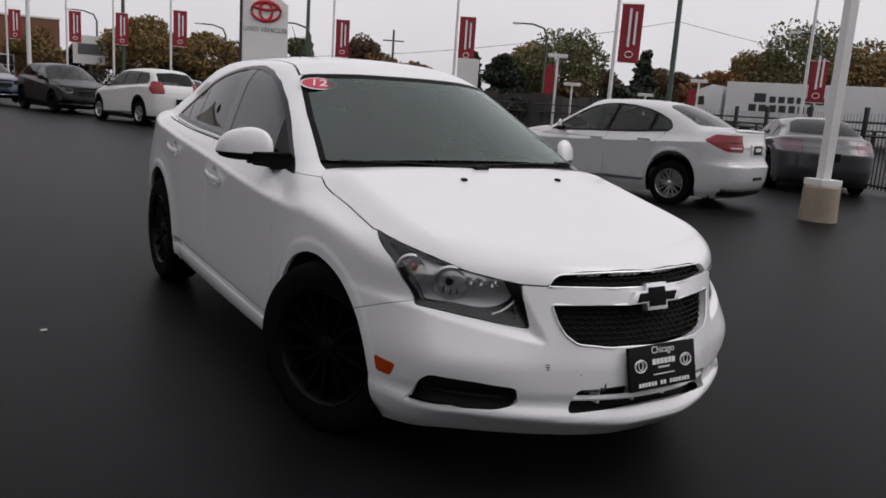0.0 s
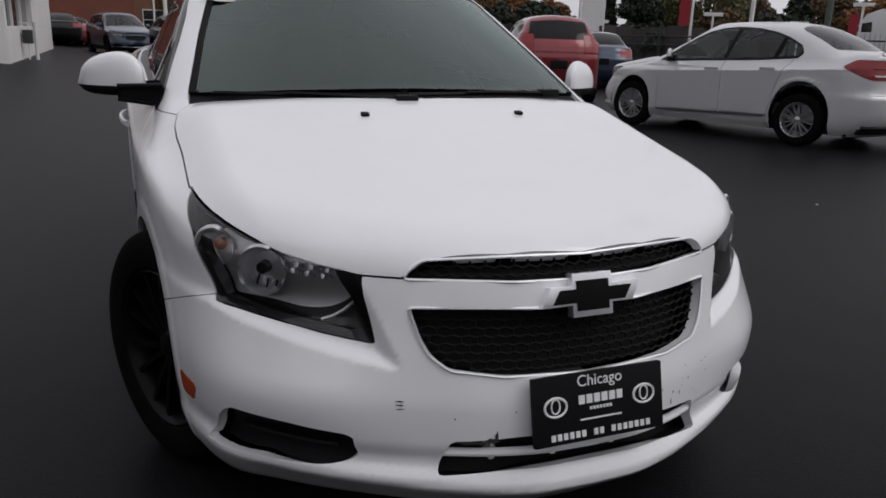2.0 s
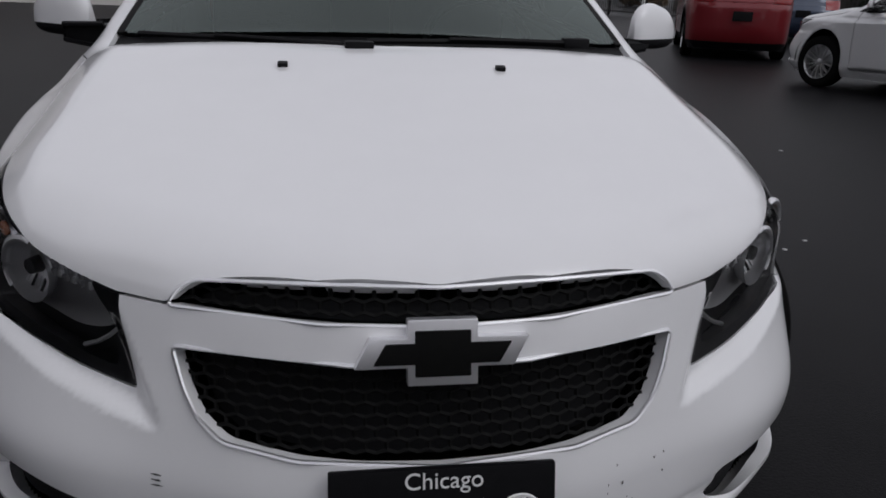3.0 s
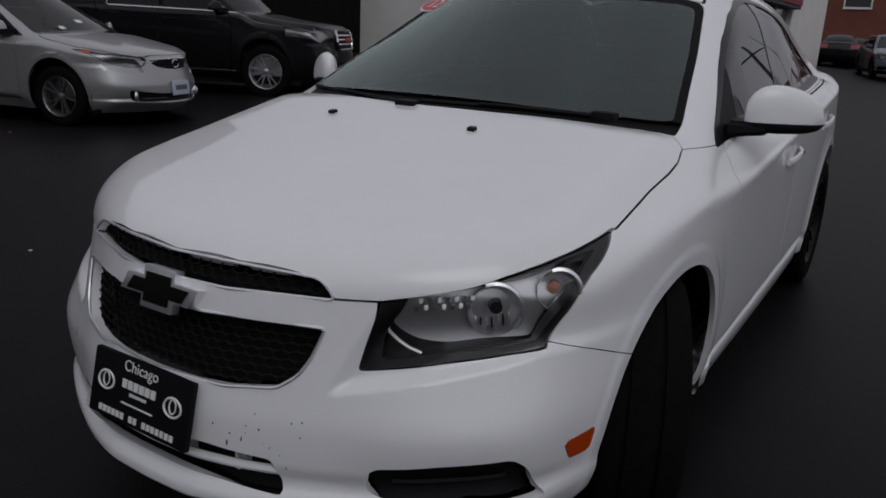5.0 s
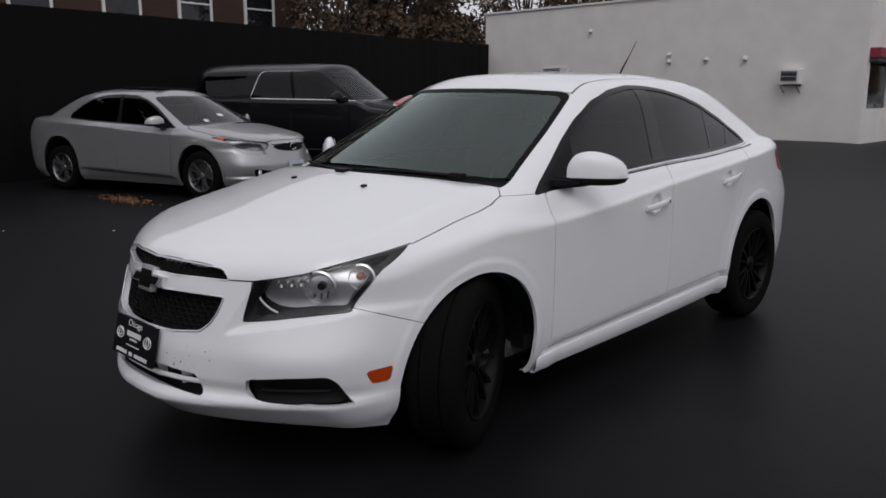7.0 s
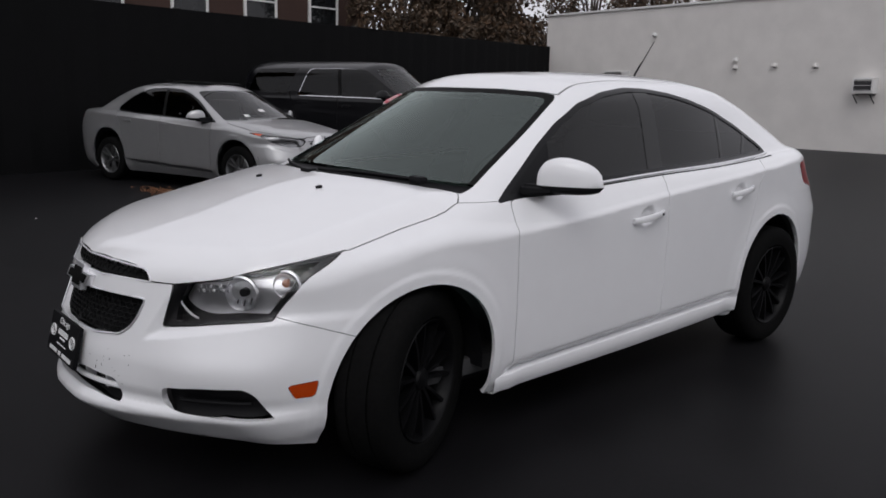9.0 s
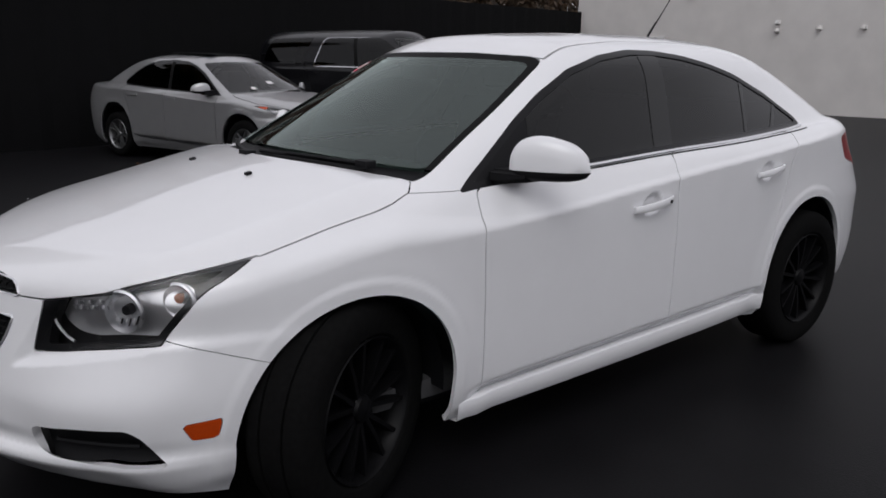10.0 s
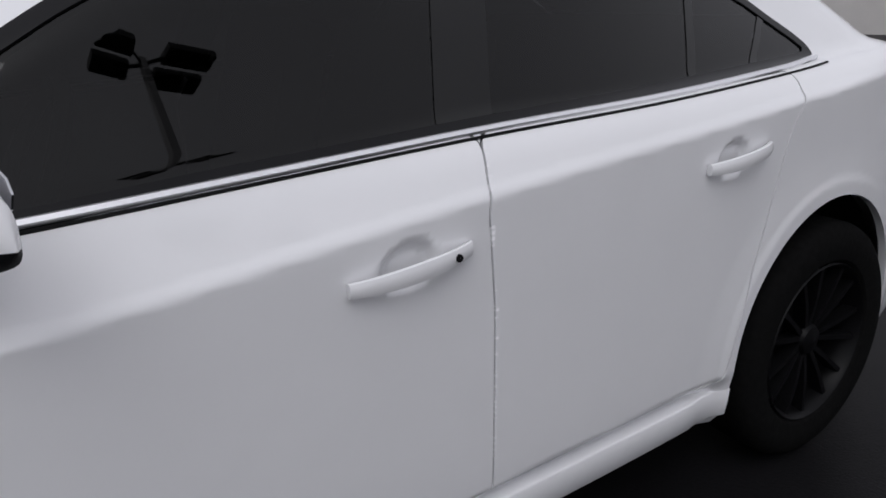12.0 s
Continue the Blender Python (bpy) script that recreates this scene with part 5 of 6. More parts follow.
# ---- poles, banners and signs ----
def banner_pole(x, y, h=9.5, bottom=2.75, r=.075, banner=True, turn=0.0, heads=False, size=(.72, 1.95), twin=False):
    z = gz(x, y)
    pole = thing("banner_pole" if banner else "light_pole", pose(x, y, z, 0, 0, turn), "white lamp post with a dark red banner" if banner else "white steel lamp post", "lamp post", "lamp posts on the lot")
    part("post", tube([(0, 0, 0), (0, 0, h * .5), (0, 0, h)], r, 12, taper=r * .6), pole_white, pole, "white post")
    if banner:
        w, hh = size
        bm = bmesh.new()
        rows = []
        for k in range(9):
            zz = bottom + hh * k / 8
            wave = .03 * math.sin(k * .9 + x)
            rows.append([bm.verts.new((r + .06 + w * j / 4, wave * j / 4 + e, zz)) for e in (0, .006) for j in range(5)])
        for a, b in zip(rows, rows[1:]):
            for j in range(4):
                bm.faces.new((a[j], a[j + 1], b[j + 1], b[j]))
                bm.faces.new((a[5 + j], b[5 + j], b[6 + j], a[6 + j]))
        cloth = part("banner", bm, banner_red, pole, "dark red banner")
        for s in (-1, 1):
            for j, (wd, z0, z1) in enumerate(((.085, .52, 1.80), (.075, .60, 1.70))):
                x0 = r + .06 + w * (.36 + .28 * j)
                part("print_bar", box(x0, x0 + wd, s * .035 - .002, s * .035 + .002, bottom + z0, bottom + z1), white_print, cloth, "white print bar", smooth=False)
            ring_pts = [(r + .06 + w * .5 + .13 * math.cos(k / 14 * 2 * math.pi), s * .035, bottom + .27 + .10 * math.sin(k / 14 * 2 * math.pi)) for k in range(14)]
            part("print_ring", tube(ring_pts, .018, 4, closed=True), white_print, cloth, "white oval", smooth=False)
        for zz in (bottom, bottom + hh):
            part("banner_rod", tube([(0, 0, zz), (r + .06 + w, 0, zz)], .015, 6), pole_white, pole)
    if heads:
        for k in range(4):
            a = radians(45 + 90 * k)
            head = part("lamp_head", box(-.20, .20, -.32, .32, -.06, .06, .03, m=pose(.75 * math.cos(a), .75 * math.sin(a), h - .02, 0, 0, 45 + 90 * k + 90)), lamp_head_dark, pole, "dark flat lamp head")
            part("lamp_arm", tube([(0, 0, h - .05), (.55 * math.cos(a), .55 * math.sin(a), h - .02)], .03, 6), lamp_head_dark, head)
    return pole


def bearing(az, dist, cx=-1.98, cy=-1.56):
    return cx + dist * math.sin(radians(az)), cy + dist * math.cos(radians(az))


# the near post with its concrete foot
px, py = 7.98, 4.43
near_post = thing("light_pole", pose(px, py, gz(px, py), 0, 0, 72), "white square lamp post on a stained concrete footing", "lamp post", "lamp posts on the lot")
foot = lathe([(-.03, .0005), (-.03, .245), (.46, .232), (.48, .215), (.48, .0005)], 28, m=pose(0, 0, 0, 0, -90))
part("footing", foot, concrete, near_post, "rust-stained concrete footing")
part("base_plate", box(-.17, .17, -.17, .17, .48, .57, .015), pole_white, near_post, "white base cover")
part("post", box(-.066, .066, -.066, .066, .57, 8.1, .010), pole_white, near_post, "white square post", smooth=False)
for sx in (-1, 1):
    for sy in (-1, 1):
        head = part("lamp_head", box(-.36, .36, -.17, .17, -.06, .06, .03, m=pose(.62 * sx, .24 * sy, 8.05)), lamp_head_dark, near_post, "dark flat lamp head")
        part("lamp_arm", tube([(0, 0, 8.0), (.4 * sx, .24 * sy, 8.05)], .03, 6), lamp_head_dark, head)

for az, dist in ((44.3, 28), (33.0, 36), (24.2, 43), (13.2, 47), (9.6, 54), (6.8, 57), (3.4, 62), (.6, 66)):
    banner_pole(*bearing(az, dist), bottom=2.6 + .015 * dist, turn=-az)
banner_pole(*bearing(18.1, 40), banner=False)
banner_pole(*bearing(4.6, 42), banner=False, r=.11)
banner_pole(*bearing(57.0, 34), bottom=2.2, turn=-57, size=(.6, 1.6))
for az, dist, h in ((40.4, 34, 3.45), (41.6, 40, 2.5), (46.8, 44, 2.3), (34.2, 46, 2.2), (50.3, 42, 3.1)):
    x, y = bearing(az, dist)
    post = thing("sign_post", pose(x, y, gz(x, y), 0, 0, -az), "white T-shaped sign post on the lot", "sign post", "white sign posts")
    part("post", tube([(0, 0, 0), (0, 0, h)], .05, 8), pole_white, post)
    part("crossbar", box(-.42, .42, -.05, .05, h - .02, h + .14, .015), pole_white, post)
    if h > 3:
        part("banner", box(-.48, -.08, -.01, .01, h - 1.55, h - .35), banner_red, post, "small red banner", smooth=False)

# pylon sign
x, y = bearing(19.5, 36)
pylon = thing("pylon_sign", pose(x, y, gz(x, y), 0, 0, -19.5), "tall white pylon sign with a red emblem and grey lettering", "sign")
part("slab", prism([(-1.0, 0), (.95, 0), (.95, 4.95), (.05, 5.55), (-1.0, 5.75)], .4, pose(0, -.2, 0), .03), trim_white, pylon, "white sign slab with a slanting top", smooth=False)
part("edge", box(-1.12, -1.0, -.22, .22, 0, 5.45, .02), grille_dark, pylon, "dark edge", smooth=False)
for rx, rz, cx, cz in ((.62, .42, 0, 4.62), (.26, .38, 0, 4.62), (.50, .15, 0, 4.83)):
    part("emblem_ring", tube([(cx + rx * math.cos(k / 32 * 2 * math.pi), -.24, cz + rz * math.sin(k / 32 * 2 * math.pi)) for k in range(32)], .065, 6, closed=True), sign_red, pylon, "red plain emblem ring")
letters("USED VEHICLES", .27, sign_grey, pylon, pose(-.02, -.205, 3.83), "sign_lettering", .01)
# low white sign
x, y = bearing(34.0, 33)
low = thing("lot_sign", pose(x, y, gz(x, y), 0, 0, -34), "plain white sign slab behind a banner post", "sign")
part("slab", box(-.45, .45, -.1, .1, 0, 3.1, .03), trim_white, low, "white slab", smooth=False)
x, y = bearing(8.2, 75)
bill = thing("billboard", pose(x, y, 0, 0, 0, -8), "small white billboard with unreadable print across the street", "sign")
part("board", box(-1.4, 1.4, -.1, .1, 2.4, 4.8, .03), trim_white, bill, "", smooth=False)
part("print_bar", box(-1.0, 1.0, -.13, -.1, 3.2, 4.1), sign_grey, bill, "", smooth=False)
part("leg", box(-.1, .1, -.08, .08, -.2, 2.4), pole_green, bill, "", smooth=False)

# street poles, lamps and cables
tops = []
for az, dist, h in ((48.4, 46, 12.5), (22.4, 62, 11.5), (10.2, 70, 11.5), (28.5, 92, 9.0)):
    x, y = bearing(az, dist)
    p = thing("utility_pole", pose(x, y, 0), "dark green street pole with cables", "utility pole", "street poles")
    part("post", tube([(0, 0, -.3), (0, 0, h)], .17, 10, taper=.12), pole_green, p)
    part("crossarm", box(-1.2, 1.2, -.06, .06, h - 1.3, h - 1.15, .01, m=pose(0, 0, 0, 0, 0, -az)), pole_green, p)
    tops.append((x, y, h - 1.2))
cables = thing("street_cables", None, "thin black overhead street cables", "cables")
ends = [tops[0], (tops[0][0] + 26, tops[0][1] - 22, 8.0), (tops[0][0] - 22, tops[0][1] + 26, 8.2)]
for a, b, sag in ((ends[0], ends[1], 1.0), (ends[0], ends[2], 1.0), (tops[1], ends[2], .9), (tops[1], tops[2], .9)):
    for dz in (-1.6,):
        pts = [(a[0] + (b[0] - a[0]) * t, a[1] + (b[1] - a[1]) * t, a[2] - 3.2 + (b[2] - a[2] + 0) * t - sag * 4 * t * (1 - t) + dz) for t in np.linspace(0, 1, 12)]
        part("cable", tube(pts, .013, 4), wire_black, cables)
for az, dist, h, reach in ((39.5, 56, 7.0, -2.0), (57.6, 48, 6.3, -1.2), (22.6, 60, 6.2, -2.2), (16.8, 74, 6.6, -2.2), (8.6, 80, 7.2, -2.2), (11.0, 84, 6.6, 1.8)):
    x, y = bearing(az, dist)
    lamp = thing("street_lamp", pose(x, y, 0, 0, 0, -az), "curved grey street lamp", "street lamp", "street lamps")
    part("post", tube([(0, 0, -.2), (0, 0, h - .8), (reach * .12, 0, h - .25), (reach * .5, 0, h), (reach, 0, h + .02)], .09, 8, taper=.05), pole_green, lamp)
    part("lamp_head", box(reach - .45, reach + .1, -.14, .14, h - .06, h + .08, .04), trim_white, lamp, "pale lamp head")


# ---- trucks across the street ----
truck_white = material("white_truck_paint", (0.66, 0.66, 0.66), 0.4, grain=True, scale=20, spread=0.03, stains=0.05)


def trailer(at, turn, length, marks, cab=True):
    t = thing("trailer_truck", pose(at[0], at[1], gz(*at), 0, 0, turn), "white semi trailer truck parked beyond the fence", "truck", "parked trucks")
    part("trailer_box", box(0, length, -1.3, 1.3, 1.15, 4.1, .05), truck_white, t, "white trailer box", smooth=False)
    part("side_rail", box(0, length, -1.33, -1.3, 1.15, 1.3), grille_dark, t, "", smooth=False)
    for k in range(int(length / 1.2)):
        part("panel_rib", box(.6 + 1.2 * k, .64 + 1.2 * k, -1.312, -1.3, 1.3, 4.0), truck_white, t, "", smooth=False)
    for x in (length - 1.2, length - 2.4, 1.6):
        w = lathe([(-.15, .3), (-.15, .5), (.15, .5), (.15, .3), (.1, .0005)], 20, m=pose(x, -1.1, .5, 0, 0, 90))
        part("wheel", w, rubber, t, "black truck wheel")
    for x0, x1, z0, z1, mat in marks:
        part("print_bar", box(x0, x1, -1.33, -1.312, z0, z1), mat, t, "dark print bars", smooth=False)
    if cab:
        bm = prism([(-.3, .9), (-.3, 3.75), (-1.1, 3.85), (-2.0, 3.5), (-2.7, 2.4), (-4.1, 1.95), (-4.3, 1.6), (-4.3, .6), (-2.2, .6)], 2.3, pose(0, -1.15, 0), .06)
        part("cab", bm, truck_white, t, "white sloped cab")
        part("cab_window", prism([(-1.55, 2.35), (-1.6, 3.0), (-2.25, 2.9), (-2.6, 2.35)], .03, pose(0, -1.18, 0)), window_dark, t, "dark cab window", smooth=False)
        part("wheel", lathe([(-.15, .3), (-.15, .5), (.15, .5), (.15, .3), (.1, .0005)], 20, m=pose(-3.1, -1.1, .5, 0, 0, 90)), rubber, t, "black truck wheel")
    return t


bars = []
for k, (x0, w, h) in enumerate(((2.0, .95, 1.0), (3.05, .5, .7), (3.65, .5, .7), (4.25, .5, .7), (4.85, .45, .7), (5.4, .6, .7), (6.1, .6, .7))):
    bars.append((x0, x0 + w * .85, 2.75, 2.75 + h * .62, grille_dark))
for k, (x0, w) in enumerate(((1.7, .6), (2.4, .6), (3.1, .55), (3.75, .55), (4.4, .5), (5.0, .5), (5.6, .5))):
    bars.append((x0, x0 + w * .85, 2.1, 2.58, grille_dark))
trailer((47.2, 36.2), -68, 15.5, bars)
trailer((43.8, 22.6), -68, 12.0, [(1.3, 2.3, 3.35, 3.7, sign_red), (6.5, 7.2, 3.2, 3.6, sign_red), (3.0, 3.8, 2.2, 2.9, grille_dark), (5.0, 6.4, 1.4, 3.8, grille_dark)], cab=False)

# ---- the other cars ----
TALL_WINDOWS = [(1.426, .937), (1.587, 1.043), (1.739, 1.144), (1.896, 1.235), (2.079, 1.319), (2.285, 1.372), (2.493, 1.390), (3.2, 1.388), (3.72, 1.362), (3.90, 1.22), (3.93, 1.10), (2.93, 1.03), (2.515, 1.012), (2.047, .986)]
TALL_TAIL = [(4.02, 1.16), (4.55, 1.16), (4.55, .86), (4.22, .84), (4.10, .95)]
SALOON_TAIL = [(3.92, 1.0), (4.02, 1.045), (4.6, 1.04), (4.6, .76), (4.26, .77), (4.08, .88)]
LONG_LAMP = [(.30, .72), (.29, .625), (.40, .612), (.52, .645), (.60, .71), (.80, .80), (.578, .785), (.40, .737)]


class CompactForm(Form):
    """A short saloon with a high, upright boot."""
    tail = [(.2, 4.34), (.3, 4.44), (.45, 4.50), (.60, 4.51), (.645, 4.47), (.70, 4.455), (.8, 4.45), (.95, 4.43), (1.05, 4.41), (1.11, 4.40), (1.15, 4.33)]
    tail_bow = [(0, 0), (.3, .012), (.5, .045), (.65, .11), (.75, .20), (.82, .36), (.88, .8)]
    belt = [(1.2, .955), (1.45, .965), (2.0, .985), (2.5, 1.0), (3.0, 1.02), (3.6, 1.07), (3.8, 1.105), (4.0, 1.13), (4.3, 1.145), (4.5, 1.13)]
    crease = [(.6, .74), (1.2, .76), (1.75, .79), (2.47, .83), (3.1, .87), (3.5, .90), (4.3, .95)]
    roof = [(1.5, 1.36), (1.8, 1.42), (2.05, 1.458), (2.3, 1.474), (2.6, 1.482), (2.95, 1.478), (3.2, 1.458), (3.4, 1.42), (3.57, 1.365), (3.76, 1.285), (3.96, 1.18), (4.2, 1.08)]
    pillar_in = (2.8, 4.0, .06)
    dents = ()


class FamilyForm(Form):
    """A longer saloon with a low nose and a thick rear pillar."""
    tail = [(.2, 4.36), (.3, 4.46), (.5, 4.52), (.7, 4.53), (.85, 4.50), (1.0, 4.44), (1.07, 4.38), (1.12, 4.28)]
    hood = [(.1, .690), (.15, .722), (.2, .748), (.3, .79), (.45, .838), (.65, .89), (.85, .94), (.95, .963), (1.1, .995), (1.3, 1.03)]
    belt = [(1.2, .955), (1.45, .965), (2.0, .99), (2.5, 1.005), (3.0, 1.02), (3.6, 1.05), (3.8, 1.07), (4.0, 1.085), (4.3, 1.09), (4.5, 1.07)]
    roof = [(1.5, 1.36), (1.8, 1.405), (2.05, 1.452), (2.3, 1.474), (2.6, 1.484), (2.95, 1.482), (3.2, 1.468), (3.4, 1.434), (3.57, 1.385), (3.76, 1.30), (3.96, 1.19), (4.2, 1.06)]
    dents = ()


class WagonForm(TallForm):
    """A large square-nosed wagon with a flat bonnet and an upright screen."""
    nose = [(.12, .22), (.2, .13), (.3, .09), (.45, .07), (.6, .065), (.72, .075), (.80, .10), (.86, .16), (.9, .26)]
    nose_bow = [(0, 0), (.2, .012), (.4, .045), (.6, .10), (.7, .16), (.78, .27), (.84, .5), (.88, .9), (.95, 1.8)]
    hood = [(.1, .81), (.15, .84), (.2, .855), (.3, .868), (.45, .882), (.65, .902), (.85, .926), (.95, .94), (1.1, .965), (1.3, 1.0)]
    crease = [(.6, .90), (1.2, .91), (2.5, .93), (4.3, .96)]
    screen = [(.80, .97), (.98, 1.20), (1.15, 1.42), (1.37, 1.74), (1.5, 1.95)]
    roof = [(1.5, 1.37), (1.75, 1.44), (2.05, 1.468), (2.6, 1.48), (3.4, 1.48), (4.0, 1.472), (4.4, 1.45)]
    tail = [(.2, 4.36), (.3, 4.44), (.5, 4.48), (.9, 4.48), (1.1, 4.45), (1.3, 4.38), (1.48, 4.26)]
    dents = ()

    def cabin_x(self, y, z):
        return .80 - .30 * (z - 1.0) - .25 * np.maximum(z - 1.25, 0) ** 2 - .02 * ease(2.0, 1.4, y)


COMPACT_WINDOWS = [(1.426, .937), (1.587, 1.05), (1.739, 1.155), (1.896, 1.25), (2.079, 1.335), (2.285, 1.385), (2.493, 1.405), (2.80, 1.39), (3.05, 1.35), (3.25, 1.29), (3.44, 1.20), (3.50, 1.10), (3.45, 1.06), (2.93, 1.02), (2.515, 1.0), (2.047, .975)]
FAMILY_WINDOWS = [(1.426, .937), (1.587, 1.043), (1.739, 1.144), (1.896, 1.24), (2.079, 1.325), (2.285, 1.38), (2.6, 1.40), (2.9, 1.385), (3.1, 1.335), (3.3, 1.24), (3.47, 1.12), (3.45, 1.06), (2.93, 1.02), (2.515, 1.0), (2.047, .975)]
WAGON_WINDOWS = [(1.38, .965), (1.56, 1.11), (1.74, 1.25), (1.90, 1.34), (2.1, 1.375), (3.02, 1.378), (3.10, 1.35), (3.24, 1.02), (3.20, .995), (2.0, .98)]
WAGON_QUARTER = [(3.30, 1.37), (4.02, 1.355), (4.16, 1.06), (3.46, 1.02)]
COMPACT_TAIL = [(4.00, .98), (4.12, 1.06), (4.6, 1.05), (4.6, .79), (4.30, .80), (4.12, .90)]
FAMILY_LAMP = [(.25, .70), (.26, .625), (.36, .62), (.50, .66), (.66, .742), (.86, .80), (.62, .785), (.42, .747)]
FAMILY_GRILLE = [(-.34, .672), (-.15, .690), (0, .695), (.15, .690), (.34, .672), (.26, .625), (.12, .606), (0, .603), (-.12, .606), (-.26, .625)]
FAMILY_INTAKE = [(-.61, .425), (-.42, .40), (-.24, .385), (.24, .385), (.42, .40), (.61, .425), (.57, .315), (.40, .30), (-.40, .30), (-.57, .315)]
WAGON_GRILLE = [(-.40, .80), (.40, .80), (.42, .64), (.36, .58), (-.36, .58), (-.42, .64)]
WAGON_INTAKE = [(-.45, .44), (.45, .44), (.40, .32), (-.40, .32)]
WAGON_LAMP = [(.47, .80), (.62, .815), (.83, .83), (.83, .72), (.72, .64), (.52, .63)]


def car_pieces(form, windows, tail, tall, lamp=None, grilles=None, deep=.4, quarter=None, lamp_front=None, rim=.022, amber_behind=None):
    """The skin of a car parted into painted, glazed and lit pieces."""
    P = []
    M = skin(form.body, .95, (-.05, 4.62), (.10, 1.52), .026)
    M = keep(M, .176 - M[0][:, 2])
    for w in (0, 1):
        M = keep(M, -arch_field(form, w)(M[0]))
    cuts = [2.47] if quarter or amber_behind else [2.47] + ([3.28] if tall else [3.15])
    for sgn in (1, -1):
        glass, M = split_off(M, side_field(form, windows, sgn, .06), 0.0)
        f = side_field(form, windows, sgn, .09)(glass[0])
        P.append(("window_frame", keep(glass, -(f + rim)), "trim"))
        pane = keep(glass, f + rim)
        if quarter:
            piece, M = split_off(M, side_field(form, quarter, sgn, .06), 0.0)
            P.append(("quarter_window", piece, "rear_glass"))
        y = pane[0][:, 1] - .25 * (pane[0][:, 2] - 1.05)
        edges = [0] + cuts + [9]
        for k, (a, b) in enumerate(zip(edges, edges[1:])):
            P.append(("side_window", keep(pane, np.maximum(a + .03 - y, y - b + .03)), "front_glass" if k == 0 else "rear_glass"))
        for c in cuts:
            P.append(("pillar_trim", keep(pane, np.abs(y - c) - .03), "post"))
        if lamp_front:
            pts = [(sgn * x, z) for x, z in lamp_front]
            piece, M = split_off(M, front_field(pts, .75), 0.003)
        else:
            piece, M = split_off(M, lambda V: np.maximum(side_field(form, lamp or LONG_LAMP, sgn)(V), .34 - sgn * V[:, 0]), 0.003)
        if amber_behind:
            P.append(("turn_signal", keep(piece, amber_behind - piece[0][:, 1]), "amber"))
            piece = keep(piece, piece[0][:, 1] - amber_behind)
        P.append(("headlight", piece, "lamp"))
        piece, M = split_off(M, lambda V: np.maximum(side_field(form, tail, sgn)(V), .45 - sgn * V[:, 0]), 0.003)
        P.append(("tail_light", piece, "tail"))
    piece, M = split_off(M, lambda V: np.maximum(np.maximum(outline_field(V[:, 0], V[:, 2], rounded(SCREEN)), V[:, 1] - 2.3), cowl_edge(V[:, 0]) - V[:, 1]), 0.0)
    P.append(("windscreen", piece, "screen"))
    rs = REAR_SCREEN if not tall else [(-.56, 1.08), (-.50, 1.36), (0, 1.39), (.50, 1.36), (.56, 1.08)]
    piece, M = split_off(M, lambda V: np.maximum(outline_field(V[:, 0], V[:, 2], rounded(rs)), 3.3 - V[:, 1]), 0.0)
    P.append(("rear_window", piece, "rear_glass"))
    for pts in grilles or (GRILLE_UP, GRILLE_LOW, INTAKE):
        piece, M = split_off(M, front_field(pts, deep), 0.0)
        P.append(("grille", piece, "grille"))
    hood_piece, M = split_off(M, lambda V: np.maximum(outline_field(V[:, 0], V[:, 1], np.array(hood_outline)), np.maximum(np.where(V[:, 1] < .78, lamp_top(V[:, 1]), .66) - V[:, 2], V[:, 2] - 1.1)), 0.004)
    P.append(("hood", hood_piece, "paint"))
    for sgn in (1, -1):
        for name, pts in (("front_door", DOOR_FRONT), ("rear_door", DOOR_REAR)):
            piece, M = split_off(M, lambda V: np.maximum(side_field(form, pts, sgn)(V), .5 - sgn * V[:, 0]), 0.004)
            P.append((name, piece, "paint"))
        if not grilles:
            piece, M = split_off(M, lambda V: np.maximum(side_field(form, FOG, sgn)(V), .44 - sgn * V[:, 0]), 0.0)
            P.append(("fog_recess", piece, "grille"))
    if tall and not quarter:
        low = M[0][:, 2] - .30
        for w in (0, 1):
            low = np.minimum(low, np.maximum(form.arch_gap(w, M[0][:, 1], M[0][:, 2]) - .05, M[0][:, 2] - .8))
        P.append(("cladding", keep(M, low), "clad"))
        M = keep(M, -low)
    P.append(("body_shell", M, "paint"))
    return P


saloon_form, tall_form = Form(), TallForm()
SALOON = car_pieces(saloon_form, WINDOWS, SALOON_TAIL, False)
TALL = car_pieces(tall_form, TALL_WINDOWS, TALL_TAIL, True)
COMPACT = CompactForm(), car_pieces(CompactForm(), COMPACT_WINDOWS, COMPACT_TAIL, False)
FAMILY = FamilyForm(), car_pieces(FamilyForm(), FAMILY_WINDOWS, [(4.18, .98), (4.6, 1.02), (4.6, .78), (4.32, .80)], False, FAMILY_LAMP, (FAMILY_GRILLE, FAMILY_INTAKE), .5, amber_behind=.66)
WAGON = WagonForm(), car_pieces(WagonForm(), WAGON_WINDOWS, TALL_TAIL, True, None, (WAGON_GRILLE, WAGON_INTAKE), .4, WAGON_QUARTER, WAGON_LAMP, .013)
WARPS = {}


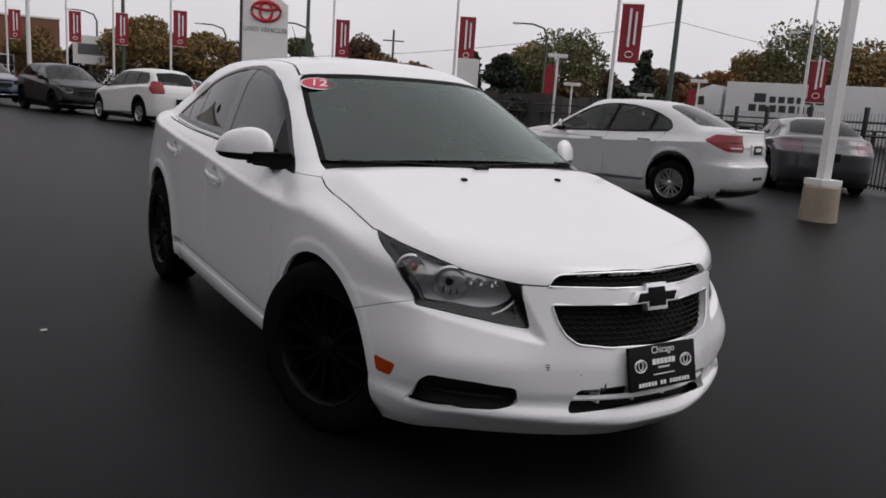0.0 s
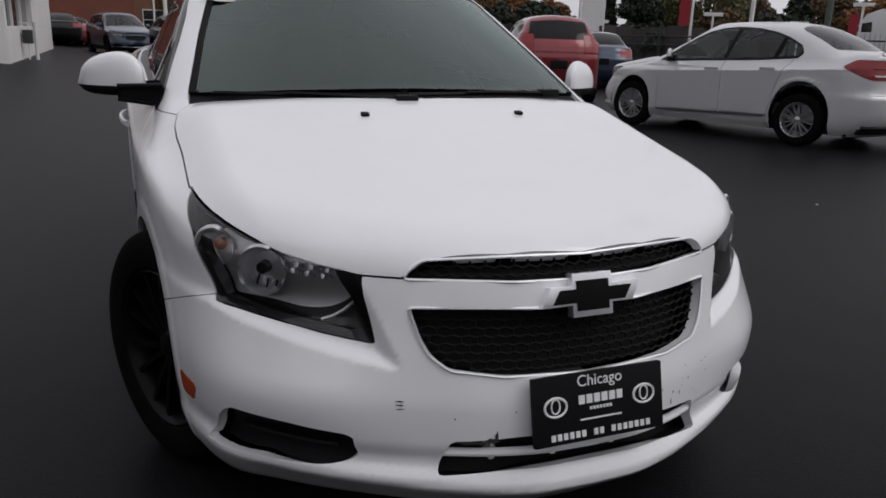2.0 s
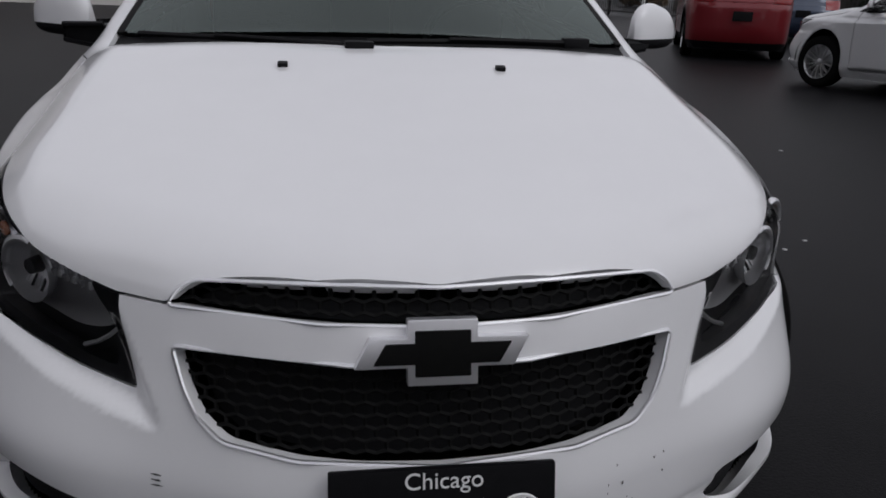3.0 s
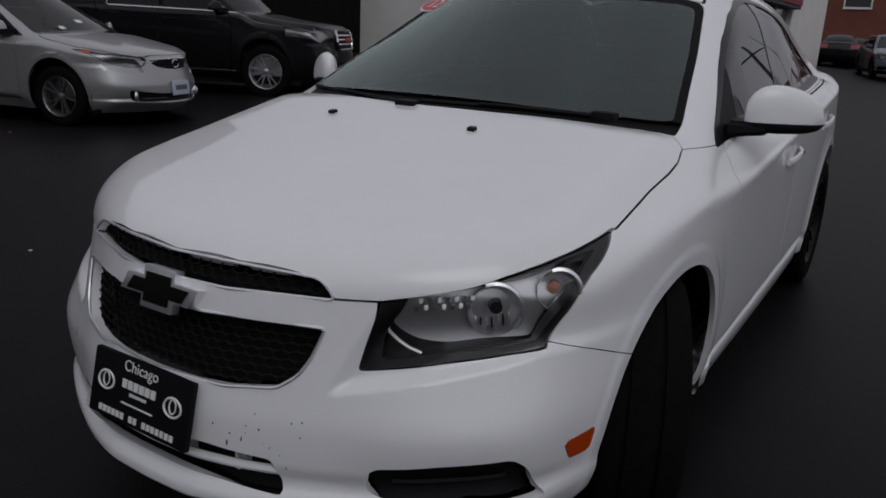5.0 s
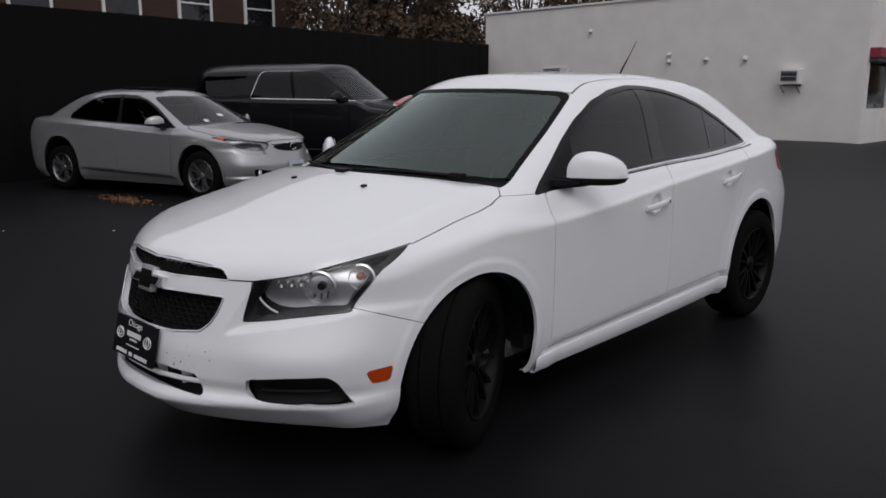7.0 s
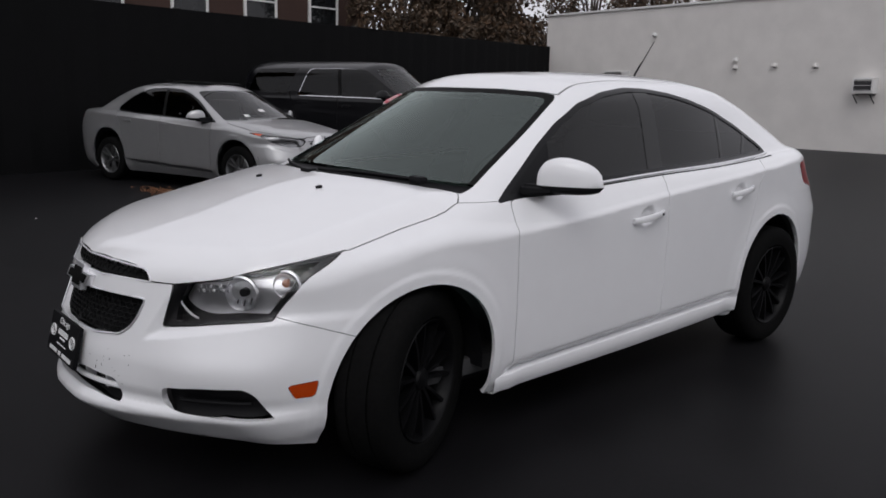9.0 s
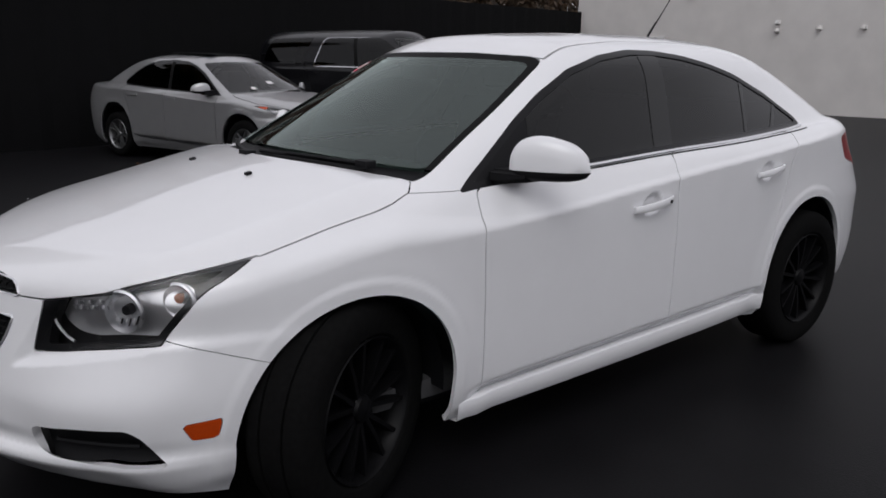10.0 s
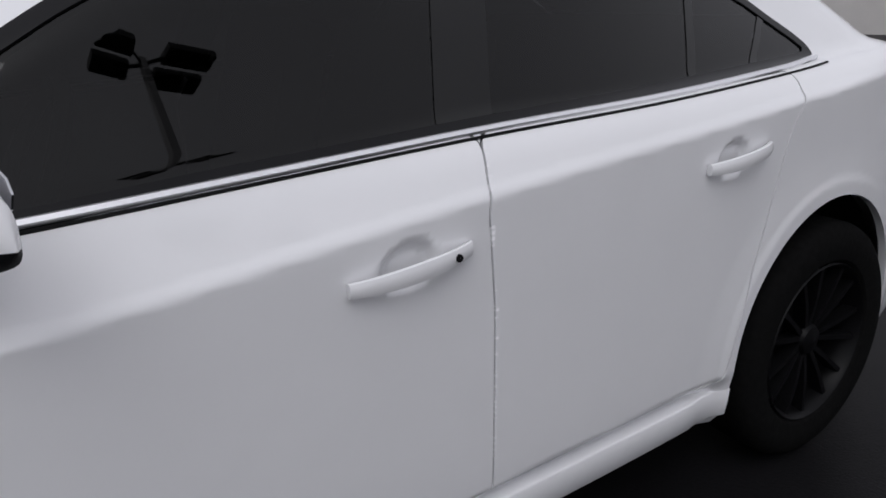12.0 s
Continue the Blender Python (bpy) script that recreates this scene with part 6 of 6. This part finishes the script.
def parked_car(name, label, tall, paint, front, rear, side, size, r, rim_mat, spokes, front_glass=None, rear_glass=None, trim=None, clad=None, belt=None, lift=0.0, tail=None, group="cars parked on the lot", steps=36, extras=True, build=None, twin=False):
    """A parked car with its front and rear wheels on one side standing at the two given points of the ground."""
    L, W, H = size
    f, b = Vector(front), Vector(rear)
    d = (f - b).normalized()
    wb = (f - b).length
    turn = math.atan2(d.x, -d.y)
    fw = (L - wb) * .47
    half = W / 2 - .13
    centre = f - Matrix.Rotation(turn, 2) @ Vector((side * half, fw))
    z0 = (gz(*f) + gz(*b)) / 2
    car = thing(name, pose(centre.x, centre.y, z0, 0, 0, math.degrees(turn)), label, "car", group)
    yk, yv = np.array([.09, 1.03, 3.58, 4.52]), np.array([0.0, fw, fw + wb, L])
    belt = belt or H * .665
    zk, zv = np.array([0, .36, .72, 1.0, 1.482]), np.array([0, r + .025 + lift, r * 2 + .13 + lift, belt, H])

    def warp(V):
        y = np.interp(V[:, 1], yk, yv) + np.where(V[:, 1] < .09, V[:, 1] - .09, 0) + np.where(V[:, 1] > 4.52, V[:, 1] - 4.52, 0)
        z = np.interp(V[:, 2], zk, zv) + np.where(V[:, 2] > 1.482, V[:, 2] - 1.482, 0)
        return np.stack([V[:, 0] * W / 1.73, y, z], 1)

    mats = dict(post=seal_black, paint=paint, trim=trim or gloss_black, front_glass=front_glass or clear_glass, rear_glass=rear_glass or dark_glass, screen=clear_glass, lamp=lamp_glass, tail=tail or tail_red, grille=black_plastic, clad=clad or paint, amber=amber)
    WARPS[car.name] = warp
    form, pieces = build or ((tall_form, TALL) if tall else (saloon_form, SALOON))
    for pname, piece, key in pieces:
        made = panel(pname, piece, form.body, mats[key], car, {"tail": "red tail light", "lamp": "clear headlight"}.get(key, ""), .02, warp, .03 if key == "grille" else 0)
        if key == "lamp" and made:
            panel("reflector", piece, form.body, lamp_smoke, made, "", 0, warp, .03)
    for s in (1, -1):
        for y in (fw, fw + wb):
            wheel(car, (s * half, y, r), 0 if s > 0 else 180, r, .21, rim_mat, spokes, twin, steps)
        for y in (fw, fw + wb):
            liner = bmesh.new()
            rows = [[liner.verts.new((s * x, y + (r + .075) * math.cos(a), r + .02 + (r + .075) * math.sin(a))) for a in np.linspace(-.1, math.pi + .1, 16)] for x in (half + .07, half - .3)]
            for k in range(15):
                liner.faces.new((rows[0][k], rows[0][k + 1], rows[1][k + 1], rows[1][k]))
            liner.faces.new(rows[1])
            part("wheel_liner", liner, black_plastic, car)
        mirror(car, s, (s * (W / 2 + .03), float(np.interp(1.68, yk, yv)), belt + .01), paint if not tall or paint is not black_paint else black_paint)
        if extras:
            for yh, zh in ((2.33, .86), (3.12, .90)):
                p = warp(np.array([[float(form.at_side(yh, zh)), yh, zh]]))[0]
                part("door_handle", box(-.012, .03, -.10, .10, -.018, .018, .008, m=pose(s * p[0], p[1], p[2])), paint, car, "door handle")
            seat_y = np.interp(2.45, yk, yv)
            part("front_seat", box(s * .36 - .22, s * .36 + .22, seat_y - .1, seat_y + .12, .45, belt + .26, .06), cabin_cloth, car, "dark seat")
    part("underbody", box(-W / 2 + .12, W / 2 - .12, .5, L - .4, .17 + lift, .30 + lift, .02), black_plastic, car, "dark underbody")
    part("cabin_floor", box(-W / 2 + .15, W / 2 - .15, fw + .5, fw + wb, .35, .5, .02), cabin_cloth, car, "dark cabin")
    part("dashboard", box(-W / 2 + .2, W / 2 - .2, np.interp(1.35, yk, yv), np.interp(1.7, yk, yv), .6, belt - .02, .05), dash_plastic, car, "dark dashboard")
    if build is None:
        part("rear_plate", box(-.16, .16, -.01, .012, -.08, .08, .004, m=pose(0, L - .012, float(np.interp(.66, zk, zv)))), plate_black, car, "dark dealer plate")
    return car


silver_sedan = parked_car("silver_sedan", "silver compact sedan with silver alloy wheels", False, silver_paint, (6.154, 8.485), (6.870, 6.063), 1, (4.38, 1.735, 1.50), .317, rim_silver, 7, clear_glass, clear_glass, black_plastic, build=COMPACT, twin=True)
parked_car("grey_sedan", "dark grey sedan parked facing the fence", False, dark_grey_paint, (13.9, 9.9), (11.95, 7.95), 1, (4.85, 1.86, 1.45), .33, rim_black, 7, dark_glass, dark_glass, tail=plum_paint)
parked_car("red_suv", "deep red compact SUV with grey lower bumpers", True, red_paint, (7.46, 15.57), (6.46, 13.07), 1, (4.52, 1.84, 1.68), .345, rim_silver, 10, dark_glass, dark_glass, clad=black_plastic)
parked_car("blue_sedan", "dark blue sedan parked beyond the red SUV", False, blue_paint, (11.6, 19.9), (10.4, 17.4), 1, (4.7, 1.8, 1.46), .32, rim_silver, 10, clear_glass, dark_glass)
parked_car("white_suv", "small white SUV with black lower cladding", True, truck_white, (2.1, 24.78), (2.8, 22.33), 1, (4.25, 1.78, 1.66), .34, rim_silver, 5, dark_glass, dark_glass, clad=black_plastic)
parked_car("black_suv", "black crossover SUV with a bright grille", True, black_paint, (1.15, 28.19), (.45, 30.92), -1, (4.89, 1.91, 1.70), .36, rim_black, 5, clear_glass, dark_glass, clad=black_plastic)
parked_car("blue_wagon", "dark blue tall estate car with roof rails", True, blue_paint, (-1.2, 33.3), (-1.9, 35.95), -1, (4.85, 1.87, 1.68), .35, rim_black, 5, clear_glass, dark_glass, clad=black_plastic)
parked_car("dark_sedan", "dark sedan parked behind the white SUV", False, dark_grey_paint, (5.6, 31.6), (4.9, 28.9), 1, (4.8, 1.84, 1.46), .33, rim_black, 5, dark_glass, dark_glass)
parked_car("black_sedan", "black sedan seen from behind, far across the lot", False, black_paint, (-4.4, 43.2), (-4.1, 40.4), 1, (4.85, 1.85, 1.46), .33, rim_silver, 5, dark_glass, dark_glass, extras=False)
parked_car("plum_sedan", "plum red sedan far across the lot", False, plum_paint, (-6.6, 48.2), (-6.3, 45.4), 1, (4.6, 1.8, 1.46), .33, rim_silver, 5, dark_glass, dark_glass, extras=False)
parked_car("red_sedan", "dark red sedan far across the lot", False, red_paint, (-2.4, 46.0), (-2.1, 43.2), -1, (4.6, 1.8, 1.46), .33, rim_silver, 5, dark_glass, dark_glass, extras=False)
camry = parked_car("silver_saloon", "silver sedan with five-spoke wheels beside the black fence", False, camry_silver, (-6.951, 4.229), (-9.602, 3.406), -1, (4.81, 1.82, 1.51), .33, rim_grey, 5, dark_glass, dark_glass, build=FAMILY, twin=True)
big_suv = parked_car("large_black_suv", "large black SUV with chrome window surrounds", True, black_paint, (-7.661, 8.039), (-10.297, 6.714), -1, (5.18, 2.03, 1.95), .40, rim_silver, 6, dark_glass, dark_glass, chrome, lift=.03, tail=black_paint, build=WAGON, twin=True)


def on_nose(car, form, x, z, out=0.0):
    """A point of a parked car's front, given on the unstretched form."""
    y = float(form.at_front(np.array(x), np.array(z)))
    return Vector(WARPS[car.name](np.array([[x, y - out, z]]))[0])


def on_tail(car, form, x, z, out=0.0):
    lo, hi = 3.5, 5.0
    for _ in range(30):
        m = (lo + hi) / 2
        lo, hi = (m, hi) if form.body(np.array(x), np.array(m), np.array(z)) < 0 else (lo, m)
    return Vector(WARPS[car.name](np.array([[x, lo + out, z]]))[0])


# front of the silver sedan by the fence: grille bar, badge, fog lamps, plate
form = FAMILY[0]
bar = [on_nose(camry, form, x, .70 - .10 * x * x, .004) for x in np.linspace(-.33, .33, 17)]
grille_bar = part("grille_bar", tube(bar, .012, 6), chrome, camry, "chrome bar over the grille")
c = on_nose(camry, form, 0, .652, .012)
part("badge", tube([c + Vector((.062 * math.cos(k / 20 * 2 * math.pi), 0, .045 * math.sin(k / 20 * 2 * math.pi))) for k in range(20)], .009, 6, closed=True), chrome, grille_bar, "plain chrome oval")
for z in (.625, .655):
    part("grille_slat", tube([on_nose(camry, form, x, z, -.012) for x in np.linspace(-.22, .22, 9)], .006, 5), black_plastic, camry)
for sgn in (1, -1):
    c = on_nose(camry, form, sgn * .52, .365, -.006)
    fog = part("fog_lamp", lathe([(-.012, .0005), (-.006, .05), (.0, .058), (.02, .055)], 20, m=Matrix.Translation(c) @ pose(0, 0, 0, 0, 0, 90 - sgn * 28)), lamp_chrome, camry, "round fog lamp")
    part("intake_strip", tube([on_nose(camry, form, sgn * x, .338, -.004) for x in (.20, .30, .40, .46)], .006, 5), chrome, camry, "thin chrome strip")
c = on_nose(camry, form, 0, .43, .014)
plate = part("front_plate", box(-.155, .155, -.012, .012, -.08, .08, .004, m=Matrix.Translation(c) @ pose(0, 0, 0, -6)), plate_white, camry, "pale blue front plate")
part("plate_bar", box(-.11, .11, -.016, -.011, -.025, .03, 0, m=Matrix.Translation(c) @ pose(0, 0, 0, -6)), sign_grey, plate, "dark print bar", smooth=False)
part("sunroof", box(-.38, .38, -.42, .42, 0, .012, .004, m=Matrix.Translation(Vector(WARPS[camry.name](np.array([[0, 2.5, 1.480]]))[0])) @ pose(0, 0, 0, 1.5)), gloss_black, camry, "dark glass sunroof")
for k, (x, z) in enumerate(((-.36, 1.05), (-.05, 1.12))):
    q = Vector(WARPS[camry.name](np.array([[x, float(curve_at(z, form.screen) + curve_at(z, form.screen_bow) * x * x) - .006, z]]))[0])
    part("screen_sticker", box(-.05, .05, -.001, .001, -.03, .03, 0, m=Matrix.Translation(q) @ pose(0, 0, 0, -58)), white_print, camry, "white paper sticker", smooth=False)

# front of the large wagon: chrome grille frame and bars, running board
form = WAGON[0]
frame_pts = [on_nose(big_suv, form, x, z, .004) for x, z in rounded(WAGON_GRILLE, 2, .02)]
frame_ring = part("grille_frame", tube(frame_pts, .022, 6, closed=True), chrome, big_suv, "chrome grille frame")
for z in (.64, .69, .74):
    part("grille_bar", tube([on_nose(big_suv, form, x, z, -.01) for x in np.linspace(-.37, .37, 9)], .015, 5), satin_chrome, frame_ring, "bright grille bar")
c = on_nose(big_suv, form, 0, .69, .012)
part("badge", box(-.17, .17, -.012, .012, -.03, .03, .008, m=Matrix.Translation(c)), sign_red, frame_ring, "plain red badge")
for sgn in (1, -1):
    part("running_board", box(sgn * .92 - .07, sgn * .92 + .07, 1.45, 3.75, .36, .41, .02), black_plastic, big_suv, "black running board")
    part("running_strip", box(sgn * .992 - .006, sgn * .992 + .006, 1.5, 3.7, .385, .400, .003), chrome, big_suv, "thin chrome strip")

# back of the silver compact: plate recess, bar, boot lip, lower bumper, third lamp strips
form = COMPACT[0]
for z, w, r, mat, name, words in ((1.115, .56, .020, silver_paint, "boot_lip", ""), (.915, .22, .013, chrome, "boot_bar", "chrome boot bar")):
    part(name, tube([on_tail(silver_sedan, form, x, z, .004) for x in np.linspace(-w, w, 15)], r, 6), mat, silver_sedan, words)
c = on_tail(silver_sedan, form, 0, .84, .004)
recess = part("plate_recess", box(-.24, .24, -.02, .006, -.075, .075, .012, m=Matrix.Translation(c)), silver_paint, silver_sedan, "shallow plate recess")
part("dealer_plate", box(-.155, .155, 0, .014, -.062, .062, .004, m=Matrix.Translation(c)), plate_black, recess, "dark dealer plate")
part("print_bar", box(-.10, .10, .012, .017, -.02, .03, 0, m=Matrix.Translation(c)), white_print, recess, "white print bar", smooth=False)
for z, r, mat in ((.635, .016, silver_paint), (.30, .035, black_plastic), (.255, .04, black_plastic)):
    part("bumper_moulding", tube([on_tail(silver_sedan, form, x, z, -.008) for x in np.linspace(-.72, .72, 25)], r, 6), mat, silver_sedan)
part("bumper_reflector", box(-.16, .16, -.012, .012, -.022, .022, .006, m=Matrix.Translation(on_tail(silver_sedan, form, 0, .46, .0))), black_plastic, silver_sedan, "dark bumper slot")
for sgn in (1, -1):
    for z in (.86, .96):
        part("tail_lamp_strip", tube([on_tail(silver_sedan, form, sgn * x, z, .004) for x in (.50, .56, .62, .68)], .010, 5), white_print if z < .9 else tail_red, silver_sedan, "lens strip")
    # chrome line under the side glass
    form_y = np.linspace(1.55, 3.45, 24)
    form_z = np.interp(form_y, [1.43, 2.047, 2.515, 2.93, 3.5], [.93, .972, .997, 1.016, 1.062])
    P3 = WARPS[silver_sedan.name](np.stack([form.at_side(form_y, form_z) + .003, form_y, form_z], 1))
    part("belt_moulding", tube([(sgn * x, y, z) for x, y, z in P3], .008, 5), black_plastic, silver_sedan)

# ---- trees ----
def leaf_material(name, colours):
    m = bpy.data.materials.new(name)
    m.use_nodes = True
    nt = m.node_tree
    p = nt.nodes["Principled BSDF"]
    p.inputs["Roughness"].default_value = 0.7
    geo = nt.nodes.new("ShaderNodeNewGeometry")
    ramp = nt.nodes.new("ShaderNodeValToRGB")
    el = ramp.color_ramp.elements
    while len(el) < len(colours):
        el.new(0.5)
    for k, c in enumerate(colours):
        el[k].position = k / (len(colours) - 1)
        el[k].color = (*c, 1)
    nt.links.new(geo.outputs["Random Per Island"], ramp.inputs[0])
    nt.links.new(ramp.outputs[0], p.inputs["Base Color"])
    return m


leaf_green = leaf_material("dull_green_leaves", [(.07, .085, .035), (.10, .105, .04), (.15, .12, .04), (.085, .09, .04)])
leaf_autumn = leaf_material("autumn_leaves", [(.10, .10, .035), (.22, .14, .045), (.26, .13, .04), (.14, .12, .04), (.17, .095, .035)])
leaf_orange = leaf_material("orange_leaves", [(.16, .06, .012), (.22, .10, .02), (.12, .045, .012), (.10, .06, .015)])
leaf_fir = leaf_material("fir_needles", [(.012, .022, .012), (.02, .03, .014), (.015, .02, .012)])
leaf_dusk = leaf_material("dark_brown_leaves", [(.055, .035, .020), (.080, .048, .024), (.042, .030, .020), (.105, .055, .025)])
leaf_brown = leaf_material("brown_thin_leaves", [(.09, .055, .028), (.13, .08, .035), (.07, .05, .028)])
rng = np.random.default_rng(7)


def leaves(points, size, up=0.5):
    """Small folded leaf clumps at the points."""
    n = len(points)
    a = rng.normal(size=(n, 3))
    a /= np.linalg.norm(a, axis=1)[:, None]
    b = np.cross(a, rng.normal(size=(n, 3)))
    b /= np.linalg.norm(b, axis=1)[:, None]
    s = size * rng.uniform(.55, 1.3, (n, 1))
    c = np.cross(a, b) * s * .35
    V = np.stack([points - a * s, points + b * s * .6 + c, points + a * s, points - b * s * .6 + c], 1).reshape(-1, 3)
    i = np.arange(n)[:, None] * 4
    return V, np.concatenate([i + np.array([[0, 1, 2]]), i + np.array([[0, 2, 3]])])


def tree(x, y, height, width, mat, label, n=2200, clear=.28, size=.30, lobes=16, thin=1.0):
    """A trunk that forks into limbs, with lobes of leaf clumps round the limbs' ends."""
    t = thing("tree", pose(x, y, -.2), label, "tree", "trees round the lot")
    bm = tube([(0, 0, 0), (.05, .02, height * clear), (.0, .08, height * .62)], .022 * height, 9, taper=.010 * height)
    pts = []
    for k in range(lobes):
        a = 2 * math.pi * (k * .381966) + rng.uniform(-.3, .3)
        u = rng.uniform(0, 1)
        zc = height * (clear + .12 + (.80 - clear) * u)
        rad = width / 2 * (.62 * math.sin(math.pi * min(.15 + .8 * u, 1)) + .1) * rng.uniform(.7, 1.15)
        end = np.array([rad * math.cos(a), rad * math.sin(a), zc])
        tube([(0, 0, zc * .55), tuple(end * np.array([.5, .5, .86])), tuple(end)], .008 * height, 5, bm, taper=.002 * height)
        r = width * rng.uniform(.13, .21)
        m = int(n / lobes)
        q = rng.normal(size=(m, 3))
        q = q / np.linalg.norm(q, axis=1)[:, None] * (rng.uniform(.25, 1, (m, 1)) ** .5)
        pts.append(end + q * np.array([r, r, r * .8]))
    part("trunk", bm, bark, t, "brown trunk and limbs")
    V, T = leaves(np.concatenate(pts), size)
    link("crown", V, T, mat, t, "crown of small leaves", False)
    return t


def fir(x, y, height, width, label="dark green fir tree"):
    t = thing("fir_tree", pose(x, y, -.2), label, "tree", "trees round the lot")
    part("trunk", tube([(0, 0, 0), (0, 0, height)], .02 * height, 8, taper=.01), bark, t, "brown trunk")
    pts = []
    for k in range(26):
        z = height * (.10 + .9 * k / 26)
        r = width / 2 * (1 - k / 26) ** .85 * rng.uniform(.85, 1.1)
        for j in range(7):
            a = j / 7 * 2 * math.pi + k * .7
            m = 12
            s = rng.uniform(.15, 1, m)
            pts.append(np.stack([s * r * math.cos(a) + rng.normal(0, .12, m), s * r * math.sin(a) + rng.normal(0, .12, m), z - s * r * .35 + rng.normal(0, .1, m)], 1))
    V, T = leaves(np.concatenate(pts), .26)
    link("crown", V, T, leaf_fir, t, "dark needle branches", False)
    return t


for az, dist, top, wide, mat, word in (
        (57.1, 82, .104, 15, leaf_green, "green"), (61.5, 80, .100, 12, leaf_autumn, "autumn"), (54.4, 84, .082, 8.5, leaf_autumn, "autumn"), (40.8, 64, .098, 8.6, leaf_green, "green"), (38.6, 70, .082, 5.0, leaf_autumn, "autumn"),
        (36.7, 60, .063, 3.6, leaf_fir, "dark green"), (51.5, 74, .052, 7.0, leaf_orange, "orange"), (49.6, 80, .060, 5, leaf_brown, "half-bare brown"), (26.4, 84, .072, 6.0, leaf_brown, "half-bare brown"),
        (27.6, 80, .050, 6.5, leaf_orange, "orange"), (30.6, 84, .045, 5.0, leaf_orange, "orange"), (21.9, 78, .066, 4.5, leaf_green, "green"), (11.4, 76, .070, 9.5, leaf_autumn, "autumn"), (13.6, 82, .055, 6, leaf_orange, "orange"), (16.0, 74, .060, 7.5, leaf_autumn, "autumn"), (18.4, 82, .056, 6, leaf_brown, "brown"),
        (7.9, 90, .040, 4.5, leaf_fir, "dark green"), (4.9, 95, .050, 7, leaf_autumn, "autumn"), (2.5, 100, .045, 7, leaf_brown, "brown"), (43.6, 70, .05, 5, leaf_brown, "brown"), (47.6, 84, .06, 6, leaf_brown, "brown")):
    x, y = bearing(az, dist)
    tree(x, y, 1.47 + top * dist, wide, mat, word + " leafed tree across the street", clear=.2, size=.19 if dist > 70 else .15, n=11000 if dist < 66 or wide > 8 else 7000, lobes=26)
fir(*bearing(46.5, 58), 5.9, 3.6)
fir(*bearing(34.4, 62), 5.4, 2.8)
for k, az in enumerate(np.arange(24, 50, 3.0)):
    x, y = bearing(az, 52 + 5 * math.sin(k * 2.3))
    tree(x, y, 2.9 + .7 * math.sin(k * 1.3), 4.2, leaf_fir if k % 3 else leaf_brown, "dark low shrub beyond the board fence", n=700, clear=.05, size=.28, lobes=9)
for x, y, h, w in ((-20.5, 17.5, 7.5, 5.5), (-21.5, 21.5, 8.5, 6.5), (-21.5, 24, 9.5, 6.5), (-18.0, 30, 8.5, 6), (-19.5, 20.5, 8.0, 5), (-14, 38, 8.5, 7), (-24, 33, 10, 7)):
    tree(x, y, h, w, leaf_dusk, "dark brown half-bare tree behind the fence", n=7000, clear=.18, size=.11, lobes=26)
tree(-15.8, -3.5, 14.5, 7, leaf_autumn, "tall autumn tree beyond the black fence", n=9000, clear=.25, size=.2, lobes=30)

# ---- small things on the ground ----
litter = leaf_material("fallen_leaves", [(.16, .06, .025), (.22, .10, .04), (.12, .05, .03)])
n = 260
q = rng.normal(size=(n, 2)) * np.array([.32, .10]) + np.array([-7.65, 3.38])
pts = np.stack([q[:, 0], q[:, 1], ground_z(q[:, 0], q[:, 1]) + .012], 1)
V, T = leaves(pts, .022)
V[:, 2] = np.maximum(V[:, 2], ground_z(V[:, 0], V[:, 1]) + .004)
fallen = link("fallen_leaves", V, T, litter, None, "", False)
tagged(fallen, "small drift of brown fallen leaves on the asphalt", "leaves", kind="stuff")
chips = material("pale_chips", (.45, .45, .45), .8, grain=True, scale=90, spread=.2)
bm = bmesh.new()
for x, y in ((-1.62, 2.65), (2.0, 2.4), (2.18, 2.52), (3.3, 4.6), (-2.6, 1.3), (-.9, -.4), (3.6, 1.1), (-3.4, 4.2), (1.9, -.5), (4.1, 3.2), (-5.2, 2.2), (-6.0, 1.4)):
    s = rng.uniform(.006, .014)
    box(x - s, x + s * 1.4, y - s, y + s, gz(x, y) - .001, gz(x, y) + .006, .002, bm)
me = bpy.data.meshes.new("ground_chips")
bm.to_mesh(me)
bm.free()
me.materials.append(chips)
tagged(new("ground_chips", me), "tiny pale chips scattered on the asphalt", "debris", kind="stuff")
